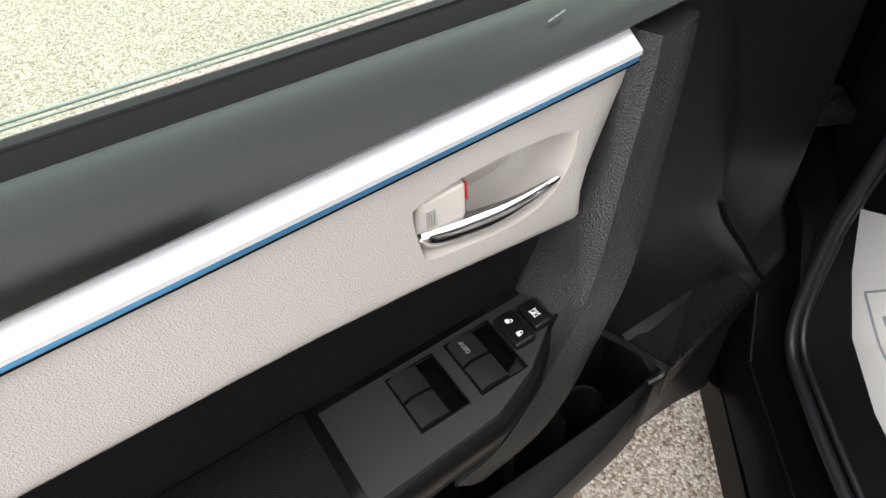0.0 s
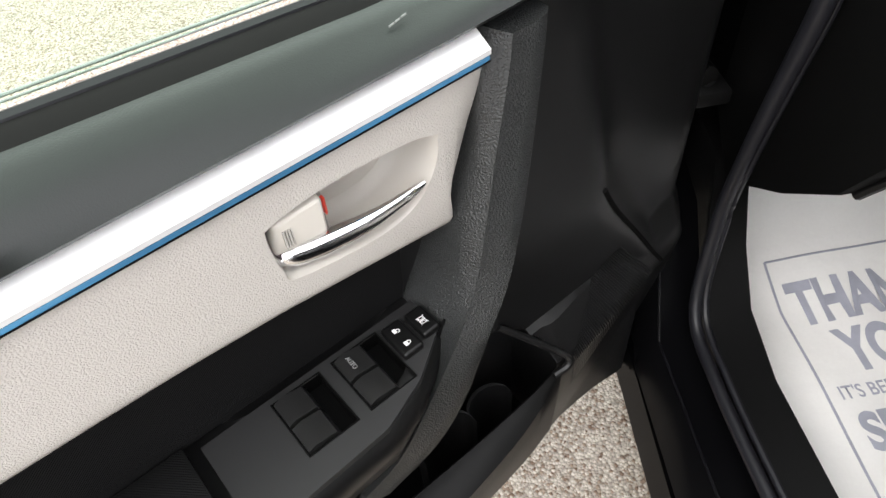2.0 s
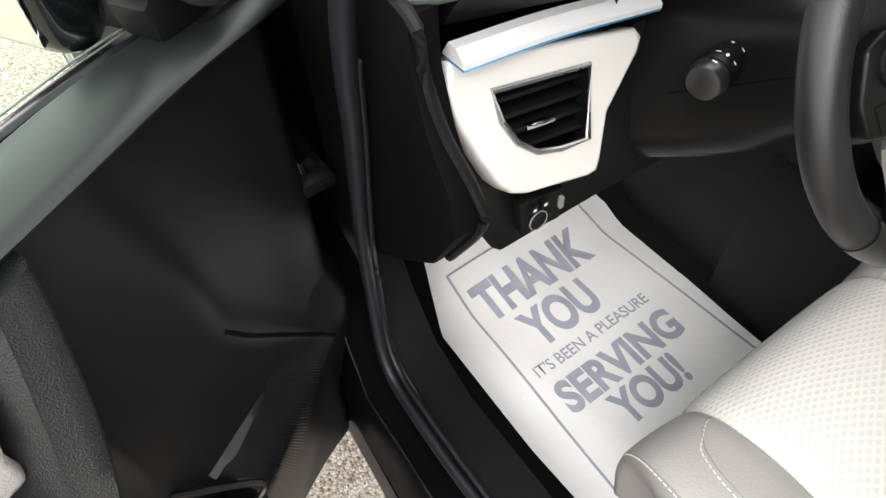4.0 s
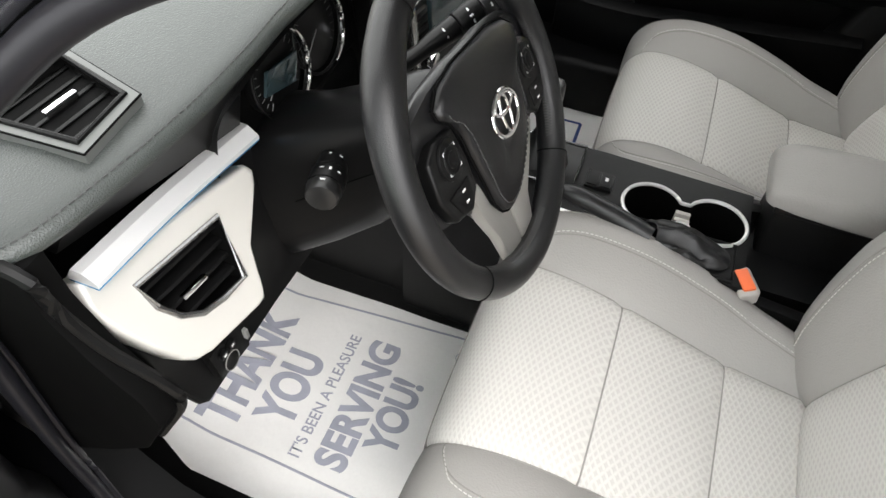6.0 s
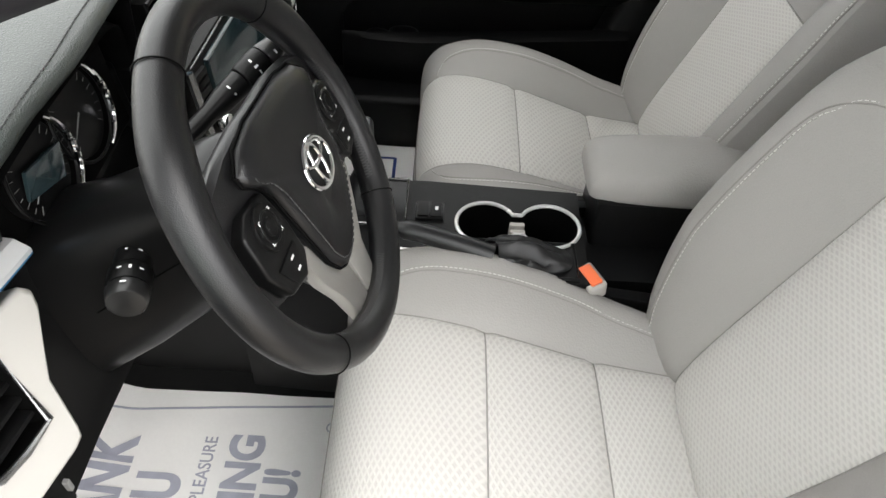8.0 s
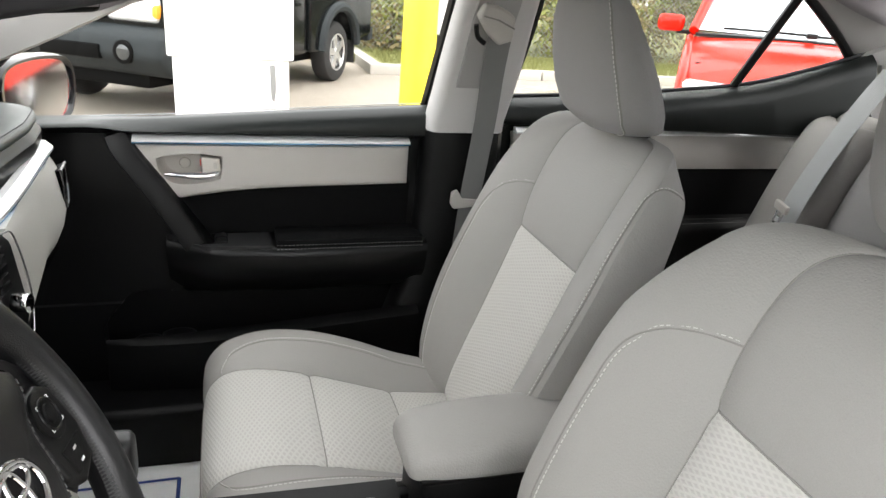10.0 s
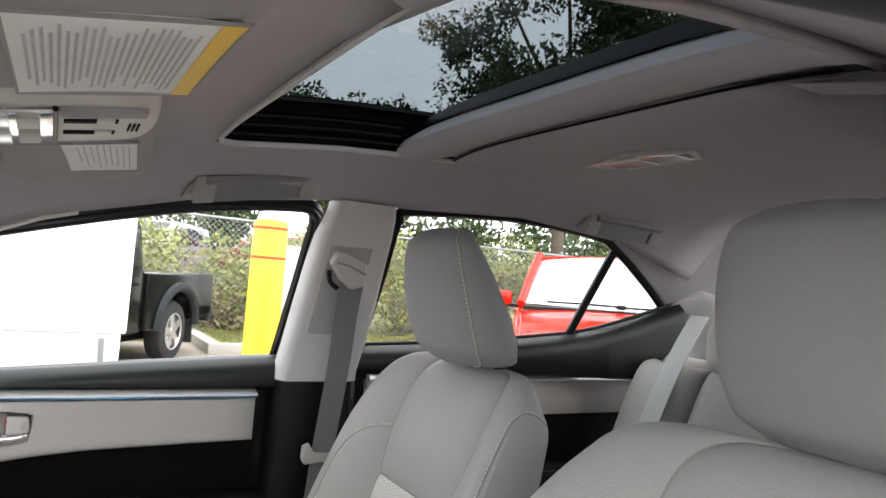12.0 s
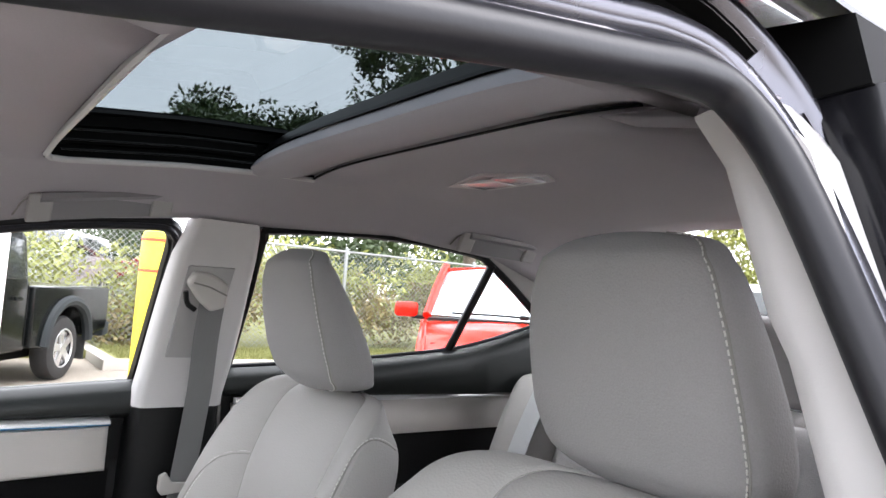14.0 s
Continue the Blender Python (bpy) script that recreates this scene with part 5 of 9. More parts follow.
    for s, n, z in rim_in:
        w = lerp(s, [0.346, 0.44, 0.54, 1.0], [0.008, 0.026, 0.038, 0.036])
        rings.append([P(s, n, z - 0.002), P(s, n + 0.003, z + 0.002), P(s, n + w * 0.6, z), P(s, n + w, z - 0.008), P(s, n + w * 0.9, z - 0.05), P(s, n + w * 0.2, 0.30), P(s, n - 0.035, 0.20), P(s, n - 0.045, 0.21), P(s, n - 0.012, 0.31), P(s, n - 0.003, z - 0.04)])
    part("map_pocket", profile_sweep(rings, lambda i: rings[i]), BLACKPLASTIC, d, "black map pocket", angle=40)
    fw_ = [P(0.345, 0.121, 0.456), P(0.346, 0.10, 0.470), P(0.347, 0.075, 0.472), P(0.348, 0.052, 0.462), P(0.348, 0.045, 0.25), P(0.345, 0.095, 0.22)]
    driver and part("pocket_front_wall", prism(fw_, (-0.012, 0, 0), 0.002), BLACKPLASTIC, d)
    if driver:
        rimf = spline([(0.402, 0.085, 0.545), (0.390, 0.094, 0.533), (0.370, 0.107, 0.511), (0.350, 0.121, 0.488), (0.339, 0.131, 0.474), (0.343, 0.134, 0.464), (0.360, 0.131, 0.460)], 26)
        part("pocket_rim", tube([P(s, n - 0.001, z) for s, n, z in rimf], 0.0042, 8), LININGPLASTIC, d, "thin satin rim of the map pocket")
    # scalloped bottle rests standing in the pocket
    for s, n, r_, zt in ((0.492, 0.100, 0.036, 0.448), (0.428, 0.098, 0.028, 0.440)):
        arc = [(s + r_ * math.cos(t), n - 0.75 * r_ * math.sin(t)) for t in np.linspace(-0.2, math.pi + 0.2, 16)]
        part("bottle_rest", sheet([[P(a, b, z) for a, b in arc] for z in (0.31, 0.40, zt - 0.002, zt)], 0.004, (0, m, 0)), LININGPLASTIC, d, "curved bottle rest", angle=60)
    part("pocket_floor", box(0.35, 1.0, *sorted((0.05 * m, 0.11 * m)), 0.30, 0.31, 0.002), DEEPBLACK, d)
    if driver:
        ridges = bmesh.new()
        for k in range(44):
            f = k / 43
            a_ = (lerp(f, [0, 0.6, 1], [0.318, 0.255, 0.215]), lerp(f, [0, 0.6, 1], [0.445, 0.500, 0.525]))
            b_ = (lerp(f, [0, 0.6, 1], [0.290, 0.205, 0.150]), lerp(f, [0, 0.6, 1], [0.330, 0.410, 0.440]))
            pts_ = [(a_[0] + (b_[0] - a_[0]) * q, a_[1] + (b_[1] - a_[1]) * q) for q in np.linspace(0, 1, 9)]
            tube([P(s, lining_n(s, z) + 0.0002, z) for s, z in pts_], 0.0012, 4, caps=False, bm=ridges)
        part("ribbed_corner", ridges, LININGPLASTIC, d, "fine ridges on the pocket corner")
    # exterior mirror
    if driver:
        hs = part("mirror_housing", box(0.085, 0.190, -0.270, -0.030, 0.866, 1.010, 0.04, 4), CARBLACK, d, "black door mirror housing")
        part("mirror_pane", box(0.188, 0.1925, -0.250, -0.058, 0.888, 0.990, 0.001), MIRROR, hs, "mirror glass")
        part("mirror_arm", box(0.08, 0.16, -0.06, 0.02, 0.862, 0.90, 0.01), CARBLACK, d)
    else:
        L = lambda x, y, z: Vector((1.03 - y, x - 0.82, z))  # noqa: E731
        ca, cb, nb = Vector((0.872, 0.852, 0)), Vector((1.095, 0.771, 0)), Vector((0.34, 0.94, 0))
        shape = [(0.03, 0.885), (0.10, 0.868), (0.5, 0.862), (0.85, 0.875), (0.97, 0.91), (1.0, 0.95), (0.96, 0.985), (0.80, 1.003), (0.40, 1.008), (0.08, 0.995), (0.0, 0.96), (0.0, 0.92)]
        mp = lambda k, z, o, e: L(*((ca.lerp(cb, 0.5 + (k - 0.5) * e) + nb * o).to_2d()), 0.922 + (z - 0.936) * e)  # noqa: E731
        shape = [(float(k), float(z)) for k, z in spline(shape + [shape[0]], 49)[:-1]]
        loops = [[mp(k, z, o, e) for k, z in shape] for o, e in ((0.004, 0.97), (-0.004, 1.02), (-0.006, 1.10), (0.01, 1.16), (0.05, 1.12), (0.09, 0.85), (0.11, 0.4))]
        hs = part("mirror_housing", sheet(loops, closed_u=True), CARBLACK, d, "black door mirror housing", angle=50)
        part("mirror_pane", prism([mp(k, z, 0.002, 1.0) for k, z in shape], mp(0.5, 0.936, 0.006, 1) - mp(0.5, 0.936, 0.002, 1), 0), MIRROR, hs, "mirror glass")
        part("mirror_arm", prism([L(0.80, 0.88, 0.885), L(0.92, 0.88, 0.875), L(0.92, 0.95, 0.875), L(0.80, 0.95, 0.885)], (0, 0, 0.025), 0.006), CARBLACK, d)
    return d


LEDGEBLACK = mat("smooth_ledge", (0.006, 0.0052, 0.0054), 0.8, spec=0.08, stain=0.1)
mat_rib = mat("ribbed_cloth", (0.004, 0.004, 0.0042), 0.8, spec=0.12, bump=0.45, bscale=260, kind="rib", stain=0.1, dist=0.001)
DOOR_O, DOOR_TH = Vector((-0.7203, 1.0580, 0.016)), radians(59.2)
sv, nv = Vector((-math.sin(DOOR_TH), -math.cos(DOOR_TH), 0)), Vector((math.cos(DOOR_TH), -math.sin(DOOR_TH), 0))
dm = Matrix.Translation(DOOR_O) @ Matrix((sv, nv, (0, 0, 1))).transposed().to_4x4()
driver_door = build_door(1, dm, True)
scuff = dashes([(0.482, 0.080, 0.9195), (0.466, 0.078, 0.9215)], 0.004, 0.001, 0.0006)
part("scuff", scuff, GREYBAR, driver_door, "pale scuff mark")
passenger_door = build_door(-1, pose(0.82, 1.03, 0, 0, 0, -90), False)


# ---- seats ----
def soft_rows(stations, upright):
    """Rings of a padded shape. A station is (y, z, half width, insert half width, bolster, thickness, puff)."""
    c = np.array([(q[0], q[1]) for q in stations])
    rows = []
    for i, (y, z, hw, iw, bol, th, puff) in enumerate(stations):
        t = c[min(i + 1, len(c) - 1)] - c[max(i - 1, 0)]
        t /= np.linalg.norm(t)
        n = np.array([t[1], -t[0]]) if upright else np.array([-t[1], t[0]])
        half = [(iw * q, puff * (1 - q ** 4)) for q in (0, 0.25, 0.5, 0.75, 0.93)] + [(iw, -0.003)]
        for r, h in ((0.05, 0.06), (0.2, 0.38), (0.4, 0.70), (0.58, 0.90), (0.74, 1.0), (0.86, 0.96), (0.945, 0.80), (1.0, 0.48)):
            half.append((iw + (hw - iw) * r, h * bol))
        half += [(hw * 1.0, 0.05 * bol - 0.08 * th), (hw * 0.985, -0.34 * th), (hw * 0.93, -0.68 * th), (hw * 0.82, -0.93 * th), (hw * 0.60, -1.0 * th), (hw * 0.30, -1.02 * th)]
        ring_ = [(-x, h) for x, h in half[:0:-1]] + half + [(0, -1.03 * th)]
        rows.append([(x, y + n[0] * h, z + n[1] * h) for x, h in ring_])
    return rows


MID = 19  # index of the middle of the front in a ring of soft_rows; its seams lie 5 either side, its outer edges 12


def patch(rows, i0, i1, j0, j1):
    bm = bmesh.new()
    cache = {}

    def vert(i, j):
        j %= len(rows[0])
        if (i, j) not in cache:
            cache[(i, j)] = bm.verts.new(rows[i][j])
        return cache[(i, j)]
    for i in range(i0, i1):
        for j in range(j0, j1):
            bm.faces.new((vert(i, j), vert(i + 1, j), vert(i + 1, j + 1), vert(i, j + 1)))
    return bm


def on_skin(rows, i, j, lift=0.0):
    """A point of the surface at fractional row i and column j, lifted along its normal."""
    i, j = max(0.0, min(len(rows) - 1.001, i)), max(0.0, min(len(rows[0]) - 1.001, j))
    a, b = int(i), int(j)
    f, g = i - a, j - b
    q = [Vector(rows[a][b]), Vector(rows[a + 1][b]), Vector(rows[a][b + 1]), Vector(rows[a + 1][b + 1])]
    p = q[0].lerp(q[1], f).lerp(q[2].lerp(q[3], f), g)
    n = (q[1] - q[0]).cross(q[2] - q[0])
    n = n.normalized() if n.length > 1e-12 else Vector((0, 0, 1))
    mid = sum((Vector(v) for v in rows[a]), Vector()) / len(rows[a])
    if n.dot(p - mid) < 0:
        n = -n
    return p + n * lift


def dense(stations, n):
    return [tuple(q) for q in spline(stations, n)]


def build_seat(name, label, ox, oy, oz, head_x, head_y, head_z):
    seat = thing(name, label, "car seat", "front seats")
    raised = oz > 0
    sh = lambda rows: [[(x + ox, y + oy, z + oz) for x, y, z in r] for r in rows]  # noqa: E731

    def stitch(rows, path, parent, name="stitching"):
        pts = [on_skin(rows, i, j, 0.0006) for i, j in path]
        part(name, dashes([tuple(q) for q in spline(pts, len(pts) * 4)], 0.0044, 0.0026, 0.0008), THREAD, parent, "pale stitching")

    def seam(rows, path, parent, r=0.0013):
        pts = [on_skin(rows, i, j, 0.0002) for i, j in path]
        part("seam", tube([tuple(q) for q in spline(pts, len(pts) * 3)], r, 6), SEAM, parent, "dark sewn seam")
    # cushion
    n = 64
    cst = dense([(-0.13, 0.405, 0.185, 0.110, 0.010, 0.15, 0.004), (-0.02, 0.424, 0.197, 0.116, 0.026, 0.15, 0.004), (0.06, 0.428, 0.216, 0.126, 0.040, 0.15, 0.005), (0.125, 0.434, 0.236, 0.133, 0.046, 0.16, 0.003), (0.20, 0.458, 0.252, 0.136, 0.046, 0.17, 0.007), (0.28, 0.484, 0.262, 0.139, 0.040, 0.18, 0.003), (0.36, 0.502, 0.264, 0.143, 0.026, 0.19, 0.006), (0.42, 0.502, 0.258, 0.148, 0.014, 0.19, 0.006), (0.455, 0.487, 0.250, 0.150, 0.009, 0.18, 0.005), (0.476, 0.455, 0.243, 0.150, 0.006, 0.12, 0.004), (0.482, 0.40, 0.236, 0.148, 0.004, 0.08, 0.003), (0.476, 0.33, 0.230, 0.145, 0.003, 0.05, 0.002)], n)
    rows = soft_rows(cst, False)
    cuts = [min(range(n), key=lambda i: abs(cst[i][0] - y) + (9 if i > n * 0.75 else 0)) for y in (0.125, 0.28)]
    for i in cuts:
        for j in range(MID - 5, MID + 6):
            x, y, z = rows[i][j]
            rows[i][j] = (x, y, z - 0.0045)
    R = sh(rows)
    a, b = cuts
    fr = min(range(n), key=lambda i: abs(cst[i][1] - 0.452) + (9 if cst[i][0] < 0.45 else 0))
    for nm, i0, i1 in (("rear_insert", 0, a), ("middle_insert", a, b), ("front_insert", b, fr)):
        part(nm, patch(R, i0, i1, MID - 5, MID + 5), INSERT, seat, "pale woven seat insert", angle=80)
    part("front_skirt", patch(R, fr, n - 1, MID - 12, MID + 12), FABRICSIDE, seat, "grey seat front", angle=80)
    part("bolster", patch(R, 0, fr, MID - 12, MID - 5), FABRICSIDE, seat, "grey vinyl thigh bolster", angle=80)
    part("bolster", patch(R, 0, fr, MID + 5, MID + 12), FABRICSIDE, seat, "grey vinyl thigh bolster", angle=80)
    # cushion sides and underside take the vinyl with painted-in shade
    part("cushion_base", patch(R, 0, n - 1, MID + 12, MID - 12 + len(R[0])), FABRICSHADED, seat, "grey lower cushion with shade put into its colour", angle=80)
    for e in (-1, 1):
        seam(R, [(i, MID + 5 * e) for i in range(0, fr + 1)], seat)
        seam(R, [(i, MID + 12 * e) for i in range(4, fr + 1)], seat, 0.0011)
        # the bolster's sewn edge: back along the crest, then curving in to the insert near the front
        f0 = fr - 10
        edge = [(i, MID + e * lerp(i, [4, 20, f0 - 8], [8.2, 8.8, 8.9])) for i in range(4, f0 - 7)]
        edge += [(f0 - 8 + 11 * math.sin(t), MID + e * (5.1 + 3.8 * math.cos(t))) for t in np.linspace(0.15, math.pi / 2, 9)]
        seam(R, edge, seat, 0.0010)
        stitch(R, [(i - (0.25 if k > len(edge) - 6 else 0), j + 0.28 * e * (0.3 if k > len(edge) - 6 else 1)) for k, (i, j) in enumerate(edge)], seat)
        stitch(R, [(i, MID + 12.25 * e) for i in range(16, fr + 1)], seat)
    for i in cuts + [fr]:
        seam(R, [(i, j) for j in np.linspace(MID - 5, MID + 5, 13)], seat)
    # backrest
    n = 66
    k = 0.83 if raised else 1.0
    top_z = lambda z: z if z < 0.787 else 0.787 + (z - 0.787) * k  # noqa: E731
    bst = dense([(-0.03, 0.395, 0.195, 0.098, 0.018, 0.06, 0.004), (0.010, 0.430, 0.212, 0.104, 0.026, 0.08, 0.006), (0.004, 0.475, 0.228, 0.108, 0.040, 0.09, 0.008), (-0.018, 0.535, 0.243, 0.113, 0.052, 0.10, 0.008), (-0.046, 0.605, 0.252, 0.117, 0.060, 0.105, 0.007), (-0.078, 0.69, 0.257, 0.119, 0.060, 0.105, 0.005), (-0.112, 0.787, 0.257, 0.120, 0.052, 0.10, 0.002), (-0.135, 0.86, 0.250, 0.130, 0.042, 0.095, 0.006), (-0.160, 0.92, 0.240, 0.134, 0.032, 0.088, 0.006), (-0.184, 0.965, 0.226, 0.132, 0.022, 0.078, 0.004), (-0.206, 0.992, 0.200, 0.122, 0.012, 0.060, 0.002), (-0.228, 1.005, 0.155, 0.102, 0.005, 0.038, 0.001), (-0.245, 1.008, 0.08, 0.055, 0.001, 0.018, 0.0)], n)
    wide = lambda z: lerp(z, [0.46, 0.60, 0.84, 0.95], [0.0, 1.0, 1.0, 0.0]) if raised else 0.0  # noqa: E731
    bst = [(y, top_z(z), hw + 0.020 * wide(z), iw, bo + 0.010 * wide(z), th, pf) for y, z, hw, iw, bo, th, pf in bst]
    rows = soft_rows(bst, True)
    zi = lambda z: min(range(n), key=lambda i: abs(bst[i][1] - z) + (9 if i < 8 else 0))  # noqa: E731
    cut, top = zi(0.787), zi(top_z(0.868))
    for j in range(MID - 5, MID + 6):
        x, y, z = rows[cut][j]
        rows[cut][j] = (x, y - 0.004, z)
    R = sh(rows)
    part("back_insert", patch(R, 0, cut, MID - 5, MID + 5), INSERT, seat, "pale woven back insert", angle=80)
    part("upper_back", patch(R, cut, n - 1, MID - 5, MID + 5), FABRICSIDE, seat, "grey cloth upper back", angle=80)
    for e in (-1, 1):
        j0, j1 = (MID - 12, MID - 5) if e < 0 else (MID + 5, MID + 12)
        part("side_bolster", patch(R, 0, top, j0, j1), FABRICSIDE, seat, "grey vinyl side bolster", angle=80)
        part("shoulder", patch(R, top, n - 1, j0, j1), FABRICSIDE, seat, "grey vinyl shoulder", angle=80)
        seam(R, [(i, MID + 5 * e) for i in range(2, n - 6)], seat)
        if e > 0:
            edge = [(i, MID + 9.6) for i in range(4, top - 8)]
            edge += [(top - 8 + 8 * math.sin(t), MID + 5.1 + 4.5 * math.cos(t)) for t in np.linspace(0.1, math.pi / 2, 9)]
        else:
            hi = zi(top_z(0.972))
            edge = [(i, MID - 11.3) for i in range(4, hi - 5)]
            edge += [(hi - 5 + 5 * math.sin(t), MID - 16.5 + 5.2 * math.cos(t)) for t in np.linspace(0.1, math.pi / 2, 8)]
        seam(R, edge, seat, 0.0011)
        stitch(R, [(i + (0.35 if q > len(edge) - 7 else 0), j - 0.22 * e * (0 if q > len(edge) - 7 else 1)) for q, (i, j) in enumerate(edge)], seat)
    part("back_shell", patch(R, 0, n - 1, MID + 12, MID - 12 + len(R[0])), FABRICSIDE, seat, "grey vinyl back shell", angle=80)
    seam(R, [(cut, j) for j in np.linspace(MID - 5, MID + 5, 13)], seat)
    # head restraint
    hs = spline([(1.010, 0.045, 0.040), (1.016, 0.096, 0.090), (1.035, 0.120, 0.112), (1.075, 0.128, 0.116), (1.13, 0.124, 0.102), (1.18, 0.114, 0.080), (1.212, 0.100, 0.060), (1.230, 0.076, 0.040), (1.236, 0.030, 0.015)], 30)
    rows = []
    for z, hw, dp in hs:
        if raised:
            hw, dp = hw * 0.97, dp * 0.86
        yf = head_y + lerp(z, [1.010, 1.035, 1.075, 1.13, 1.18, 1.214, 1.236], [0.018, 0.047, 0.064, 0.078, 0.085, 0.084, 0.062])
        r = []
        for q in range(48):
            t = 2 * math.pi * q / 48
            cx, sy = math.copysign(abs(math.cos(t)) ** (0.42 if raised else 0.50), math.cos(t)), math.copysign(abs(math.sin(t)) ** (0.5 if raised else 0.6), math.sin(t))
            r.append((head_x + cx * hw * (1 - 0.06 * (sy < 0) * abs(sy)), yf - dp / 2 + sy * dp * 0.5 - 0.010 * cx * cx * (sy > 0), z + head_z))
        rows.append(r)
    bm = sheet(rows, closed_u=True)
    bm.faces.new([bm.verts.new(p) for p in rows[-1]])
    bm.faces.new([bm.verts.new(p) for p in rows[0]][::-1])
    hr = part("head_restraint", bm, FABRICHEAD, seat, "grey cloth head restraint", angle=80)
    for j, e in ((18.7, -1),):
        seam(rows, [(i, j) for i in range(1, 29)], hr, 0.0013)
        stitch(rows, [(i, j + 0.32 * e) for i in range(2, 28)], hr, "seam_stitching")
    for dx in (-0.055, 0.055):
        part("restraint_post", tube([(head_x + dx, head_y - 0.055, 0.97 + head_z), (head_x + dx, head_y - 0.045, 1.03 + head_z)], 0.006, 10), CHROME, seat, "chrome restraint post")
        part("post_collar", tube([(head_x + dx, head_y - 0.052, 0.998 + head_z), (head_x + dx, head_y - 0.049, 1.012 + head_z)], [0.012, 0.010], 14), SMOOTHBLACK, seat, "black post collar")
    # runners and lower side shield
    part("side_shield", box(ox - 0.235, ox - 0.212, oy - 0.12, oy + 0.34, 0.25, oz + 0.34, 0.01), BLACKPLASTIC, seat, "black seat side shield")
    part("side_shield", box(ox + 0.212, ox + 0.232, oy - 0.12, oy + 0.30, 0.25, oz + 0.34, 0.01), BLACKPLASTIC, seat)
    for dx in (-0.19, 0.19):
        part("seat_rail", box(ox + dx - 0.015, ox + dx + 0.015, oy - 0.2, oy + 0.42, 0.186, 0.26 + max(0, oz), 0.004), SMOOTHBLACK, seat)
    part("underframe", box(ox - 0.20, ox + 0.20, oy - 0.14, oy + 0.43, 0.24, oz + 0.32, 0.01), DEEPBLACK, seat)
    return seat


passenger_seat = build_seat("passenger_seat", "grey cloth front seat with pale woven insert and stitching", 0.310, 0.0, 0.0, 0.314, -0.192, 0.0)
driver_seat = build_seat("driver_seat", "grey cloth front seat raised behind the steering wheel", -0.376, 0.076, 0.052, -0.364, -0.196, 0.008)

# ---- rear bench ----
bench = thing("rear_bench", "grey cloth rear bench with head rests", "car seat")
ys_ = [(-0.40, 0.30), (-0.36, 0.40), (-0.38, 0.455), (-0.46, 0.475), (-0.60, 0.462), (-0.80, 0.44)]
prof = [tuple(q) for q in spline(ys_, 20)]
for xa, xb in ((-0.60, -0.02), (-0.01, 0.57)):
    xs = np.linspace(xa, xb, 12)
    rows = [[(x, y, z + 0.02 * (1 - ((x - (xa + xb) / 2) / ((xb - xa) / 2)) ** 6)) for y, z in prof] for x in xs]
    part("rear_cushion", sheet(rows, 0.1, (0, 0, -1)), FABRIC, bench, "grey cloth rear cushion", angle=70)
bprof = [tuple(q) for q in spline([(-0.72, 0.44), (-0.78, 0.60), (-0.85, 0.80), (-0.905, 0.93), (-0.95, 0.985), (-1.02, 0.98)], 22)]
for xa, xb, mt in ((-0.62, -0.44, FABRICSIDE), (-0.435, -0.02, FABRIC), (-0.015, 0.40, FABRIC), (0.405, 0.60, FABRICSIDE)):
    xs = np.linspace(xa, xb, 12)
    rows = [[(x, y + (0.05 if mt is FABRICSIDE else 0.03) * (1 - abs((x - (xa + xb) / 2) / ((xb - xa) / 2)) ** 5), z) for y, z in bprof] for x in xs]
    part("rear_backrest", sheet(rows, 0.08, (0, -1, 0.2)), mt, bench, angle=70)
for hx in (-0.31, 0.27):
    part("rear_head_rest", box(hx - 0.125, hx + 0.125, -1.02, -0.90, 0.985, 1.11, 0.035, 4), FABRICSIDE, bench, "grey rear head rest", angle=80)
part("rear_head_rest", box(-0.120, 0.090, -1.13, -1.02, 1.005, 1.185, 0.035, 4), FABRICHEAD, bench, "grey centre rear head rest", angle=80)

# ---- centre console ----
CUPRIM = mat("satin_bright_rim", (0.72, 0.72, 0.71), 0.28, metal=0.45, stain=0.04)
con = thing("centre_console", "black centre console with cup holders and padded armrest", "console")


def plate_with_hole(outer, hole, back):
    """A plate with an opening through it; back is its depth as a vector."""
    bm = bmesh.new()
    d = Vector(back)
    loops = []
    for pts in (outer, hole):
        vs = [bm.verts.new(p) for p in pts]
        loops.append(vs)
        for i in range(len(vs)):
            bm.edges.new((vs[i], vs[(i + 1) % len(vs)]))
    bmesh.ops.triangle_fill(bm, use_beauty=True, use_dissolve=False, edges=bm.edges[:])
    for vs in loops:
        bs = [bm.verts.new(v.co + d) for v in vs]
        for i in range(len(vs)):
            j = (i + 1) % len(vs)
            bm.faces.new((vs[i], vs[j], bs[j], bs[i]))
    return bm


CX, CY1, CY2, CR = -0.034, 0.357, 0.257, 0.048
hole = []
for k in range(33):
    t = radians(-62 + 304 * k / 32)
    hole.append((CX + CR * math.cos(t) * 0.98, CY1 + CR * math.sin(t), 0.546))
for k in range(33):
    t = radians(118 + 304 * k / 32)
    hole.append((CX + CR * math.cos(t) * 0.98, CY2 + CR * math.sin(t), 0.546))
outer = [(-0.150, 0.205, 0.546), (-0.148, 0.45, 0.546), (-0.125, 0.58, 0.549), (-0.02, 0.64, 0.552), (0.055, 0.58, 0.549), (0.060, 0.45, 0.546), (0.050, 0.205, 0.546)]
part("top_plate", plate_with_hole(outer, hole, (0, 0, -0.02)), BLACKPLASTIC, con, "black console top", angle=30)
well = [[(CX + (x - CX) * k, y, z - dz) for x, y, z in hole] for k, dz in ((1, 0.0), (0.97, 0.03), (0.92, 0.075))]
bm = sheet(well, closed_u=True)
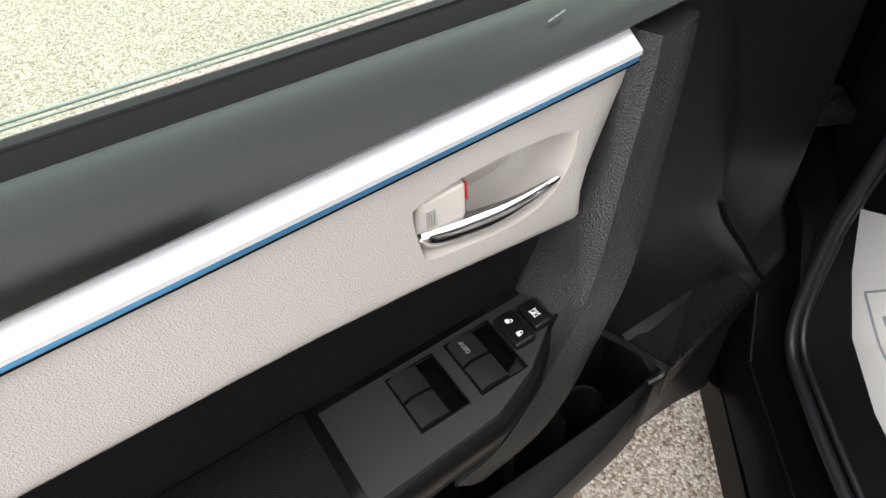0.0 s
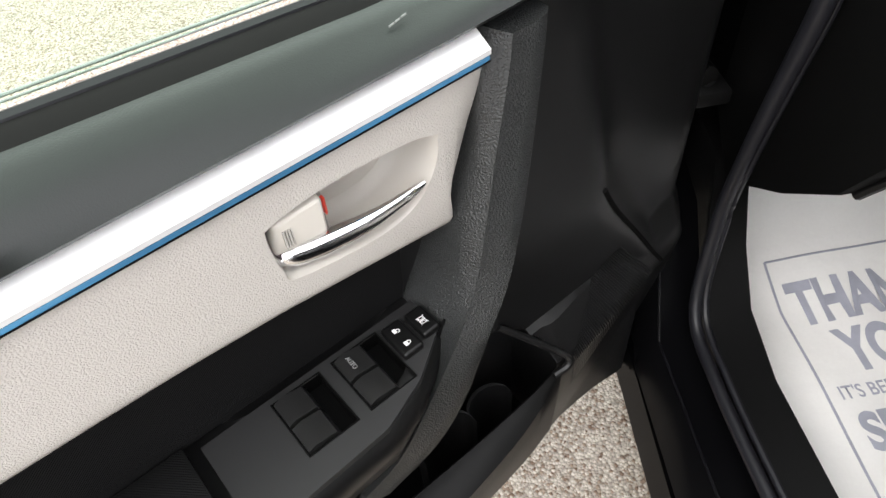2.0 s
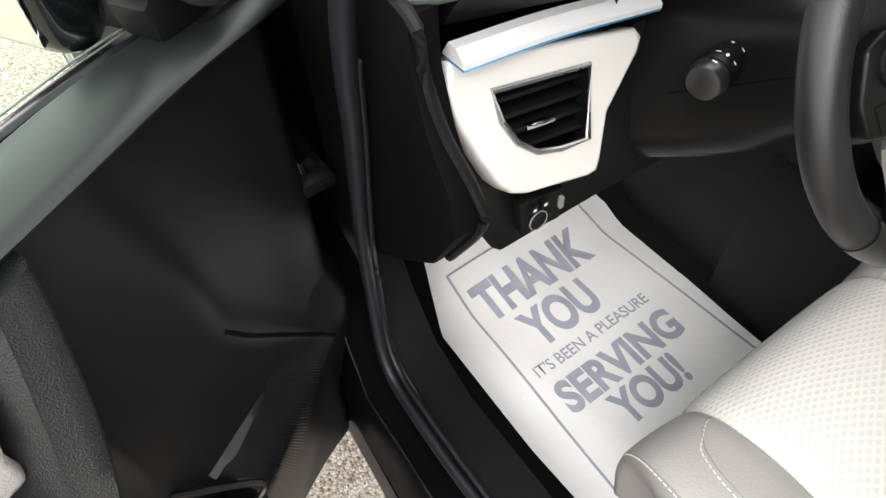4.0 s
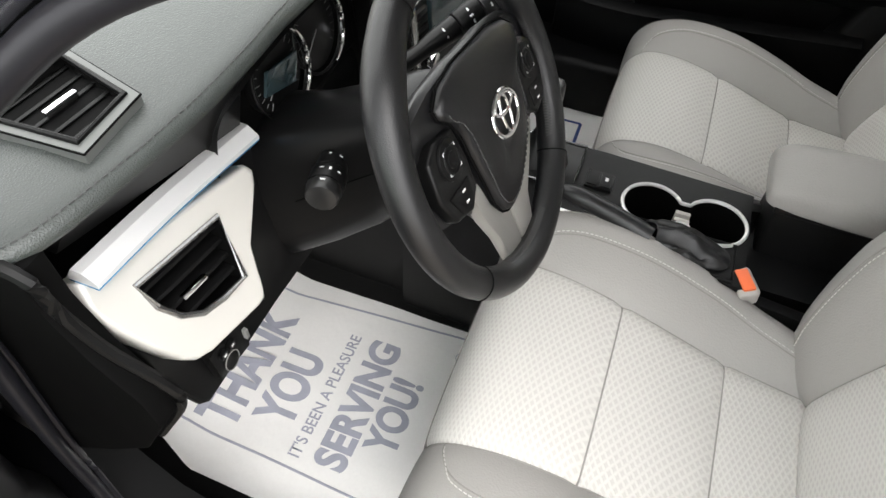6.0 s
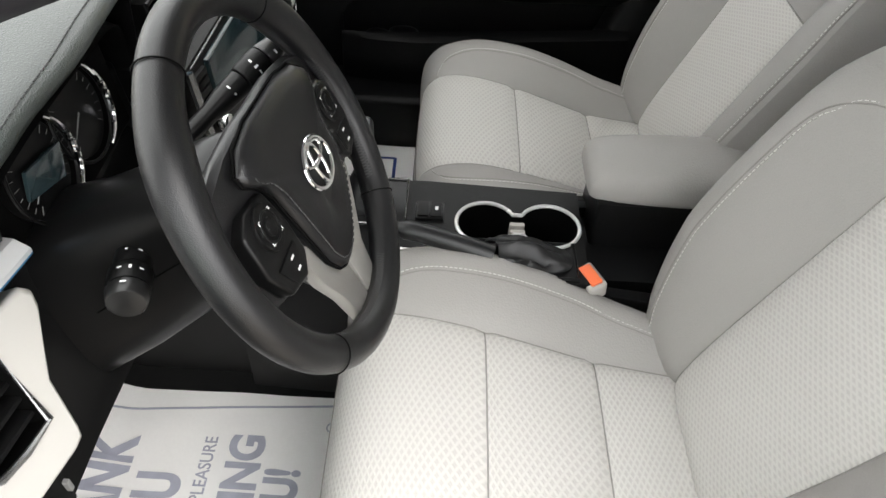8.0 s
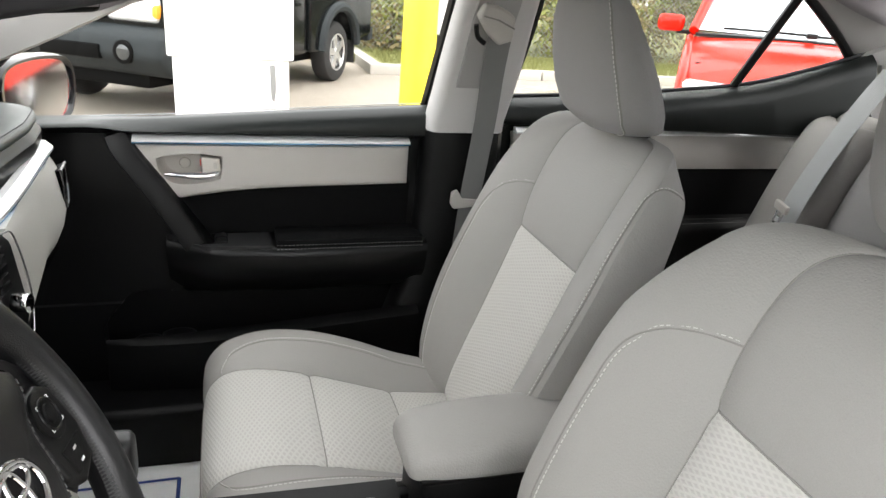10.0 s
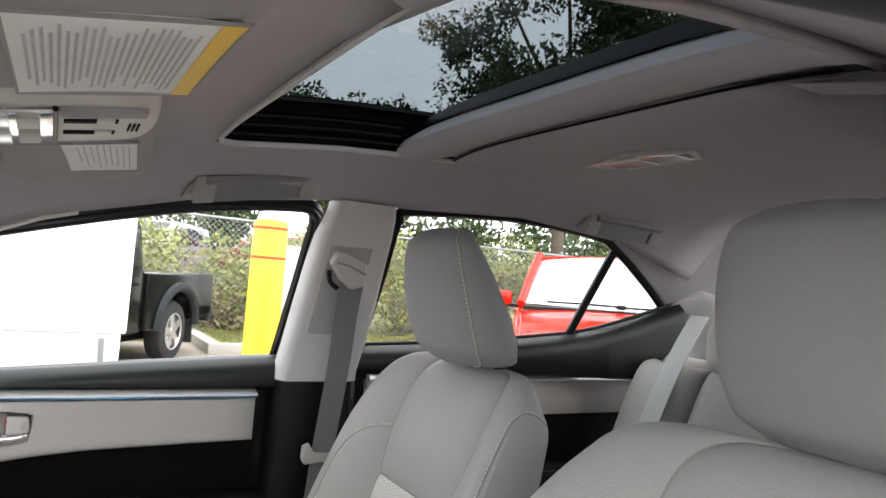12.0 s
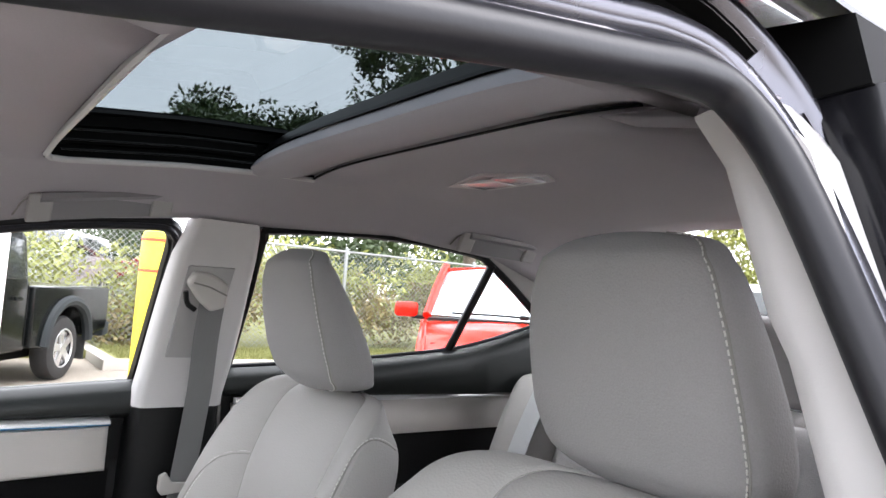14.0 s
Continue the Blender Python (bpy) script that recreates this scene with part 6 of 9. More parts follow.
bm.faces.new([bm.verts.new(p) for p in well[-1]])
part("cup_well", bm, DEEPBLACK, con, "black cup holder well")
part("cup_ring", tube([(x, y, z + 0.001) for x, y, z in hole], 0.0032, 8, closed=True), CUPRIM, con, "chrome cup holder rim")
part("cup_divider", box(CX - 0.012, CX - 0.004, CY2 + 0.038, CY1 - 0.038, 0.49, 0.541, 0.002), BELTPLASTIC, con)
part("cup_divider", box(CX + 0.004, CX + 0.012, CY2 + 0.038, CY1 - 0.038, 0.49, 0.541, 0.002), BELTPLASTIC, con)
part("console_side", prism([(-0.150, 0.205, 0.526), (-0.148, 0.45, 0.526), (-0.125, 0.60, 0.53), (-0.125, 0.75, 0.53), (-0.14, 0.75, 0.20), (-0.16, -0.15, 0.20), (-0.15, 0.0, 0.50)], (0.02, 0, 0), 0.004), BLACKPLASTIC, con)
part("console_side", prism([(0.055, 0.205, 0.526), (0.065, 0.45, 0.526), (0.06, 0.60, 0.53), (0.10, 0.75, 0.53), (0.12, 0.75, 0.20), (0.11, -0.15, 0.20), (0.10, 0.0, 0.50)], (-0.02, 0, 0), 0.004), BLACKPLASTIC, con)
part("tunnel_cover", box(-0.125, 0.10, 0.66, 1.27, 0.20, 0.60, 0.02), BLACKPLASTIC, con, "black tunnel cover")
part("console_core", box(-0.11, 0.045, -0.14, 0.70, 0.19, 0.46, 0.01), DEEPBLACK, con)
sw = part("seat_heat_switch", box(-0.035, 0.005, 0.425, 0.470, 0.545, 0.552, 0.003), SMOOTHBLACK, con, "black switch block")
part("switch_key", box(-0.032, 0.002, 0.428, 0.446, 0.551, 0.5545, 0.002), BLACKPLASTIC, sw)
part("switch_key", box(-0.032, 0.002, 0.449, 0.467, 0.551, 0.5545, 0.002), BLACKPLASTIC, sw)
part("switch_sign", box(-0.018, -0.010, 0.434, 0.439, 0.5545, 0.5548, 0), ICON, sw)
# shifter
part("shifter_gate", box(-0.055, 0.045, 0.485, 0.62, 0.548, 0.556, 0.003), SMOOTHBLACK, con, "black shifter plate")
part("shifter_trim", tube([(-0.058, 0.485, 0.556), (-0.058, 0.62, 0.556), (0.048, 0.62, 0.556), (0.048, 0.485, 0.556)], 0.003, 8, closed=True), DARKCHROME, con, "satin metal shifter trim")
boot = [[(-0.006 + 0.038 * k * math.cos(t) * (1 + 0.1 * math.cos(5 * t)), 0.55 + 0.045 * k * math.sin(t), z) for t in np.linspace(0, 2 * math.pi, 25)[:-1]] for k, z in ((1, 0.556), (0.9, 0.57), (0.55, 0.60), (0.3, 0.625), (0.2, 0.65))]
part("shifter_boot", sheet(boot, closed_u=True), LEATHERBLK, con, "black leather shifter boot")
part("shifter_knob", box(-0.026, 0.014, 0.535, 0.575, 0.645, 0.71, 0.015, 4), LEATHERBLK, con, "black shifter knob")
part("metal_plate", prism([(-0.140, 0.43, 0.552), (-0.134, 0.50, 0.554), (-0.100, 0.50, 0.554), (-0.102, 0.43, 0.552)], (0, 0, -0.008), 0.004), CUPRIM, con, "satin silver plate beside the shifter")
# hand brake
hb = part("hand_brake", tube(spline([(-0.099, 0.497, 0.590), (-0.103, 0.46, 0.587), (-0.113, 0.40, 0.577), (-0.121, 0.352, 0.566)], 16), [0.010, 0.0125, 0.0140, 0.0145, 0.0145, 0.0145, 0.0147, 0.0147, 0.0150, 0.0152, 0.0154, 0.0156, 0.0158, 0.0160, 0.0162, 0.0162], 16), LEATHERBLK, con, "black hand brake grip")
part("brake_button", disc((-0.0985, 0.502, 0.5905), (0.08, 1, 0.05), 0.0065, 0.008), SMOOTHBLACK, hb)
folds = []
for k in range(22):
    u = k / 21
    cx_, cy_, cz_ = lerp(u, [0, 0.35, 1], [-0.122, -0.114, -0.107]), lerp(u, [0, 0.35, 1], [0.355, 0.325, 0.302]), lerp(u, [0, 0.2, 1], [0.566, 0.566, 0.549])
    hx_, hy_ = lerp(u, [0, 1], [0.0160, 0.031]), lerp(u, [0, 0.3, 1], [0.012, 0.032, 0.074])
    up_h = lerp(u, [0, 0.25, 0.7, 1], [0.0165, 0.016, 0.008, 0.0])
    ring_ = []
    for a in range(40):
        t = 2 * math.pi * a / 40
        cc, ss_ = math.copysign(abs(math.cos(t)) ** 0.7, math.cos(t)), math.copysign(abs(math.sin(t)) ** 0.7, math.sin(t))
        crease = math.sin(math.pi * u) * (0.0075 * math.sin(5 * t + 5 * u) + 0.0090 * noise.noise((3 * math.cos(t), 3 * math.sin(t), 4 * u)))
        ring_.append((cx_ + hx_ * cc, cy_ + hy_ * ss_, max(0.5475, cz_ + up_h * (0.5 + 0.5 * cc) + crease)))
    folds.append(ring_)
part("brake_boot", sheet(folds, closed_u=True), LEATHERBLK, con, "crumpled black leather boot", angle=70)
part("boot_frame", tube([(-0.143, 0.222, 0.547), (-0.143, 0.385, 0.547), (-0.072, 0.385, 0.547), (-0.072, 0.222, 0.547)], 0.003, 8, closed=True), BLACKPLASTIC, con)
# armrest box
pad = []
for y, zz, hw in spline([(0.205, 0.615, 0.045), (0.200, 0.630, 0.062), (0.175, 0.645, 0.070), (0.10, 0.652, 0.074), (0.0, 0.652, 0.075), (-0.08, 0.645, 0.074), (-0.12, 0.63, 0.06), (-0.128, 0.612, 0.04)], 26):
    pad.append([(0.036 + 0.90 * hw * math.copysign(abs(math.cos(t)) ** 0.5, math.cos(t)), y, 0.606 + (zz - 0.606) * math.copysign(abs(math.sin(t)) ** 0.6, math.sin(t)) * (1 if math.sin(t) > 0 else 0.35)) for t in np.linspace(0, 2 * math.pi, 33)[:-1]])
bm = sheet(pad, closed_u=True)
bm.faces.new([bm.verts.new(p) for p in pad[0]])
bm.faces.new([bm.verts.new(p) for p in pad[-1]])
part("armrest_pad", bm, FABRICSIDE, con, "pale grey vinyl armrest pad", angle=70)
part("armrest_box", box(-0.024, 0.090, -0.13, 0.185, 0.44, 0.598, 0.012, 3), BLACKPLASTIC, con, "black armrest box")
part("armrest_lid", box(-0.028, 0.098, -0.128, 0.190, 0.592, 0.603, 0.004), SMOOTHBLACK, con)
part("console_rear", box(-0.10, 0.09, -0.14, 0.205, 0.20, 0.50, 0.02), BLACKPLASTIC, con)

# driver's buckle
bk = thing("belt_buckle", "beige seat belt buckle with an orange button", "belt buckle", m=look((-0.132, 0.203, 0.546), (-0.132 + 0.006, 0.203 - 0.012, 0.546 - 0.09)) @ Matrix.Scale(1.2, 4))
part("buckle_body", box(-0.021, 0.021, -0.013, 0.013, -0.075, 0.0, 0.006, 3), BELTPLASTIC, bk, "beige plastic body")
part("button", box(-0.016, 0.016, -0.008, 0.008, -0.006, 0.003, 0.002), ORANGE, bk, "orange release button")
part("stalk", box(-0.012, 0.012, -0.004, 0.004, -0.16, -0.07, 0.003), BLACKPLASTIC, bk)


# ---- dashboard ----
dash = thing("dashboard", "dark soft dashboard with pale trim panels and air vents", "dashboard")
EDGE = dict(xs=[-0.70, -0.66, -0.56, -0.48, -0.40, -0.29, -0.10, 0.06, 0.20, 0.50, 0.60, 0.64], ys=[0.812, 0.792, 0.776, 0.769, 0.766, 0.768, 0.785, 0.775, 0.735, 0.715, 0.725, 0.74])
HOOD = dict(xs=[-0.70, -0.50, -0.44, -0.36, -0.22, -0.14, -0.08, 0.64], ys=[0, 0, 0.002, 0.006, 0.006, 0.002, 0, 0])
xs = [float(v) for v in np.linspace(-0.69, 0.635, 60)]
rings = []
for x in xs:
    e, h, q = lerp(x, **EDGE), lerp(x, **HOOD), lerp(x, [-0.36, -0.25, -0.1, 0.0], [0.010, 0.002, 0.002, 0.011])
    rings.append([(x, 1.38, 0.905), (x, 1.15, 0.945), (x, 0.98, 0.968 + h * 0.6), (x, e + 0.07, 0.968 + h), (x, e + 0.03, 0.9645 + h), (x, e + 0.008 + q * 0.3, 0.959 + h), (x, e - 0.003 + q, 0.952 + h), (x, e - 0.003 + q * 1.1, 0.946 + h), (x, e + 0.010 + q * 0.5, 0.941 + h), (x, e + 0.05, 0.936 + h), (x, 1.1, 0.90), (x, 1.38, 0.88)])
part("top_pad", profile_sweep(rings, lambda i: rings[i]), DASHPAD, dash, "dark grained top pad, lightened for sky sheen", angle=60)
st = dashes([(x, lerp(x, **EDGE) + 0.014, 0.9615 + lerp(x, **HOOD)) for x in xs], 0.005, 0.003, 0.0008)
part("top_stitching", st, DARKTHREAD, dash, "dark stitching")
# black band under the pad
low_ = lambda x: lerp(x, [-0.66, -0.55, -0.412, -0.2, -0.1], [0.910, 0.898, 0.870, 0.84, 0.84])  # noqa: E731
back_ = lambda x: 0.028 if x < -0.3 else 0.004  # noqa: E731
rings = [[(x, lerp(x, **EDGE) + 0.012, 0.943), (x, lerp(x, **EDGE) + back_(x) * 0.8, 0.930), (x, lerp(x, **EDGE) + back_(x) + 0.008, low_(x)), (x, lerp(x, **EDGE) + 0.05, low_(x)), (x, lerp(x, **EDGE) + 0.05, 0.940)] for x in xs if -0.665 < x < -0.40 or x > -0.12]
ra, rb = [r for r in rings if r[0][0] < -0.3], [r for r in rings if r[0][0] > -0.3]
part("fascia_band", profile_sweep(ra, lambda i: ra[i]), SMOOTHBLACK, dash, "black fascia band")
part("fascia_band", profile_sweep(rb, lambda i: rb[i]), SMOOTHBLACK, dash, "black fascia band")
# end cap by the driver's door
cap_yz = [(0.86, 0.958), (0.802, 0.947), (0.800, 0.895), (0.783, 0.840), (0.754, 0.790), (0.748, 0.745), (0.790, 0.665), (0.86, 0.600), (0.955, 0.53), (1.02, 0.60), (1.02, 0.95)]
part("end_cap", prism([(-0.694, y, z) for y, z in cap_yz], (0.03, 0, 0), 0.004, 2), DEEPBLACK, dash, "black dash end cover")
part("end_ridge", tube(spline([(-0.692, 0.90, 0.962), (-0.690, 0.803, 0.947), (-0.684, 0.799, 0.895), (-0.678, 0.781, 0.840), (-0.668, 0.752, 0.788), (-0.664, 0.747, 0.745), (-0.672, 0.790, 0.662)], 26), 0.006, 8), BLACKPLASTIC, dash)


def strip(xa, ya, za, xb, yb, zb, name="satin_strip", mid=None):
    pts = spline([(xa, ya, za), mid or ((xa + xb) / 2, (ya + yb) / 2, (za + zb) / 2), (xb, yb, zb)], 24)
    rings = [[(x, y + 0.012, z + 0.008), (x, y + 0.002, z + 0.007), (x, y - 0.009, z - 0.003), (x, y - 0.009, z - 0.008), (x, y + 0.022, z - 0.008)] for x, y, z in pts]
    part(name, profile_sweep(rings, lambda i: rings[i]), WHITESTRIP, dash, "satin silver dash strip", angle=25)
    rings = [[(x, y - 0.0085, z - 0.0085), (x, y - 0.0085, z - 0.0105), (x, y + 0.02, z - 0.0105), (x, y + 0.02, z - 0.0085)] for x, y, z in pts]
    part("blue_line", profile_sweep(rings, lambda i: rings[i]), BLUEFILM, dash, "thin blue line", angle=25)


strip(-0.652, 0.797, 0.897, -0.410, 0.800, 0.856, mid=(-0.55, 0.798, 0.884))
strip(-0.075, 0.782, 0.874, 0.585, 0.720, 0.906, mid=(0.22, 0.717, 0.894))
# driver's vent panel
plane = lambda x, z: (x, 0.775 + (z - 0.80) * 0.5, z)  # noqa: E731
ov = [(-0.655, 0.884), (-0.664, 0.865), (-0.660, 0.835), (-0.650, 0.800), (-0.638, 0.772), (-0.628, 0.760), (-0.612, 0.753), (-0.540, 0.738), (-0.528, 0.738), (-0.522, 0.745), (-0.500, 0.785), (-0.448, 0.822), (-0.441, 0.832), (-0.446, 0.840)]
hv = [(-0.622, 0.848), (-0.513, 0.831), (-0.532, 0.772), (-0.565, 0.776), (-0.592, 0.784), (-0.610, 0.800), (-0.620, 0.822)]
po, ph = [Vector(plane(*q)) for q in ov], [Vector(plane(*q)) for q in hv]
nrm = Vector((0, -1, 0.5)).normalized()
mid = sum(po, Vector()) / len(po)
inner = [mid + (p - mid) * 0.94 + nrm * 0.010 for p in po]
vp = plate_with_hole(inner, [p + nrm * 0.010 for p in ph], -nrm * 0.012)
part("vent_panel", vp, SILVERPAINT, dash, "pale satin vent surround", angle=50)
rim = sheet([[tuple(p - nrm * 0.02) for p in po], [tuple(p + nrm * 0.004) for p in po], [tuple(mid + (p - mid) * 0.975 + nrm * 0.009) for p in po], [tuple(q) for q in inner]], closed_u=True)
part("panel_edge", rim, SILVERPAINT, dash, angle=60)


def vent(outline, nrm_, depth, slats, parent, along_v, frame_m=DARKCHROME):
    """Frame, cavity, blades and a tab for an air vent whose opening is the outline."""
    pts = [Vector(p) for p in outline]
    c = sum(pts, Vector()) / len(pts)
    part("vent_frame", tube([p + nrm_ * 0.011 for p in pts], 0.0032, 8, closed=True), frame_m, parent, "satin metal vent frame")
    bm = sheet([[p + nrm_ * 0.010 for p in pts], [c + (p - c) * 0.95 - nrm_ * depth for p in pts]], closed_u=True)
    bm.faces.new([bm.verts.new(c + (p - c) * 0.95 - nrm_ * depth) for p in pts])
    part("vent_cavity", bm, DEEPBLACK, parent, "dark vent duct")
    v = Vector(along_v).normalized()
    u = v.cross(nrm_).normalized()
    lo, hi = min((p - c).dot(v) for p in pts), max((p - c).dot(v) for p in pts)
    for k in range(slats):
        d = lo + (hi - lo) * (k + 0.7) / (slats + 0.4)
        cr = []
        for i in range(len(pts)):
            a, b = pts[i] - c, pts[(i + 1) % len(pts)] - c
            if (a.dot(v) - d) * (b.dot(v) - d) < 0:
                cr.append(a.lerp(b, (d - a.dot(v)) / (b.dot(v) - a.dot(v))))
        if len(cr) == 2:
            a, b = c + cr[0] * 0.98, c + cr[1] * 0.98
            part("blade", prism([a + nrm_ * 0.004 + v * 0.002, b + nrm_ * 0.004 + v * 0.002, b + nrm_ * 0.004 - v * 0.002, a + nrm_ * 0.004 - v * 0.002], -nrm_ * 0.018 + v * 0.006, 0.0006), BLACKPLASTIC, parent)
    part("vent_tab", prism([c + u * 0.017 + nrm_ * 0.010 + v * 0.003, c - u * 0.017 + nrm_ * 0.010 + v * 0.003, c - u * 0.017 + nrm_ * 0.010 - v * 0.003, c + u * 0.017 + nrm_ * 0.010 - v * 0.003], -nrm_ * 0.008, 0.002), CHROME, parent, "chrome vent tab")


vent(ph, nrm, 0.05, 4, dash, Vector((0.14, 0.35, 0.9)))
# demister vent on top
dv = [Vector((-0.592, 0.812, 0.9755)), Vector((-0.516, 0.816, 0.9765)), Vector((-0.490, 0.915, 0.9795)), Vector((-0.600, 0.935, 0.979))]
uv = Vector((0, 0, 1))
cd = sum(dv, Vector()) / 4
dh = [cd + (p - cd) * 0.80 for p in dv]
part("top_vent_surround", plate_with_hole([tuple(p) for p in dv], [tuple(p) for p in dh], (0, 0, -0.012)), VENTFRAME, dash, "satin grey top vent surround")
part("vent_shadow_gap", tube([p + Vector((0, 0, -0.001)) for p in dv], 0.0012, 6, closed=True), DEEPBLACK, dash)
vent([p - uv * 0.0105 for p in dh], uv, -0.0020, 5, dash, Vector((0.1, 1, 0)), BLACKPLASTIC)
# lower dash, switch pad, knee cover
part("lower_panel", prism([(-0.655, 0.79, 0.80), (-0.652, 0.770, 0.745), (-0.636, 0.762, 0.672), (-0.628, 0.760, 0.662), (-0.48, 0.765, 0.650), (-0.37, 0.765, 0.640), (-0.24, 0.765, 0.640), (-0.12, 0.80, 0.66), (-0.12, 0.82, 0.86), (-0.44, 0.82, 0.86), (-0.47, 0.80, 0.80)], (0, 0.10, 0.02), 0.008, 3), SMOOTHBLACK, dash, "black lower dash panel")
swp = part("switch_pad", prism([(-0.607, 0.7585, 0.726), (-0.548, 0.7585, 0.714), (-0.552, 0.7545, 0.672), (-0.605, 0.7545, 0.681)], (0, 0.012, 0), 0.002), BLACKPLASTIC, dash, "mirror switch pad")
part("mirror_dial", disc((-0.585, 0.752, 0.692), (0, -1, 0.1), 0.011, 0.008), SMOOTHBLACK, swp, "mirror adjuster")
part("mirror_dial_rim", ring((-0.585, 0.7525, 0.692), (0, -1, 0.1), 0.0115, 0.0007, 24), GREYBAR, swp)
for xx in (-0.592, -0.578):
    part("mirror_key", box(xx - 0.005, xx + 0.005, 0.752, 0.757, 0.708, 0.717, 0.001), SMOOTHBLACK, swp)
    part("key_sign", box(xx - 0.002, xx + 0.002, 0.7515, 0.752, 0.711, 0.714, 0), ICON, swp)
part("dimmer", box(-0.556, -0.551, 0.7515, 0.757, 0.690, 0.706, 0.001), GREYBAR, swp, "dimmer wheel")
part("knee_cover", box(-0.55, -0.14, 0.80, 1.05, 0.62, 0.80, 0.03, 3), DEEPBLACK, dash)
part("dash_core", box(-0.66, 0.61, 0.86, 1.2, 0.60, 0.90, 0.0), DEEPBLACK, dash)
# instrument binnacle
part("binnacle_face", prism([(-0.50, 0.822, 0.935), (-0.14, 0.822, 0.935), (-0.15, 0.806, 0.80), (-0.50, 0.806, 0.80)], (0, 0.03, 0), 0.004), DEEPBLACK, dash, "black instrument panel")
rings = [[(x, y, z), (x, y + 0.012, z + 0.004), (x, y + 0.05, z + 0.004), (x, y + 0.05, z - 0.006)] for x, y, z in spline([(-0.475, 0.800, 0.836), (-0.462, 0.795, 0.90), (-0.43, 0.785, 0.925), (-0.36, 0.782, 0.936), (-0.24, 0.782, 0.936), (-0.16, 0.788, 0.925), (-0.128, 0.795, 0.90), (-0.118, 0.80, 0.836)], 40)]
part("binnacle_hood", profile_sweep(rings, lambda i: rings[i]), BLACKPLASTIC, dash, "black instrument hood")
for gx, gr in ((-0.338, 0.050), (-0.250, 0.050)):
    gz = 0.880
    gg = part("gauge", disc((gx, 0.806, gz), (0, -1, 0.2), gr - 0.003, 0.01, 40), SMOOTHBLACK, dash, "black gauge dial")
    arc = [(gx + gr * math.cos(t), 0.797 + 0.2 * gr * math.sin(t), gz + gr * 0.98 * math.sin(t)) for t in np.linspace(radians(-75), radians(70), 30)]
    part("gauge_ring", tube(arc, [0.0012 + 0.0022 * math.sin(math.pi * k / 29) for k in range(30)], 8), CHROME, gg, "chrome gauge arc")
    part("gauge_rim", ring((gx, 0.801, gz), (0, -1, 0.2), gr, 0.0018, 44), SMOOTHBLACK, gg)
    ticks = bmesh.new()
    for k in range(21):
        t = radians(225 - 13.5 * k)
        a, b = gr * (0.74 if k % 2 else 0.68), gr * 0.84
        tube([(gx + a * math.cos(t), 0.8045 + 0.2 * a * math.sin(t), gz + a * math.sin(t)), (gx + b * math.cos(t), 0.8045 + 0.2 * b * math.sin(t), gz + b * math.sin(t))], 0.0004, 4, bm=ticks)
    part("gauge_ticks", ticks, FAINTPRINT, gg, "white dial marks")
    part("needle", tube([(gx, 0.8025, gz), (gx - gr * 0.55, 0.800, gz - gr * 0.35)], 0.0008, 5), FAINTPRINT, gg)
part("display", prism([(-0.374, 0.7985, 0.872), (-0.362, 0.8000, 0.896), (-0.302, 0.7985, 0.886), (-0.316, 0.7965, 0.855)], (0, 0.004, 0), 0.001), DISPLAY, dash, "dim display window")
# centre stack
stack = [(-0.125, 0.740, 0.850), (0.190, 0.694, 0.893), (0.212, 0.690, 0.870), (0.222, 0.682, 0.77), (0.120, 0.692, 0.60), (-0.10, 0.715, 0.60), (-0.125, 0.725, 0.74)]
part("stack_panel", prism(stack, (0, 0.11, 0), 0.008), SMOOTHBLACK, dash, "glossy black centre stack")
stk = lambda x, z: (x, 0.7205 - x * 0.147 - (0.87 - z) * 0.06, z)  # noqa: E731
part("radio_screen", prism([Vector(stk(-0.08, 0.842)) + Vector((0, -0.006, 0)), Vector(stk(0.125, 0.868)) + Vector((0, -0.006, 0)), Vector(stk(0.122, 0.785)) + Vector((0, -0.006, 0)), Vector(stk(-0.078, 0.765)) + Vector((0, -0.006, 0))], (0, 0.012, 0), 0.003), DISPLAY, dash, "dark radio screen")
for x, z in ((-0.102, 0.765), (0.172, 0.800)):
    part("radio_knob", disc(Vector(stk(x, z)) + Vector((0, -0.022, 0)), (-0.2, -1, 0), 0.0125, 0.02, 28, 0.002), CHROME, dash, "chrome-rimmed radio knob")
for k in range(5):
    for x, zk in ((-0.102, 0.838), (0.162, 0.878)):
        part("radio_key", prism([Vector(stk(x - 0.012, zk - k * 0.012)) + Vector((0, -0.004, 0)), Vector(stk(x + 0.016, zk - k * 0.012)) + Vector((0, -0.004, 0)), Vector(stk(x + 0.016, zk - 0.009 - k * 0.012)) + Vector((0, -0.004, 0)), Vector(stk(x - 0.012, zk - 0.009 - k * 0.012)) + Vector((0, -0.004, 0))], (0, 0.008, 0), 0.001), BLACKPLASTIC, dash)
part("stack_edge", tube(spline([Vector(stk(-0.12, 0.853)) + Vector((0, -0.004, 0)), Vector(stk(0.10, 0.882)) + Vector((0, -0.004, 0)), Vector(stk(0.186, 0.891)) + Vector((0, -0.004, 0)), Vector(stk(0.212, 0.868)) + Vector((0, -0.004, 0)), Vector(stk(0.220, 0.78)) + Vector((0, -0.004, 0)), Vector(stk(0.175, 0.69)) + Vector((0, -0.004, 0)), Vector(stk(0.118, 0.61)) + Vector((0, -0.004, 0))], 40), 0.0012, 8), DARKCHROME, dash, "satin metal stack edge")
part("climate_row", box(-0.09, 0.12, 0.690, 0.71, 0.66, 0.70, 0.004), BLACKPLASTIC, dash, "black climate controls")
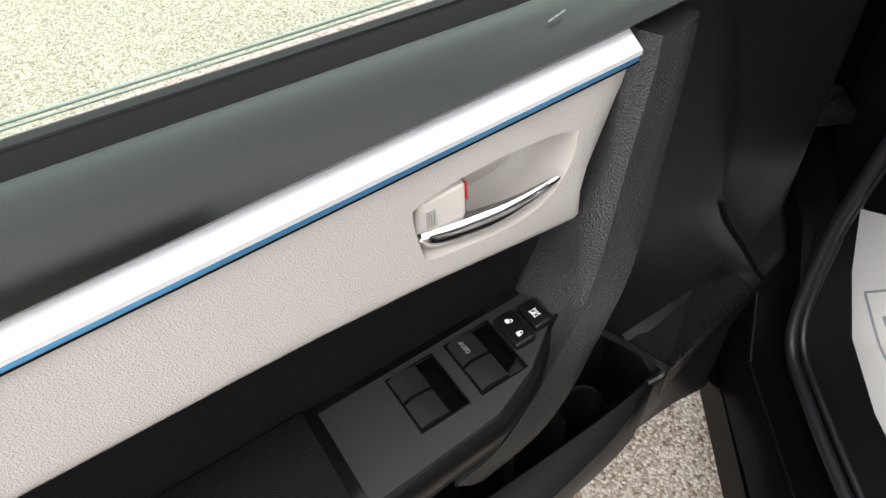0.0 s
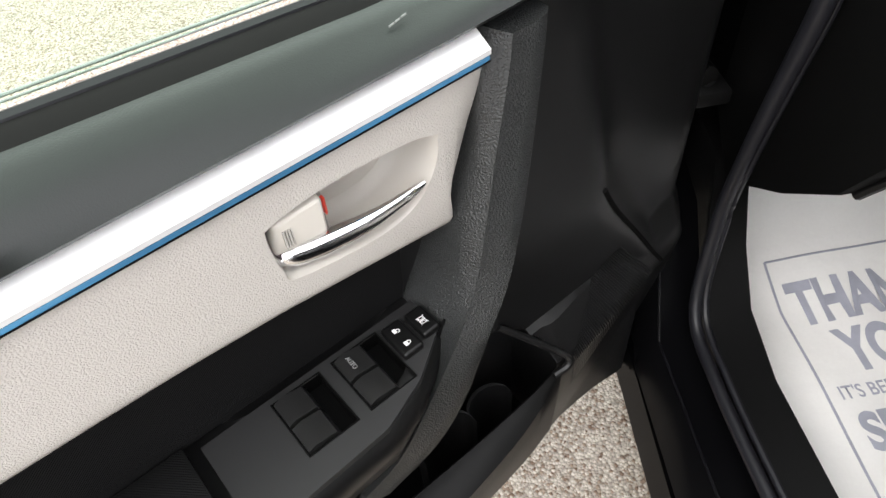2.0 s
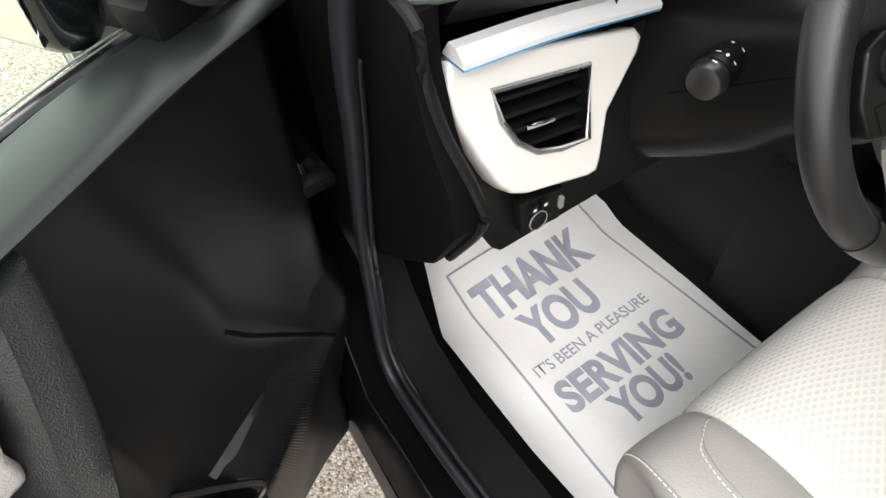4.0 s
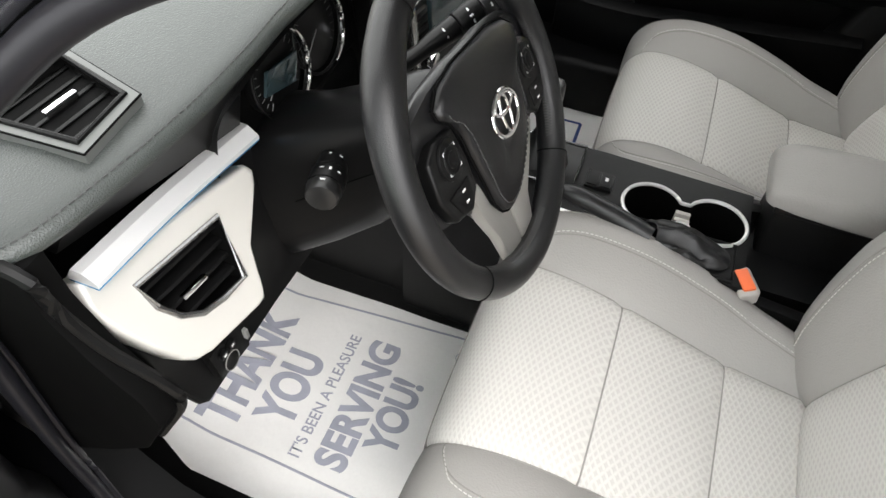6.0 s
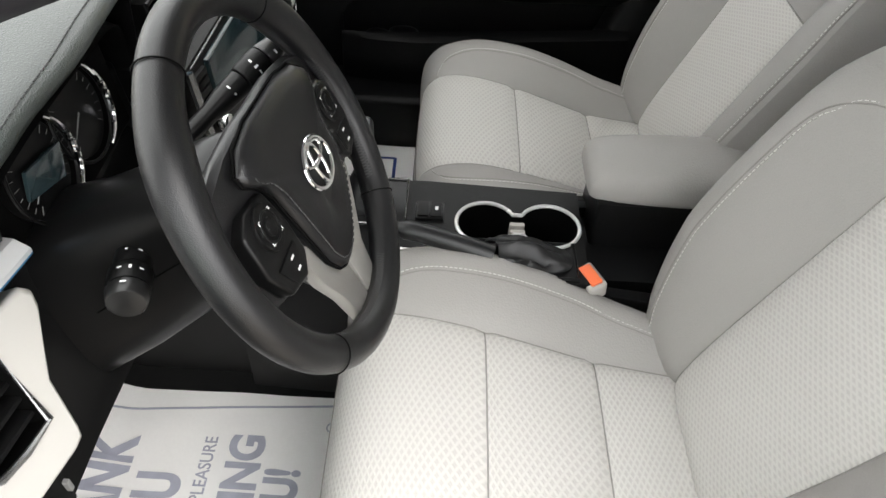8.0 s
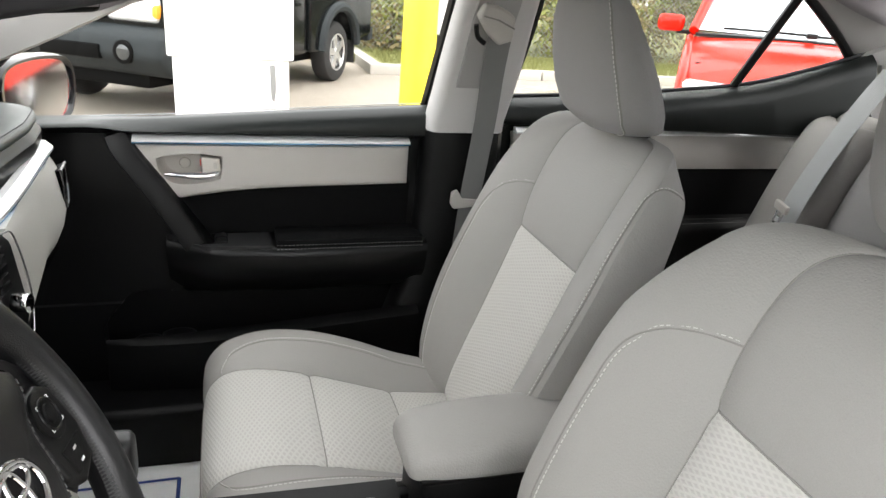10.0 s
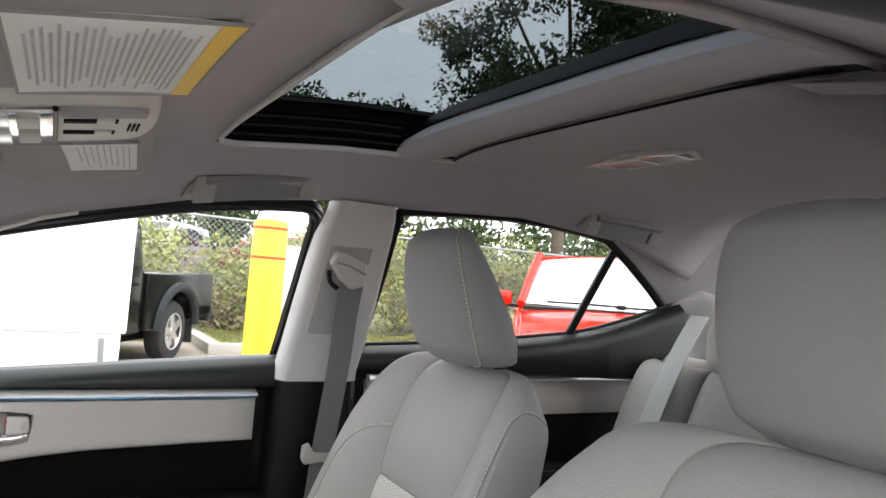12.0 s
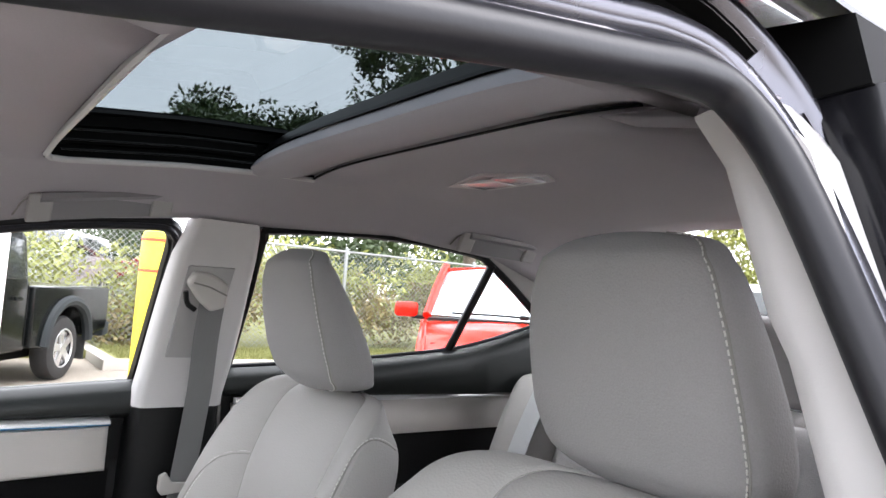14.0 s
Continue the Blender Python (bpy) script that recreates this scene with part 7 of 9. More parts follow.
part("stack_side_trim", tube(spline([(-0.124, 0.735, 0.85), (-0.130, 0.720, 0.74), (-0.118, 0.706, 0.64), (-0.10, 0.70, 0.57)], 14), 0.006, 8), DARKCHROME, dash, "satin metal stack edge")
# centre vents over the stack
for xa, xb in ((-0.105, -0.015), (0.0, 0.085)):
    o = [Vector((x, lerp(x, **EDGE) - 0.002, z)) for x, z in ((xa, 0.922), (xb, 0.922), (xb, 0.885), (xa, 0.880))]
    vent(o, Vector((0, -1, 0)), 0.04, 3, dash, Vector((0, 0, 1)), BLACKPLASTIC)
# passenger panel
rows = []
for x in np.linspace(0.222, 0.615, 18):
    top_, bot = lerp(x, [0.10, 0.615], [0.882, 0.890]), lerp(x, [0.10, 0.14, 0.5, 0.58, 0.615], [0.70, 0.715, 0.745, 0.765, 0.80])
    e = lerp(x, **EDGE)
    e -= lerp(x, [0.222, 0.42], [0.030, 0.0])
    rows.append([(x, e - 0.012 + lerp(k, [0, 0.15, 0.7, 0.92, 1], [0.006, -0.004, -0.012, 0.002, 0.03]) + (0.035 if x > 0.59 else 0), top_ + (bot - top_) * k) for k in (0, 0.05, 0.15, 0.3, 0.5, 0.7, 0.85, 0.92, 0.97, 1)])
part("passenger_panel", sheet(rows, 0.02, (0, 1, 0)), SILVERPAINT, dash, "pale satin passenger panel", angle=50)
o = [Vector((x, lerp(x, **EDGE) - 0.014, z)) for x, z in ((0.535, 0.872), (0.600, 0.868), (0.602, 0.83), (0.585, 0.80), (0.555, 0.80))]
vent(o, Vector((0.15, -1, 0.1)).normalized(), 0.002, 3, dash, Vector((0, 0, 1)))
part("glove_box", prism([(0.12, 0.745, 0.71), (0.56, 0.725, 0.745), (0.60, 0.76, 0.70), (0.58, 0.80, 0.50), (0.14, 0.80, 0.48)], (0, 0.12, 0.02), 0.02, 3), BLACKPLASTIC, dash, "black glove box lid")
part("far_end_cap", prism([(0.635, 0.76, 0.94), (0.635, 0.72, 0.86), (0.630, 0.76, 0.74), (0.62, 0.86, 0.58), (0.62, 1.0, 0.55), (0.635, 1.0, 0.94)], (-0.03, 0, 0), 0.01), SMOOTHBLACK, dash)

# ---- steering column and wheel ----
col = thing("steering_column", "black steering column shroud with two stalks", "steering column")
WC = Vector((-0.353, 0.578, 0.897))
tilt = radians(28)
wu, wv, ww = Vector((1, 0, 0)), Vector((0, math.sin(tilt), math.cos(tilt))), Vector((0, -math.cos(tilt), math.sin(tilt)))
WM = Matrix.Translation(WC) @ Matrix((wu, wv, ww)).transposed().to_4x4()
rows = []
for d, a, b, dz in ((0.030, 0.040, 0.040, 0), (0.036, 0.055, 0.052, -0.002), (0.06, 0.052, 0.060, -0.006), (0.10, 0.045, 0.068, -0.014), (0.16, 0.044, 0.082, -0.026), (0.22, 0.060, 0.090, -0.030), (0.30, 0.085, 0.092, -0.034)):
    rows.append([WC - ww * d + wu * a * math.copysign(abs(math.cos(t)) ** 0.6, math.cos(t)) + wv * (b * math.copysign(abs(math.sin(t)) ** 0.6, math.sin(t)) + dz) for t in np.linspace(0, 2 * math.pi, 37)[:-1]])
part("shroud", sheet(rows, closed_u=True), SMOOTHBLACK, col, "black column shroud", angle=60)
part("shroud_split", tube([r[18] - wu * 0.0004 for r in rows[2:6]], 0.0008, 6), DEEPBLACK, col)


def stalk(a, b, r0, r1, cap):
    """A control stalk: boot, neck, turning ring and end cap, with small white signs."""
    a, b = Vector(a), Vector(b)
    ax = (b - a).normalized()
    side = ax.cross(Vector((0, 0, 1))).normalized()
    up = side.cross(ax)
    s = part("stalk", tube([a, a.lerp(b, 0.30), a.lerp(b, 0.42), a.lerp(b, 0.62)], [r0 * 0.72, r0 * 0.70, r0 * 0.92, r0], 22), SMOOTHBLACK, col, "black control stalk")
    part("stalk_boot", tube([a - ax * 0.006, a + ax * 0.004, a + ax * 0.010], [r0 * 1.30, r0 * 1.25, r0 * 0.9], 22), BLACKPLASTIC, s)
    part("turning_ring", tube([a.lerp(b, 0.635), a.lerp(b, 0.65), a.lerp(b, 0.83), a.lerp(b, 0.845)], [r1 * 0.96, r1 * 1.02, r1 * 1.02, r1 * 0.98], 22), BLACKPLASTIC, s, "ridged turning ring")
    part("end_cap", tube([a.lerp(b, 0.858), a.lerp(b, 0.87), a.lerp(b, 0.985), b, b + ax * 0.0015], [r1 * 0.97, r1, r1 * cap, r1 * cap * 0.93, r1 * cap * 0.55], 22), KEYBLACK, s, "satin end cap")
    to_eye = (Vector((-0.85, 0.44, 1.34)) - b).normalized()
    to_eye = (to_eye - ax * to_eye.dot(ax)).normalized()
    cross = ax.cross(to_eye)
    marks = bmesh.new()
    for k, q, w, h in ((0.50, -0.3, 0.0022, 0.0009), (0.50, 0.35, 0.0012, 0.0012), (0.74, -0.45, 0.0020, 0.0010), (0.74, 0.05, 0.0012, 0.0022), (0.74, 0.5, 0.0022, 0.0008), (0.92, 0.25, 0.0024, 0.0010)):
        c = a.lerp(b, k)
        d = (to_eye * math.cos(q) + cross * math.sin(q)) * ((r0 if k < 0.6 else r1) * 1.02 + 0.0004)
        tan = ax.cross(d).normalized()
        vs = [marks.verts.new(c + d + tan * w * x + ax * h * y) for x, y in ((-1, -1), (1, -1), (1, 1), (-1, 1))]
        marks.faces.new(vs)
    part("stalk_sign", marks, ICON, s, "white control signs")
    return s


stalk((-0.352, 0.724, 0.826), (-0.452, 0.699, 0.834), 0.0175, 0.0190, 0.90)
stalk((-0.292, 0.690, 0.880), (-0.180, 0.612, 0.928), 0.0135, 0.0150, 0.80)
wheel = thing("steering_wheel", "black leather steering wheel with chrome emblem and satin spoke", "steering wheel", m=WM @ pose(0, 0, 0, 0, 0, -8))
SPOKESILVER = mat("satin_spoke", (0.50, 0.49, 0.46), 0.34, metal=0.75, stain=0.05)
RW, RZ = 0.162, 0.016
pts = [(RW * math.cos(t), RW * math.sin(t) * 0.985, RZ) for t in np.linspace(0, 2 * math.pi, 97)[:-1]]
rad = []
for k in range(96):
    t = 2 * math.pi * k / 96
    rad.append(0.0165 + 0.002 * (math.exp(-((t - 2.5) / 0.25) ** 2) + math.exp(-((t - 0.64) / 0.25) ** 2)))
part("rim", tube(pts, rad, 20, closed=True, up=(0, 0, 1)), LEATHERBLK, wheel, "black leather rim")
for a in (52, 118, -43, 224):
    t = radians(a)
    part("rim_seam", ring((RW * math.cos(t), RW * math.sin(t) * 0.985, RZ), (-math.sin(t), math.cos(t), 0), 0.0174, 0.0007, 24), DEEPBLACK, wheel)
for base, n in ((-36, 56), (162, 56), (246, 34)):
    lace = bmesh.new()
    for k in range(n):
        t = radians(base + k * 1.25)
        c = Vector((math.cos(t), math.sin(t) * 0.985, 0))
        e = Vector((-c.y, c.x, 0))
        for sgn in (1, -1):
            tube([c * (RW - 0.0148) + Vector((0, 0, RZ + 0.0078)), c * (RW - 0.0168) + Vector((0, 0, RZ + 0.0005)) + 0.0022 * sgn * e], 0.0006, 4, bm=lace)
    part("rim_lacing", lace, DARKTHREAD, wheel, "dark lacing")
# hub shell reaching the rim at both sides
half = [(0.0, 0.078), (0.045, 0.079), (0.090, 0.074), (0.125, 0.062), (0.150, 0.044), (0.158, 0.015), (0.156, -0.020), (0.136, -0.040), (0.110, -0.046), (0.080, -0.052), (0.058, -0.080), (0.030, -0.106), (0.0, -0.110)]
hubo = half + [(-x, y) for x, y in half[-2:0:-1]]
hubz = lambda x, y: lerp(abs(x), [0.0, 0.06, 0.11, 0.16], [0.026, 0.026, 0.022, 0.012]) - lerp(-y, [0.02, 0.10], [0.0, 0.018])  # noqa: E731
loops = [[(x * k, (y + 0.01) * k - 0.01, hubz(x, y) + dz) for x, y in hubo] for k, dz in ((0.80, -0.026), (0.97, -0.016), (1.0, -0.006), (0.965, 0.0), (0.80, 0.002), (0.4, 0.004))]
bm = sheet(loops, closed_u=True)
bm.faces.new([bm.verts.new(p) for p in loops[-1]])
part("hub_shell", bm, LEATHERBLK, wheel, "black hub surround", angle=50)
# padded centre
hr_ = [(0.0, 0.074), (0.040, 0.074), (0.074, 0.068), (0.092, 0.056), (0.090, 0.046), (0.074, 0.034), (0.066, 0.018), (0.062, -0.010), (0.054, -0.040), (0.040, -0.070), (0.024, -0.090), (0.010, -0.098), (0.0, -0.099)]
pado = hr_ + [(-x, y) for x, y in hr_[-2:0:-1]]
padz = lambda y: -lerp(-y, [0.03, 0.10], [0.0, 0.016])  # noqa: E731
loops = [[(x * k, (y + 0.006) * k - 0.006, z + padz(y) * (1 if k > 0.7 else 0.5)) for x, y in pado] for k, z in ((1.02, 0.016), (1.02, 0.027), (1.0, 0.0315), (0.95, 0.0345), (0.82, 0.0370), (0.6, 0.0385), (0.3, 0.0390))]
bm = sheet(loops, closed_u=True)
bm.faces.new([bm.verts.new(p) for p in loops[-1]])
hub = part("airbag_pad", bm, LEATHERBLK, wheel, "black grained centre pad", angle=60)
part("pad_gap", tube([(x * 1.03, (y + 0.006) * 1.03 - 0.006, 0.0265 + padz(y)) for x, y in pado], 0.0016, 6, closed=True), DEEPBLACK, wheel, "dark gap round the pad")
part("pad_stitching", dashes([(x * 0.93, (y + 0.006) * 0.93 - 0.006, 0.0356 + padz(y)) for x, y in pado if y < 0.06], 0.004, 0.0024, 0.0007), DARKTHREAD, hub)
for sx in (-1, 1):
    pod_ = [(sx * 0.078, 0.034), (sx * 0.112, 0.036), (sx * 0.130, 0.026), (sx * 0.134, -0.010), (sx * 0.122, -0.038), (sx * 0.092, -0.044), (sx * 0.074, -0.030), (sx * 0.072, 0.0)]
    spoke = part("spoke", prism([(x, y, 0.029 - 0.05 * max(0, abs(x) - 0.10)) for x, y in pod_], (0, 0, -0.016), 0.004, 3), SMOOTHBLACK, wheel, "black button spoke")
    cx, cy, cz = sx * 0.100, 0.014, 0.0298
    part("button_dish", disc((cx, cy, cz + 0.0016), (0, 0, 1), 0.0195, 0.006, 36, 0.002), BLACKPLASTIC, spoke, "round button dish")
    part("button_ring", ring((cx, cy, cz + 0.0016), (0, 0, 1), 0.0125, 0.0010, 32), SMOOTHBLACK, spoke)
    part("button", disc((cx, cy, cz + 0.0034), (0, 0, 1), 0.0078, 0.004, 28, 0.0012), BLACKPLASTIC, spoke)
    marks = bmesh.new()
    for k in range(4):
        t = radians(45 + 90 * k)
        c = Vector((cx + 0.0158 * math.cos(t), cy + 0.0158 * math.sin(t), cz + 0.0021))
        e, f = Vector((math.cos(t), math.sin(t), 0)), Vector((-math.sin(t), math.cos(t), 0))
        tube([c - (e + f) * 0.0018, c, c - (e - f) * 0.0018], 0.0004, 4, bm=marks)
    part("button_sign", marks, ICON, spoke, "white corner signs")
    key = part("lower_keys", prism([(sx * 0.084, -0.012, 0.0305), (sx * 0.122, -0.014, 0.0295), (sx * 0.112, -0.036, 0.0298), (sx * 0.086, -0.034, 0.0305)], (0, 0, -0.004), 0.0015), BLACKPLASTIC, spoke, "black lower keys")
    for q in (-0.018, -0.029):
        part("key_sign", box(sx * 0.100 - 0.003, sx * 0.100 + 0.003, q - 0.0010, q + 0.0010, 0.0306, 0.0309, 0), ICON, spoke)
    # satin arms running down to the rim
    lo_ = [(sx * 0.068, -0.030, 0.026), (sx * 0.080, -0.044, 0.024), (sx * 0.066, -0.076, 0.018), (sx * 0.044, -0.112, 0.012), (sx * 0.034, -0.150, 0.010), (sx * 0.002, -0.152, 0.010), (sx * 0.002, -0.102, 0.010), (sx * 0.026, -0.092, 0.012), (sx * 0.044, -0.070, 0.016), (sx * 0.058, -0.044, 0.022)]
    part("lower_spoke", prism(lo_, (0, 0, -0.014), 0.003, 2), SPOKESILVER, wheel, "satin silver lower spoke")
part("emblem", ring((0, 0.004, 0.0410), (0, 0, 1), 0.029, 0.0026, 48, (1, 0.72), (1, 0, 0), 0.7), CHROME, hub, "chrome oval emblem")
part("emblem_oval", ring((0, 0.004, 0.0414), (0, 0, 1), 0.0175, 0.0022, 36, (0.52, 1.12), (1, 0, 0), 0.7), CHROME, hub)
part("emblem_oval", ring((0, 0.0135, 0.0414), (0, 0, 1), 0.0205, 0.0021, 36, (1, 0.42), (1, 0, 0), 0.7), CHROME, hub)


# ---- rear passenger door ----
rdm = pose(0.82, 0, 0, 0, 0, -90)
rear = thing("rear_door", "closed rear door with pale trim and quarter window", "car door", m=rdm)
Q = lambda x, y, z: (-y, x - 0.82, z)  # noqa: E731
belt = spline([(0.735, -0.17, 0.985), (0.715, -0.40, 1.000), (0.690, -0.65, 1.025), (0.672, -0.80, 1.048), (0.640, -0.95, 1.095), (0.612, -1.05, 1.135)], 26)
rings = []
for x, y, z in belt:
    rings.append([Q(x + 0.02, y, z - 0.01), Q(x + 0.006, y, z), Q(x - 0.012, y, z), Q(x - 0.030, y, z - 0.016), Q(x - 0.038, y, z - 0.040), Q(x - 0.030, y, 0.935), Q(x - 0.012, y, 0.927), Q(x + 0.02, y, 0.927)])
part("upper_pad", profile_sweep(rings, lambda i: rings[i]), SOFTPAD, rear, "dark grained soft pad", angle=60)
part("belt_seal", tube([Q(x + 0.006, y, z + 0.002) for x, y, z in belt], 0.006, 8), RUBBER, rear)
rows = [[Q(0.700 + 0.01 * (k in (0, 4)), y, z) for k, z in enumerate(np.linspace(0.826, 0.912, 5))] for y in np.linspace(-0.20, lerp(0.87, [0.83, 0.912], [-0.985, -1.045]), 12)]
part("trim_panel", sheet(rows, 0.02, (0, 1, 0)), GREYLEATHER, rear, "pale grey vinyl panel", angle=60)
rings = [[Q(0.712, y, 0.926), Q(0.698, y, 0.926), Q(0.690, y, 0.918), Q(0.690, y, 0.914), Q(0.712, y, 0.914)] for y in np.linspace(-0.20, -1.045, 10)]
part("satin_strip", profile_sweep(rings, lambda i: rings[i]), WHITESTRIP, rear, "satin silver strip", angle=25)
rows = [[Q(lerp(z, [0.2, 0.45, 0.62, 0.68, 0.70, 0.83, 0.93], [0.735, 0.70, 0.68, 0.675, 0.715, 0.722, 0.73]), y, z) for z in (0.2, 0.3, 0.45, 0.55, 0.62, 0.66, 0.685, 0.70, 0.72, 0.78, 0.83, 0.93)] for y in np.linspace(-0.18, -1.08, 16)]
part("lining", sheet(rows, 0.02, (0, 1, 0)), BLACKPLASTIC, rear, "black door lining", angle=60)
for z in (0.694, 0.686):
    part("stitching", dashes([Q(0.678 if z < 0.69 else 0.690, y, z + 0.004) for y in np.linspace(-0.40, -0.88, 10)], 0.005, 0.003, 0.0005), BELT, rear, "pale double stitching")
part("shell", box(0.16, 1.12, 0.0, 0.03, 0.2, 0.95, 0.01), CARBLACK, rear)
wf = [(0.735, -0.19, 0.985), (0.62, -0.178, 1.14), (0.545, -0.172, 1.262), (0.535, -0.20, 1.283), (0.522, -0.446, 1.297), (0.530, -0.68, 1.284), (0.545, -0.76, 1.262), (0.60, -0.95, 1.165), (0.655, -1.09, 1.085)]
wfs = spline(wf, 40)
part("window_frame", tube([Q(x + 0.012, y, z) for x, y, z in wfs], 0.011, 8), SMOOTHBLACK, rear, "black window frame")
part("quarter_bar", tube([Q(0.556, -0.765, 1.262), Q(0.690, -0.745, 1.03)], 0.011, 8), SMOOTHBLACK, rear, "black quarter window bar")
g = part("pane", prism([Q(x + 0.014, y, z) for x, y, z in list(wfs)] + [Q(x + 0.014, y, z) for x, y, z in belt[::-1]], (0, 0.004, 0), 0), GLASS, rear)
g.visible_shadow = False

# ---- seat belts ----
ADJUSTER = mat("adjuster_plastic", (0.33, 0.32, 0.31), 0.5, stain=0.05, bump=0.1, bscale=800)
belt1 = thing("seat_belt", "grey seat belt hanging down the centre pillar", "seat belt", "seat belts")
part("anchor_plate", prism([(0.556, -0.036, 1.197), (0.556, -0.124, 1.199), (0.634, -0.112, 1.018), (0.634, -0.030, 1.018)], (0.03, 0, 0.01), 0.004), ADJUSTER, belt1, "grey height adjuster plate")
part("anchor", prism([(0.545, -0.046, 1.186), (0.543, -0.075, 1.182), (0.545, -0.110, 1.166), (0.550, -0.110, 1.122), (0.553, -0.082, 1.112), (0.552, -0.060, 1.130), (0.549, -0.036, 1.162)], (0.03, 0, 0.008), 0.008, 3), BELTPLASTIC, belt1, "grey belt anchor loop")
part("anchor_slot", tube([(0.5435, -0.044, 1.166), (0.5435, -0.075, 1.160), (0.546, -0.108, 1.146)], 0.0016, 6), SEAM, belt1, "dark slot line")
part("anchor_hook", tube(spline([(0.556, -0.034, 1.150), (0.560, -0.040, 1.128), (0.562, -0.056, 1.116)], 8), 0.005, 8), SMOOTHBLACK, belt1, "black hook behind the webbing")
strap = spline([(0.560, -0.086, 1.140), (0.592, -0.090, 1.06), (0.632, -0.100, 0.962), (0.648, -0.096, 0.86), (0.654, -0.090, 0.78), (0.656, -0.080, 0.62), (0.654, -0.072, 0.40)], 24)
rows = [[(x - 0.002, y + w, z) for w in (-0.024, -0.012, 0, 0.012, 0.024)] for x, y, z in strap]
part("webbing", sheet(rows, 0.0015, (-1, 0, 0)), BELT, belt1, "dark grey webbing")
part("tongue", prism([(0.646, -0.045, 0.790), (0.646, -0.058, 0.796), (0.646, -0.070, 0.776), (0.646, -0.122, 0.772), (0.646, -0.124, 0.758), (0.646, -0.052, 0.752), (0.646, -0.044, 0.764)], (0.012, 0, 0), 0.004, 3), BELTPLASTIC, belt1, "pale belt tongue")
belt2 = thing("seat_belt", "grey rear seat belt lying over the bench side", "seat belt", "seat belts")
strap = spline([(0.500, -1.035, 1.11), (0.478, -0.965, 1.05), (0.465, -0.90, 0.97), (0.445, -0.82, 0.86), (0.425, -0.765, 0.77), (0.42, -0.74, 0.66)], 16)
rows = [[(x + w, y + 0.02 + 0.2 * w, z) for w in (-0.024, -0.012, 0, 0.012, 0.024)] for x, y, z in strap]
part("webbing", sheet(rows, 0.002, (0, 1, 0.3)), BELTPALE, belt2, "grey webbing")
part("tongue", prism([(0.395, -0.725, 0.828), (0.452, -0.745, 0.830), (0.450, -0.742, 0.812), (0.395, -0.722, 0.810)], (0, 0.012, 0), 0.004), BELTPLASTIC, belt2, "pale belt tongue")
part("tongue_steel", plate_with_hole([(0.405, -0.722, 0.812), (0.432, -0.728, 0.812), (0.428, -0.715, 0.78), (0.404, -0.71, 0.78)], [(0.411, -0.719, 0.802), (0.425, -0.722, 0.802), (0.423, -0.716, 0.790), (0.411, -0.713, 0.790)], (0, 0.003, 0)), CHROME, belt2, "steel tongue")


# ---- roof fittings ----
def grab(name, y0, y1, x, z0, z1, label):
    gh = thing(name, label, "grab handle", "grab handles")
    L = lambda k, dx=0.0, dz=0.0: (x + dx, y0 + (y1 - y0) * k, z0 + (z1 - z0) * k + dz)  # noqa: E731
    # dark tube stands in for the cavity shadow round the handle
    dish = spline([L(-0.10, 0.012, -0.012), L(-0.04, -0.004, 0.010), L(0.10, -0.016, 0.024), L(0.5, -0.020, 0.028), L(0.90, -0.016, 0.024), L(1.04, -0.004, 0.010), L(1.10, 0.012, -0.012)], 30)
    part("dish_shadow", tube(dish, 0.0016, 6), SEAM, gh, "painted shadow line round the handle dish")
    part("recess", prism([L(0.12, 0.012, -0.024), L(0.88, 0.012, -0.024), L(0.88, -0.014, 0.024), L(0.12, -0.014, 0.024)], (0.006, 0, 0.003), 0.003), GRABGREY, gh, "grey recess")
    st_ = [L(k, -0.014 - o, 0.014) for k, o in ((0.06, 0.0), (0.2, 0.003), (0.5, 0.005), (0.8, 0.003), (0.94, 0.0))]
    rings = [[(p[0] + 0.002, p[1], p[2] + 0.008), (p[0] - 0.008, p[1], p[2] + 0.004), (p[0] - 0.008, p[1], p[2] - 0.005), (p[0] + 0.003, p[1], p[2] - 0.009)] for p in spline(st_, 16)]
    part("grip", bevel(profile_sweep(rings, lambda i: rings[i]), 0.003, 2, 40), GRABGREY, gh, "grey plastic grip", angle=60)
    for k0, k1 in ((-0.02, 0.15), (0.85, 1.02)):
        pts_ = [L(k0, -0.018, 0.018), L(k1, -0.018, 0.018), L(k1, 0.006, -0.026), L(k0, 0.006, -0.026)]
        part("foot", prism(pts_, (0.012, 0, 0.006), 0.005, 3), ADJUSTER, gh, "paler handle foot", angle=60)
    return gh


grab("grab_handle", 0.232, 0.022, 0.500, 1.268, 1.304, "grey folded grab handle over the passenger window")
grab("grab_handle", -0.610, -0.835, 0.486, 1.304, 1.296, "grey folded grab handle over the rear window")
vz = lambda x, y: roof_z(x, y) - 0.010  # noqa: E731


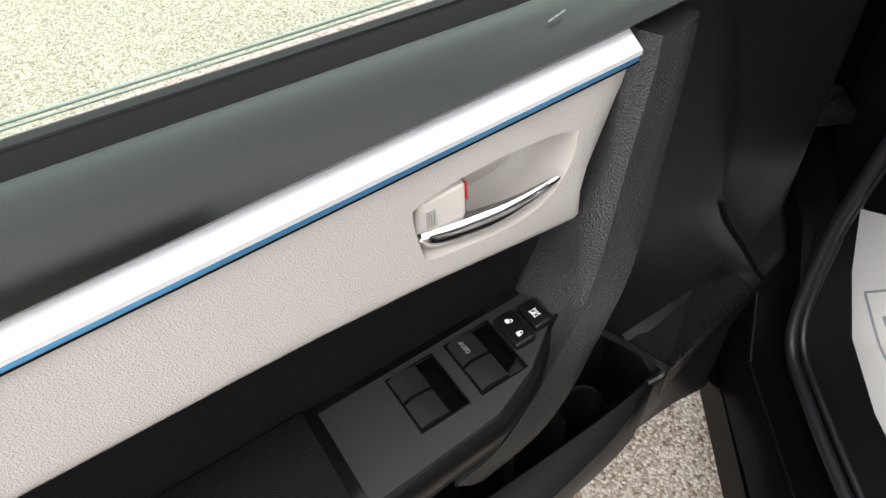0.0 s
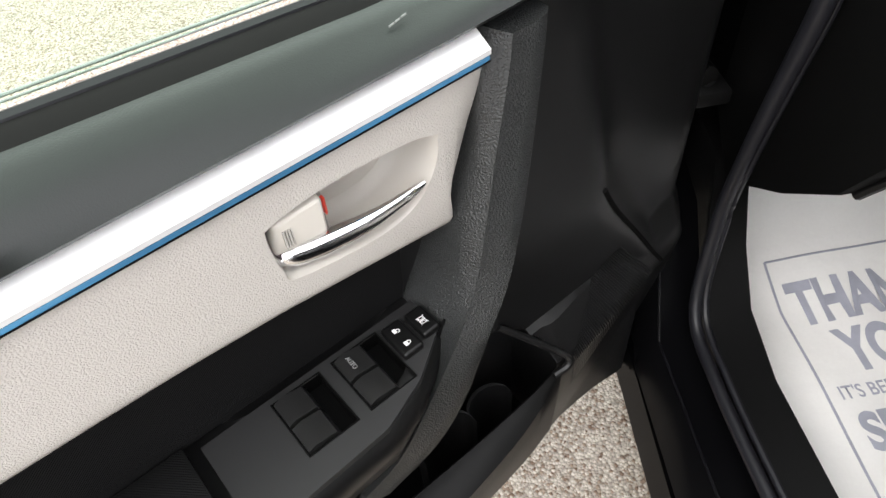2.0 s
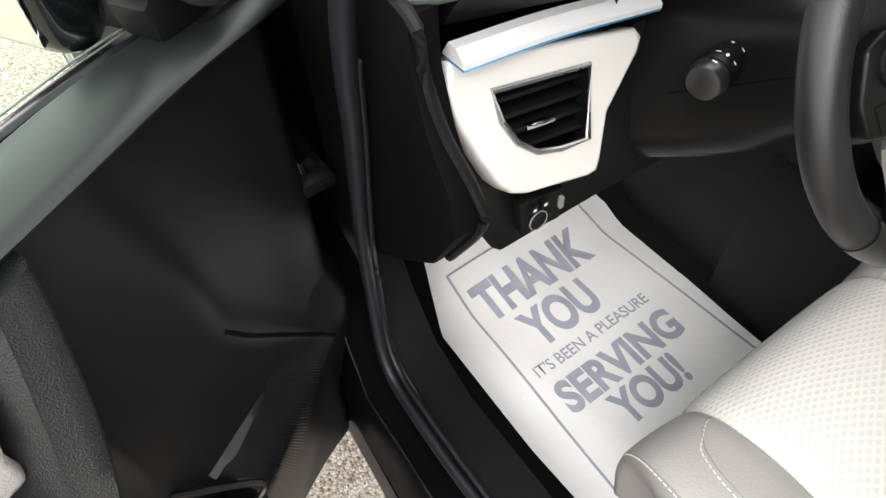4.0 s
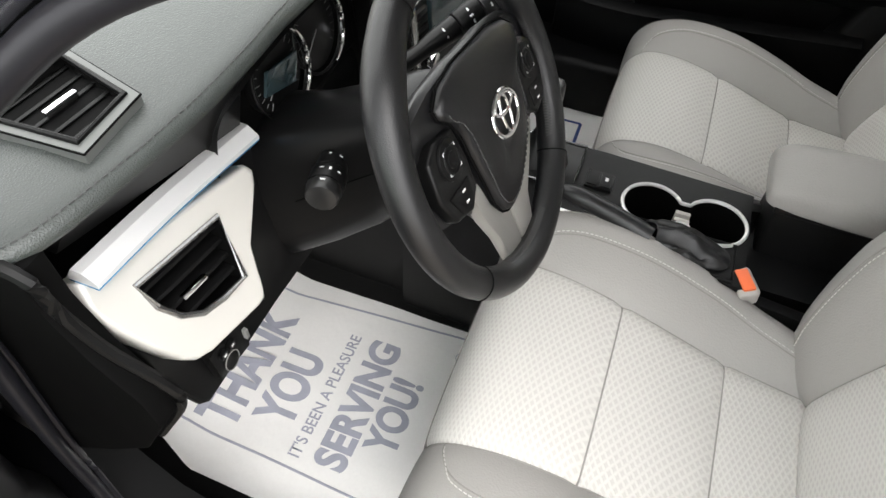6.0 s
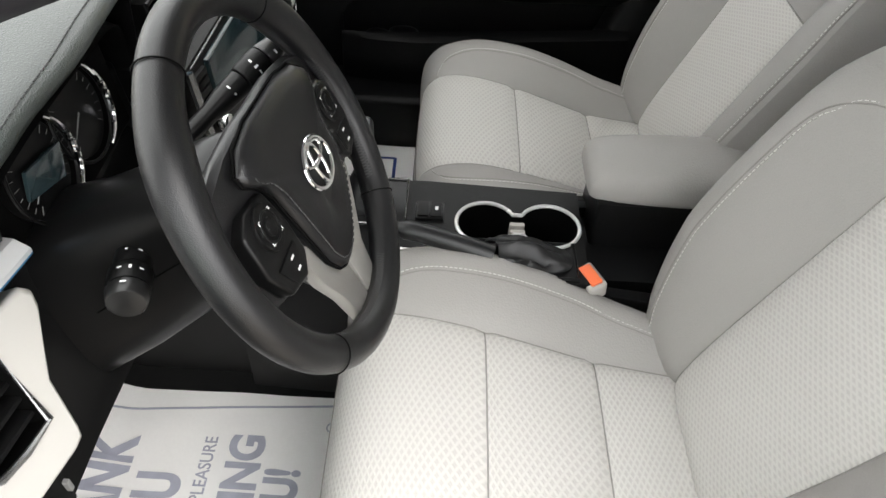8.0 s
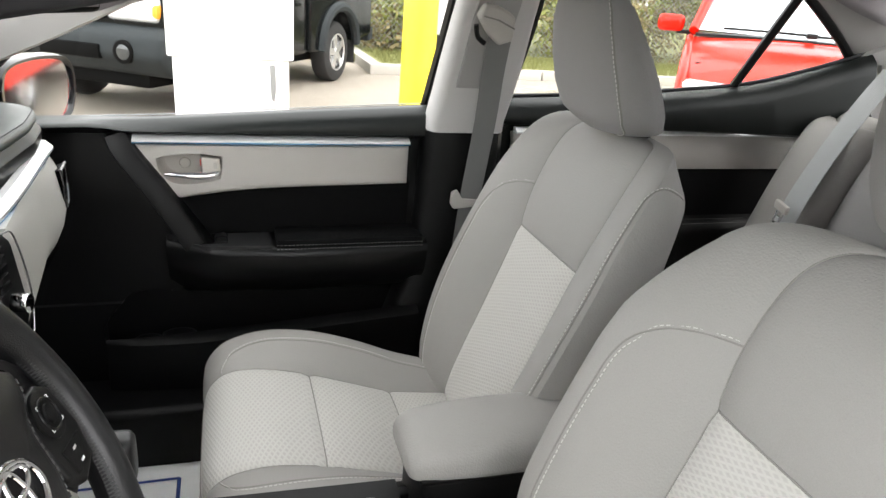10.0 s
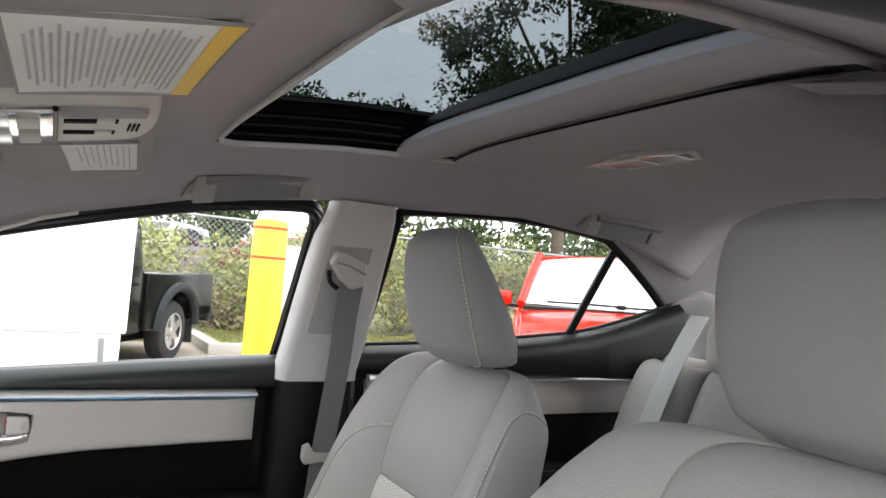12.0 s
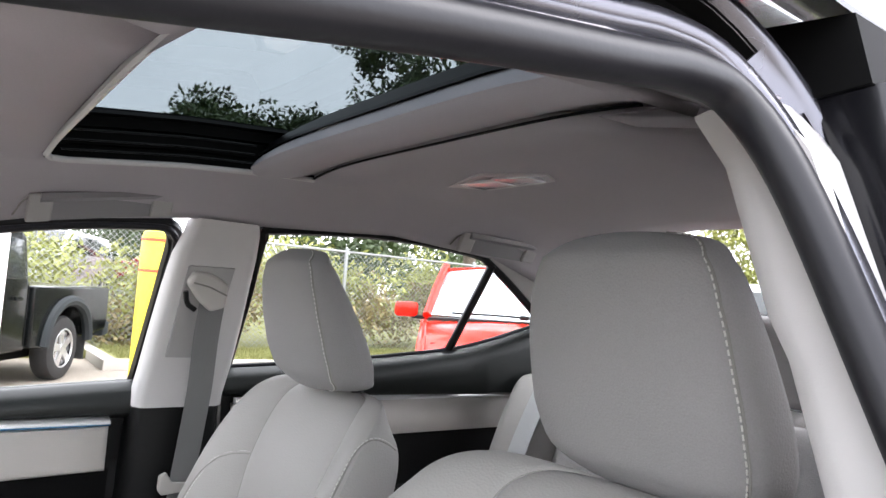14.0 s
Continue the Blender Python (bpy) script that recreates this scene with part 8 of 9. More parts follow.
def visor(label, x0, x1, y0, y1, skew, lab, head):
    """A padded board under the roof with a framed label, its rear edge running askew."""
    v = thing("sun_visor", label, "sun visor", "sun visors")
    ya = lambda x: y0 - skew * (x - x0)  # noqa: E731
    rows = []
    for k in range(19):
        x = x0 + (x1 - x0) * k / 18
        cut_ = 0.030 * (1 - math.sqrt(max(0, 1 - max(0, abs(2 * k / 18 - 1) - 0.84) ** 2 / 0.16 ** 2)))
        ys_v = np.linspace(ya(x) + cut_, y1 - cut_, 10)
        rows.append([(x, y, vz(x, y) - 0.018 + 0.016 * abs(2 * q / 9 - 1) ** 6 + 0.010 * abs(2 * k / 18 - 1) ** 10) for q, y in enumerate(ys_v)])
    part("visor_board", sheet(rows, 0.012, (0, 0, 1)), VISORGREY, v, "grey cloth visor board", angle=60)
    xa, xb, la, lb_ = lab
    fl = lambda x, q, dz: (x, ya(x) + la + (lb_ - la) * q, vz(x, ya(x) + la + (lb_ - la) * q) - 0.0186 + dz)  # noqa: E731
    rows = [[fl(x, q, 0.0) for q in np.linspace(0, 1, 5)] for x in np.linspace(xa, xb, 8)]
    lb = part("printed_label", sheet(rows, 0.001, (0, 0, 1)), PAPER, v, "pale printed label")
    part("label_frame", tube([fl(xa, 0, 0), fl(xb, 0, 0), fl(xb, 1, 0), fl(xa, 1, 0)], 0.0016, 6, closed=True), VISORGREY, v)
    if head:
        rows = [[fl(x, q, -0.0008) for q in (0.0, 0.12)] for x in np.linspace(xa, xb, 8)]
        part("label_head", sheet(rows, 0.0006, (0, 0, 1)), LABELYELLOW, lb, "yellow label band")
    bars = bmesh.new()
    r_ = random.Random(7)
    n_ = 22 if head else 9
    for k in range(n_):
        q0 = (0.17 if head else 0.12) + (0.78 if head else 0.76) * k / n_
        xs_, xe_ = xa + (xb - xa) * r_.uniform(0.10, 0.24), xb - (xb - xa) * r_.uniform(0.06, 0.30)
        vs = [bars.verts.new(fl(x, q, -0.0006)) for x, q in ((xs_, q0), (xe_, q0), (xe_, q0 + 0.016), (xs_, q0 + 0.016))]
        bars.faces.new(vs)
    part("label_print", bars, LABELPRINT, lb, "grey bars of small print")
    return v


VISORGREY = mat("visor_cloth", (0.34, 0.325, 0.33), 0.8, grain=0.06, gscale=700, stain=0.04, bump=0.15, bscale=900)
LABELYELLOW = mat("label_yellow", (0.85, 0.55, 0.06), 0.5)
LABELPRINT = mat("label_print", (0.50, 0.50, 0.50), 0.7, stain=0.3, sscale=40)
visor("grey sun visor with white and yellow warning label", -0.40, -0.055, 0.325, 0.52, 0.0, (-0.30, -0.075, 0.014, 0.140), True)
visor("grey sun visor with a pale printed label", 0.195, 0.465, 0.335, 0.50, 0.10, (0.235, 0.405, 0.018, 0.105), False)
ovh = thing("overhead_console", "pale overhead console with a chrome lamp housing and slots", "overhead console")
OC = lambda u, v, dz=0.0: (0.095 + (u - 0.5) * 0.175 + v * 0.030, 0.350 + v * 0.165, roof_z(0.08, 0.36 + v * 0.12) - 0.022 - 0.012 * u + dz)  # noqa: E731
pill = spline([(0.10, 0.10), (0.22, 0.02), (0.5, -0.01), (0.78, 0.02), (0.92, 0.10), (1.0, 0.35), (1.0, 0.7), (1.0, 1.0), (0.0, 1.0), (0.0, 0.7), (0.0, 0.35), (0.10, 0.10)], 50)[:-1]
grow = lambda e, dz: [OC(0.5 + (p[0] - 0.5) * e, 0.5 + (p[1] - 0.5) * e, dz) for p in pill]  # noqa: E731
ob = sheet([grow(1.06, 0.022), grow(1.05, 0.008), grow(1.02, 0.001), grow(0.96, -0.001)], closed_u=True)
ob.faces.new([ob.verts.new(q) for q in grow(0.96, -0.001)])
part("housing", ob, OVERHEADPALE, ovh, "pale beige plastic housing", angle=50)
slab = lambda u0, u1, v0, v1, d0=-0.0035: prism([OC(u0, v0, d0), OC(u1, v0, d0), OC(u1, v1, d0), OC(u0, v1, d0)], (0, 0, 0.005), 0.0008)  # noqa: E731
part("upper_ledge", slab(0.06, 0.20, 0.06, 0.52, -0.006), HEADLINING, ovh)
for u in (0.34, 0.64):
    part("slot", slab(u, u + 0.075, 0.20, 0.50), DEEPBLACK, ovh, "dark slot")
    part("slot_tab", slab(u - 0.03, u + 0.06, 0.22, 0.32, -0.0048), OVERHEADPALE, ovh)
for k in range(3):
    part("vent_slit", slab(0.44, 0.62, 0.070 + k * 0.026, 0.082 + k * 0.026), DEEPBLACK, ovh)
lamp = part("lamp_housing", slab(0.04, 0.96, 0.55, 1.0, -0.006), CHROME, ovh, "bright chrome lamp housing")
part("lamp_frame", tube([OC(0.04, 0.545, -0.004), OC(0.96, 0.545, -0.004)], 0.003, 8), SMOOTHBLACK, lamp)
for u in (0.12, 0.52):
    part("lamp_switch", slab(u, u + 0.30, 0.62, 0.74, -0.009), BELTPLASTIC, lamp, "grey lamp switch")
part("map_lamp", slab(0.10, 0.46, 0.78, 0.97, -0.008), LENS, lamp, "clear map lamp lens")
part("map_lamp", slab(0.54, 0.90, 0.78, 0.97, -0.008), LENS, lamp, "clear map lamp lens")
dome = thing("dome_lamp", "clear dome lamp in the headlining", "dome lamp")
DQ = lambda x, y, dz: (x, y, roof_z(x, y) + dz)  # noqa: E731
part("bezel", plate_with_hole([DQ(0.040, -0.450, -0.004), DQ(0.015, -0.405, -0.004), DQ(0.115, -0.352, -0.004), DQ(0.245, -0.385, -0.004), DQ(0.205, -0.452, -0.004)], [DQ(0.050, -0.440, -0.004), DQ(0.032, -0.407, -0.004), DQ(0.118, -0.364, -0.004), DQ(0.222, -0.390, -0.004), DQ(0.195, -0.440, -0.004)], (0, 0, 0.006)), PILLARTRIM, dome, "pale lamp bezel")
for xa, xb in ((0.048, 0.118), (0.124, 0.205)):
    part("lens", prism([DQ(xa, -0.438, -0.006), DQ(xa, -0.396, -0.006), DQ(xb, -0.380, -0.006), DQ(xb, -0.438, -0.006)], (0, 0, 0.006), 0.002), LENS, dome, "clear lamp lens")
mir = thing("rear_view_mirror", "black-framed interior mirror under the windscreen top", "mirror")
MM = look((-0.02, 0.60, 1.195), (-0.45, 0.0, 1.17)) @ pose(0, 0, 0)
mir.matrix_world = MM
part("frame", box(-0.115, 0.115, -0.028, 0.028, 0.0, 0.03, 0.012, 3), SMOOTHBLACK, mir, "black mirror frame")
part("glass", box(-0.105, 0.105, -0.021, 0.021, -0.0015, 0.001, 0.0), MIRROR, mir, "mirror glass")
part("arm", tube([(0, 0.02, 0.03), (0, 0.06, 0.06), (0, 0.09, 0.075)], 0.008, 8), SMOOTHBLACK, mir)

# ---- paper floor mats ----
pm = thing("paper_mat", "white paper floor mat printed with thanks, lightly creased", "floor mat", "paper mats")


def mat_z(x, y):
    base = lerp(y, [0.50, 0.95, 1.08, 1.20], [0.188, 0.200, 0.247, 0.34])
    return base + 0.004 * noise.noise((x * 7, y * 7, 3.1)) + 0.003 * math.sin(x * 30 + y * 14) * noise.noise((x * 3, y * 3, 9)) + 0.02 * max(0, (-0.545 - x) / 0.05) ** 2 * 0.5


nx, ny = 40, 46
rows = []
for j in range(ny):
    y = 0.52 + (1.16 - 0.52) * j / (ny - 1)
    xl, xr = lerp(y, [0.52, 0.7, 0.95, 1.08, 1.16], [-0.585, -0.592, -0.585, -0.53, -0.50]), lerp(y, [0.52, 0.6, 0.9, 1.16], [-0.07, -0.075, -0.13, -0.19])
    rows.append([(xl + (xr - xl) * i / (nx - 1), y, mat_z(xl + (xr - xl) * i / (nx - 1), y)) for i in range(nx)])
part("sheet", sheet(rows, 0.0008, (0, 0, -1)), PAPER, pm, "creased white paper")


def printed(body, size, x, y, width, name="lettering"):
    ob = flat_text(body, size, Matrix.Translation((x, y, 0)), INK, name, pm, 0.0, width, size * (0.040 if size > 0.05 else 0.012))
    for v in ob.data.vertices:
        v.co.z = mat_z(v.co.x, v.co.y) + 0.0022
    ob["label"] = "grey-blue printed lettering"


printed("THANK", 0.098, -0.496, 0.925, 0.250)
printed("YOU", 0.098, -0.455, 0.835, 0.150)
printed("IT'S BEEN A PLEASURE", 0.030, -0.502, 0.791, 0.258)
printed("SERVING", 0.078, -0.497, 0.712, 0.262)
printed("YOU!", 0.078, -0.436, 0.644, 0.148)
fb = bmesh.new()
for a, b in (((-0.530, 0.57), (-0.512, 1.035)), ((-0.512, 1.035), (-0.205, 1.035)), ((-0.205, 1.035), (-0.165, 0.57)), ((-0.165, 0.57), (-0.530, 0.57))):
    pts = [(a[0] + (b[0] - a[0]) * k, a[1] + (b[1] - a[1]) * k) for k in np.linspace(0, 1, 24)]
    tube([(x, y, mat_z(x, y) + 0.0012) for x, y in pts], 0.0022, 6, flat=0.4, bm=fb)
part("border_line", fb, INK, pm, "thin grey border line")
part("maker_mark", ring((-0.21, 0.60, mat_z(-0.21, 0.60) + 0.001), (0, 0, 1), 0.009, 0.0012, 20), INK, pm)
pm2 = thing("paper_mat", "white paper floor mat with a navy border in the passenger footwell", "floor mat", "paper mats")
rows = [[(x, y, 0.19 + lerp(y, [0.9, 1.1], [0.0, 0.06]) + 0.003 * noise.noise((x * 8, y * 8, 1))) for x in np.linspace(0.13, 0.598, 20)] for y in np.linspace(0.497, 1.10, 20)]
part("sheet", sheet(rows, 0.0008, (0, 0, -1)), PAPER, pm2, "creased white paper")
fb = bmesh.new()
for a, b in (((0.17, 0.545), (0.17, 0.93)), ((0.17, 0.93), (0.545, 0.93)), ((0.545, 0.93), (0.545, 0.545)), ((0.545, 0.545), (0.17, 0.545))):
    tube([(a[0] + (b[0] - a[0]) * k, a[1] + (b[1] - a[1]) * k, 0.1935) for k in np.linspace(0, 1, 16)], 0.004, 6, flat=0.3, bm=fb)
part("border_line", fb, BLUEINK, pm2, "navy border line")


# ---- outside: bollard, cabinet, vehicles, fence, hedge, trees ----
bol = thing("bollard", "yellow bollard sleeve with two red bands", "bollard")
part("sleeve", tube([(3.09, -0.60, z) for z in (-0.02, 0.5, 1.0, 1.37, 1.395, 1.405)], [0.094, 0.094, 0.094, 0.094, 0.085, 0.05], 40), YELLOW, bol, "yellow plastic sleeve")
for z in (1.352, 1.190):
    part("band", tube([(3.09, -0.60, z - 0.009), (3.09, -0.60, z + 0.009)], 0.0955, 40), REDTAPE, bol, "red reflective band")
cab = thing("service_cabinet", "white two-tier enamel cabinet with a grey handle strip", "cabinet")
part("upper_case", box(3.20, 3.75, 0.068, 0.715, 0.735, 1.335, 0.012), WHITEMETAL, cab, "white upper case")
part("lower_case", box(3.215, 3.72, 0.092, 0.69, 0.0, 0.734, 0.008), WHITEMETAL, cab, "white lower case")
part("sloped_lid", prism([(3.20, 0.068, 1.336), (3.20, 0.715, 1.336), (3.75, 0.715, 1.40), (3.75, 0.068, 1.40)], (0, 0, -0.02), 0.006), WHITEMETAL, cab, "white sloped lid")
part("handle_strip", prism([(3.214, 0.196, 0.71), (3.214, 0.166, 0.71), (3.214, 0.160, 0.58), (3.214, 0.172, 0.50), (3.214, 0.190, 0.53)], (0.006, 0, 0), 0.002), GREYBAR, cab, "worn grey handle strip")


def car_wheel(parent, c, axis, r, w):
    a = Vector(axis).normalized()
    c = Vector(c)
    u = Vector((0, 0, 1))
    v = a.cross(u)
    prof = [(0.60, 0.5), (0.62, 0.58), (0.80, 0.60), (0.95, 0.50), (1.0, 0.35), (1.0, -0.35), (0.95, -0.5), (0.60, -0.5)]
    rings = [[c + (u * math.cos(t) + v * math.sin(t)) * r * k + a * w * h * 0.8 for k, h in prof] for t in np.linspace(0, 2 * math.pi, 41)[:-1]]
    wh = part("wheel", profile_sweep(rings, lambda i: rings[i], True), TYRE, parent, "black tyre")
    part("rim", disc(c + a * w * 0.34, a, r * 0.62, w * 0.5, 40, 0.01), DARKCHROME, wh, "dark rim well")
    part("rim_edge", ring(c + a * w * 0.42, a, r * 0.60, r * 0.035, 40), ALLOY, wh, "alloy rim")
    for k in range(5):
        t = 2 * math.pi * k / 5 + 0.2
        d = u * math.cos(t) + v * math.sin(t)
        e = a.cross(d)
        part("rim_spoke", prism([c + a * w * 0.44 + d * r * 0.08 + e * r * 0.10, c + a * w * 0.40 + d * r * 0.58 + e * r * 0.13, c + a * w * 0.40 + d * r * 0.58 - e * r * 0.13, c + a * w * 0.44 + d * r * 0.08 - e * r * 0.10], -a * w * 0.12, 0.006), ALLOY, wh)
    part("hub_cap", disc(c + a * w * 0.47, a, r * 0.15, w * 0.15, 24, 0.006), ALLOY, wh)
    return wh


for y in (1.74, -1.57):
    for x, e in ((-0.775, -1), (0.745, 1)):
        car_wheel(body, (x, y, 0.315), (e, 0, 0), 0.315, 0.2)

# pickup: local x to its front, y to its left, near side is y < 0... laid out along its own axes
ta = math.atan2(0.538, -0.843)
truck = thing("pickup_truck", "dark pickup truck with grey bumper and steel wheels", "pickup truck", m=Matrix.Translation((7.42, -0.80, 0)) @ Matrix.Rotation(ta, 4, "Z"))
# origin: near rear wheel centre on the ground; near side faces +y in this frame
TS = 0.86
S_ = lambda x, y, z: (x * TS, y * TS, z * TS)  # noqa: E731


def tprism(pts, y0, y1, b=0.02):
    return prism([S_(x, y0, z) for x, z in pts], (0, (y1 - y0) * TS, 0), b, 3)


bedp = [(-1.10, 0.56), (-1.12, 0.80), (-1.10, 1.13), (0.85, 1.13), (0.85, 0.45), (0.55, 0.42), (0.50, 0.62), (0.36, 0.80), (0.15, 0.90), (-0.12, 0.90), (-0.34, 0.80), (-0.48, 0.62), (-0.52, 0.50)]
part("bed", tprism(bedp, 0.02, -1.75, 0.03), TRUCKPAINT, truck, "dark painted load bed")
part("tailgate_bumper", tprism([(-1.25, 0.48), (-1.25, 0.66), (-1.08, 0.66), (-1.08, 0.46)], 0.0, -1.75, 0.02), TRUCKPLASTIC, truck)
cabp = [(0.88, 0.42), (0.88, 1.12), (0.95, 1.20), (1.08, 1.68), (1.20, 1.74), (1.65, 1.74), (1.85, 1.68), (2.35, 1.22), (2.42, 1.14), (2.42, 0.42)]
part("cab", tprism(cabp, 0.0, -1.73, 0.05), TRUCKPAINT, truck, "dark painted cab")
part("side_window", tprism([(1.04, 1.20), (1.16, 1.62), (1.62, 1.64), (2.12, 1.22)], 0.012, -0.01, 0.01), DARKGLASS, truck, "dark side window")
hood = [(2.38, 0.46), (2.38, 1.18), (2.70, 1.18), (3.30, 1.14), (3.46, 1.08), (3.50, 0.82), (3.44, 0.56), (3.19, 0.46), (3.15, 0.64), (3.02, 0.82), (2.82, 0.90), (2.57, 0.90), (2.45, 0.76)]
part("front_body", tprism(hood, 0.0, -1.73, 0.05), TRUCKPAINT, truck, "dark bonnet and wings")
arch = spline([(-0.54, 0.46), (-0.50, 0.64), (-0.36, 0.84), (-0.12, 0.95), (0.14, 0.95), (0.38, 0.84), (0.52, 0.66), (0.58, 0.44)], 24)
part("rear_arch_flare", tube([S_(x, 0.03, z) for x, z in arch], 0.055, 8), TRUCKPLASTIC, truck, "grey wheel arch flare")
part("front_arch_flare", tube([S_(x + 2.72, 0.03, z) for x, z in arch], 0.055, 8), TRUCKPLASTIC, truck, "grey wheel arch flare")
part("front_bumper", tprism([(3.17, 0.44), (3.19, 0.80), (3.52, 0.84), (3.64, 0.76), (3.66, 0.58), (3.52, 0.42), (3.30, 0.38)], 0.04, -1.77, 0.06), TRUCKPLASTIC, truck, "grey plastic bumper")
part("bumper_slot", box(3.62 * TS, 3.675 * TS, -1.20 * TS, -0.58 * TS, 0.54 * TS, 0.66 * TS, 0.01), DEEPBLACK, truck)
for y, e in ((-0.34, 1), (-1.39, -1)):
    part("fog_lamp_bowl", disc(S_(3.672, y, 0.62), (1, 0, 0), 0.10 * TS, 0.05, 28, 0.01), DEEPBLACK, truck)
    part("fog_lamp", disc(S_(3.68, y + 0.01, 0.62), (1, 0, 0), 0.066 * TS, 0.03, 28, 0.008), DARKGLASS, truck, "round fog lamp")
    part("headlamp", box(3.22 * TS, 3.53 * TS, (y - 0.26) * TS, (y + 0.26) * TS, 0.86 * TS, 1.07 * TS, 0.05, 3), LENS, truck, "clear headlamp")
    part("indicator", box(3.26 * TS, 3.528 * TS, *sorted(((y + e * 0.14) * TS, (y + e * 0.264) * TS)), 0.90 * TS, 1.02 * TS, 0.02), AMBER, truck, "amber indicator")
part("grille", box(3.44 * TS, 3.53 * TS, -1.10 * TS, -0.63 * TS, 0.86 * TS, 1.06 * TS, 0.02), DEEPBLACK, truck, "black mesh grille")
for k in range(5):
    part("grille_bar", box(3.525 * TS, 3.54 * TS, -1.09 * TS, -0.64 * TS, (0.885 + k * 0.038) * TS, (0.898 + k * 0.038) * TS, 0.003), TRUCKPLASTIC, truck)
for x in (0.0, 2.72):
    for y, s in ((-0.12, 1), (-1.62, -1)):
        car_wheel(truck, S_(x, y, 0.385), (0, s, 0), 0.385 * TS, 0.25 * TS)
part("mud_flap", box(-0.56 * TS, -0.53 * TS, -0.25 * TS, 0.0, 0.20 * TS, 0.50 * TS, 0.005), TYRE, truck)
part("tow_underbody", box(-0.9 * TS, 3.4 * TS, -1.45 * TS, -0.3 * TS, 0.28 * TS, 0.50 * TS, 0.02), DEEPBLACK, truck)
part("door_handle", box(1.08 * TS, 1.24 * TS, 0.0, 0.04 * TS, 0.98 * TS, 1.02 * TS, 0.01), TRUCKPAINT, truck)
part("door_gap", box(0.945 * TS, 0.955 * TS, 0.0, 0.004, 0.48 * TS, 1.15 * TS, 0), DEEPBLACK, truck)

# red hatchback facing the sedan
rx = Vector((0.59, 0.81, 0)).normalized()      # its far-left edge direction as seen from the sedan
fw = Vector((-0.81, 0.59, 0)).normalized()     # it faces this way
base = Vector((3.93, -2.88, 0))
red = thing("red_hatchback", "glossy red hatchback facing the parked sedan", "car", m=Matrix((fw, rx, (0, 0, 1))).transposed().to_4x4())
red.matrix_world = Matrix.Translation(base) @ Matrix((fw, rx, (0, 0, 1))).transposed().to_4x4()
W_ = 1.62
screen = [[(0.32 - 0.10 * u * u - 0.50 * k, -W_ / 2 + (u * (0.74 - 0.13 * k)), 1.02 + 0.42 * k - 0.03 * u * u * k) for u in np.linspace(-1, 1, 11)] for k in np.linspace(0, 1, 6)]
part("windscreen", sheet(screen, 0.02, (-1, 0, -0.5)), CARGLASS, red, "bright reflecting windscreen")
roof_ = [[(-0.18 - 0.06 * u * u - 1.5 * k, -W_ / 2 + u * (0.62 - 0.03 * k), 1.445 - 0.035 * u * u + 0.05 * k - 0.09 * k * k) for u in np.linspace(-1, 1, 11)] for k in np.linspace(0, 1, 8)]
part("roof", sheet(roof_, 0.04, (0, 0, -1)), REDPAINT, red, "red roof")
bon = [[(0.30 - 0.10 * u * u + 0.95 * k, -W_ / 2 + u * (0.78 - 0.06 * k * k), 1.015 - 0.05 * u * u - 0.10 * k - 0.16 * k ** 3) for u in np.linspace(-1, 1, 13)] for k in np.linspace(0, 1, 10)]
part("bonnet", sheet(bon, 0.03, (0, 0, -1)), REDPAINT, red, "red bonnet reflecting the sky")
for s in (-1, 1):
    part("screen_pillar", tube([(0.22, -W_ / 2 + s * 0.755, 1.01), (-0.02, -W_ / 2 + s * 0.70, 1.22), (-0.26, -W_ / 2 + s * 0.63, 1.425)], 0.035, 10), REDPAINT, red, "red screen pillar")
    side = [(1.20, 0.45), (1.22, 0.70), (1.0, 0.86), (0.25, 0.98), (-1.6, 1.02), (-2.2, 1.0), (-2.3, 0.4), (1.0, 0.28)]
    part("body_side", prism([(x, -W_ / 2 + s * 0.80, z) for x, z in side], (0, -0.06 * s, 0), 0.03, 3), REDPAINT, red, "red body side")
    part("side_glass", prism([(0.10, -W_ / 2 + s * 0.745, 1.02), (-0.24, -W_ / 2 + s * 0.66, 1.40), (-1.5, -W_ / 2 + s * 0.64, 1.40), (-1.9, -W_ / 2 + s * 0.72, 1.04)], (0, -0.01 * s, 0), 0.004), DARKGLASS, red, "dark side glass")
    mm = part("door_mirror", box(0.02, 0.13, *sorted((-W_ / 2 + s * 0.83, -W_ / 2 + s * 1.02)), 0.985, 1.105, 0.045, 4), REDPAINT, red, "red door mirror")
    part("mirror_foot", box(0.04, 0.11, *sorted((-W_ / 2 + s * 0.74, -W_ / 2 + s * 0.88)), 0.975, 1.005, 0.008), SMOOTHBLACK, mm)
    part("headlamp", box(0.95, 1.20, *sorted((-W_ / 2 + s * 0.46, -W_ / 2 + s * 0.76)), 0.62, 0.76, 0.04, 3), LENS, red, "clear headlamp")
    for x in (0.65, -1.75):
        car_wheel(red, (x, -W_ / 2 + s * 0.70, 0.30), (0, s, 0), 0.30, 0.2)
part("front_bumper", box(1.0, 1.30, -W_ + 0.06, -0.06, 0.28, 0.66, 0.08, 4), REDPAINT, red, "red bumper")
part("grille", box(1.27, 1.31, -W_ + 0.4, -0.4, 0.38, 0.52, 0.02), DEEPBLACK, red)
part("cowl", sheet([[(0.34 - 0.10 * u * u + d, -W_ / 2 + u * 0.74, 1.012 + h - 0.02 * u * u) for u in np.linspace(-1, 1, 9)] for d, h in ((0.05, 0.004), (0.0, 0.01))], 0.02, (0, 0, -1)), SMOOTHBLACK, red)
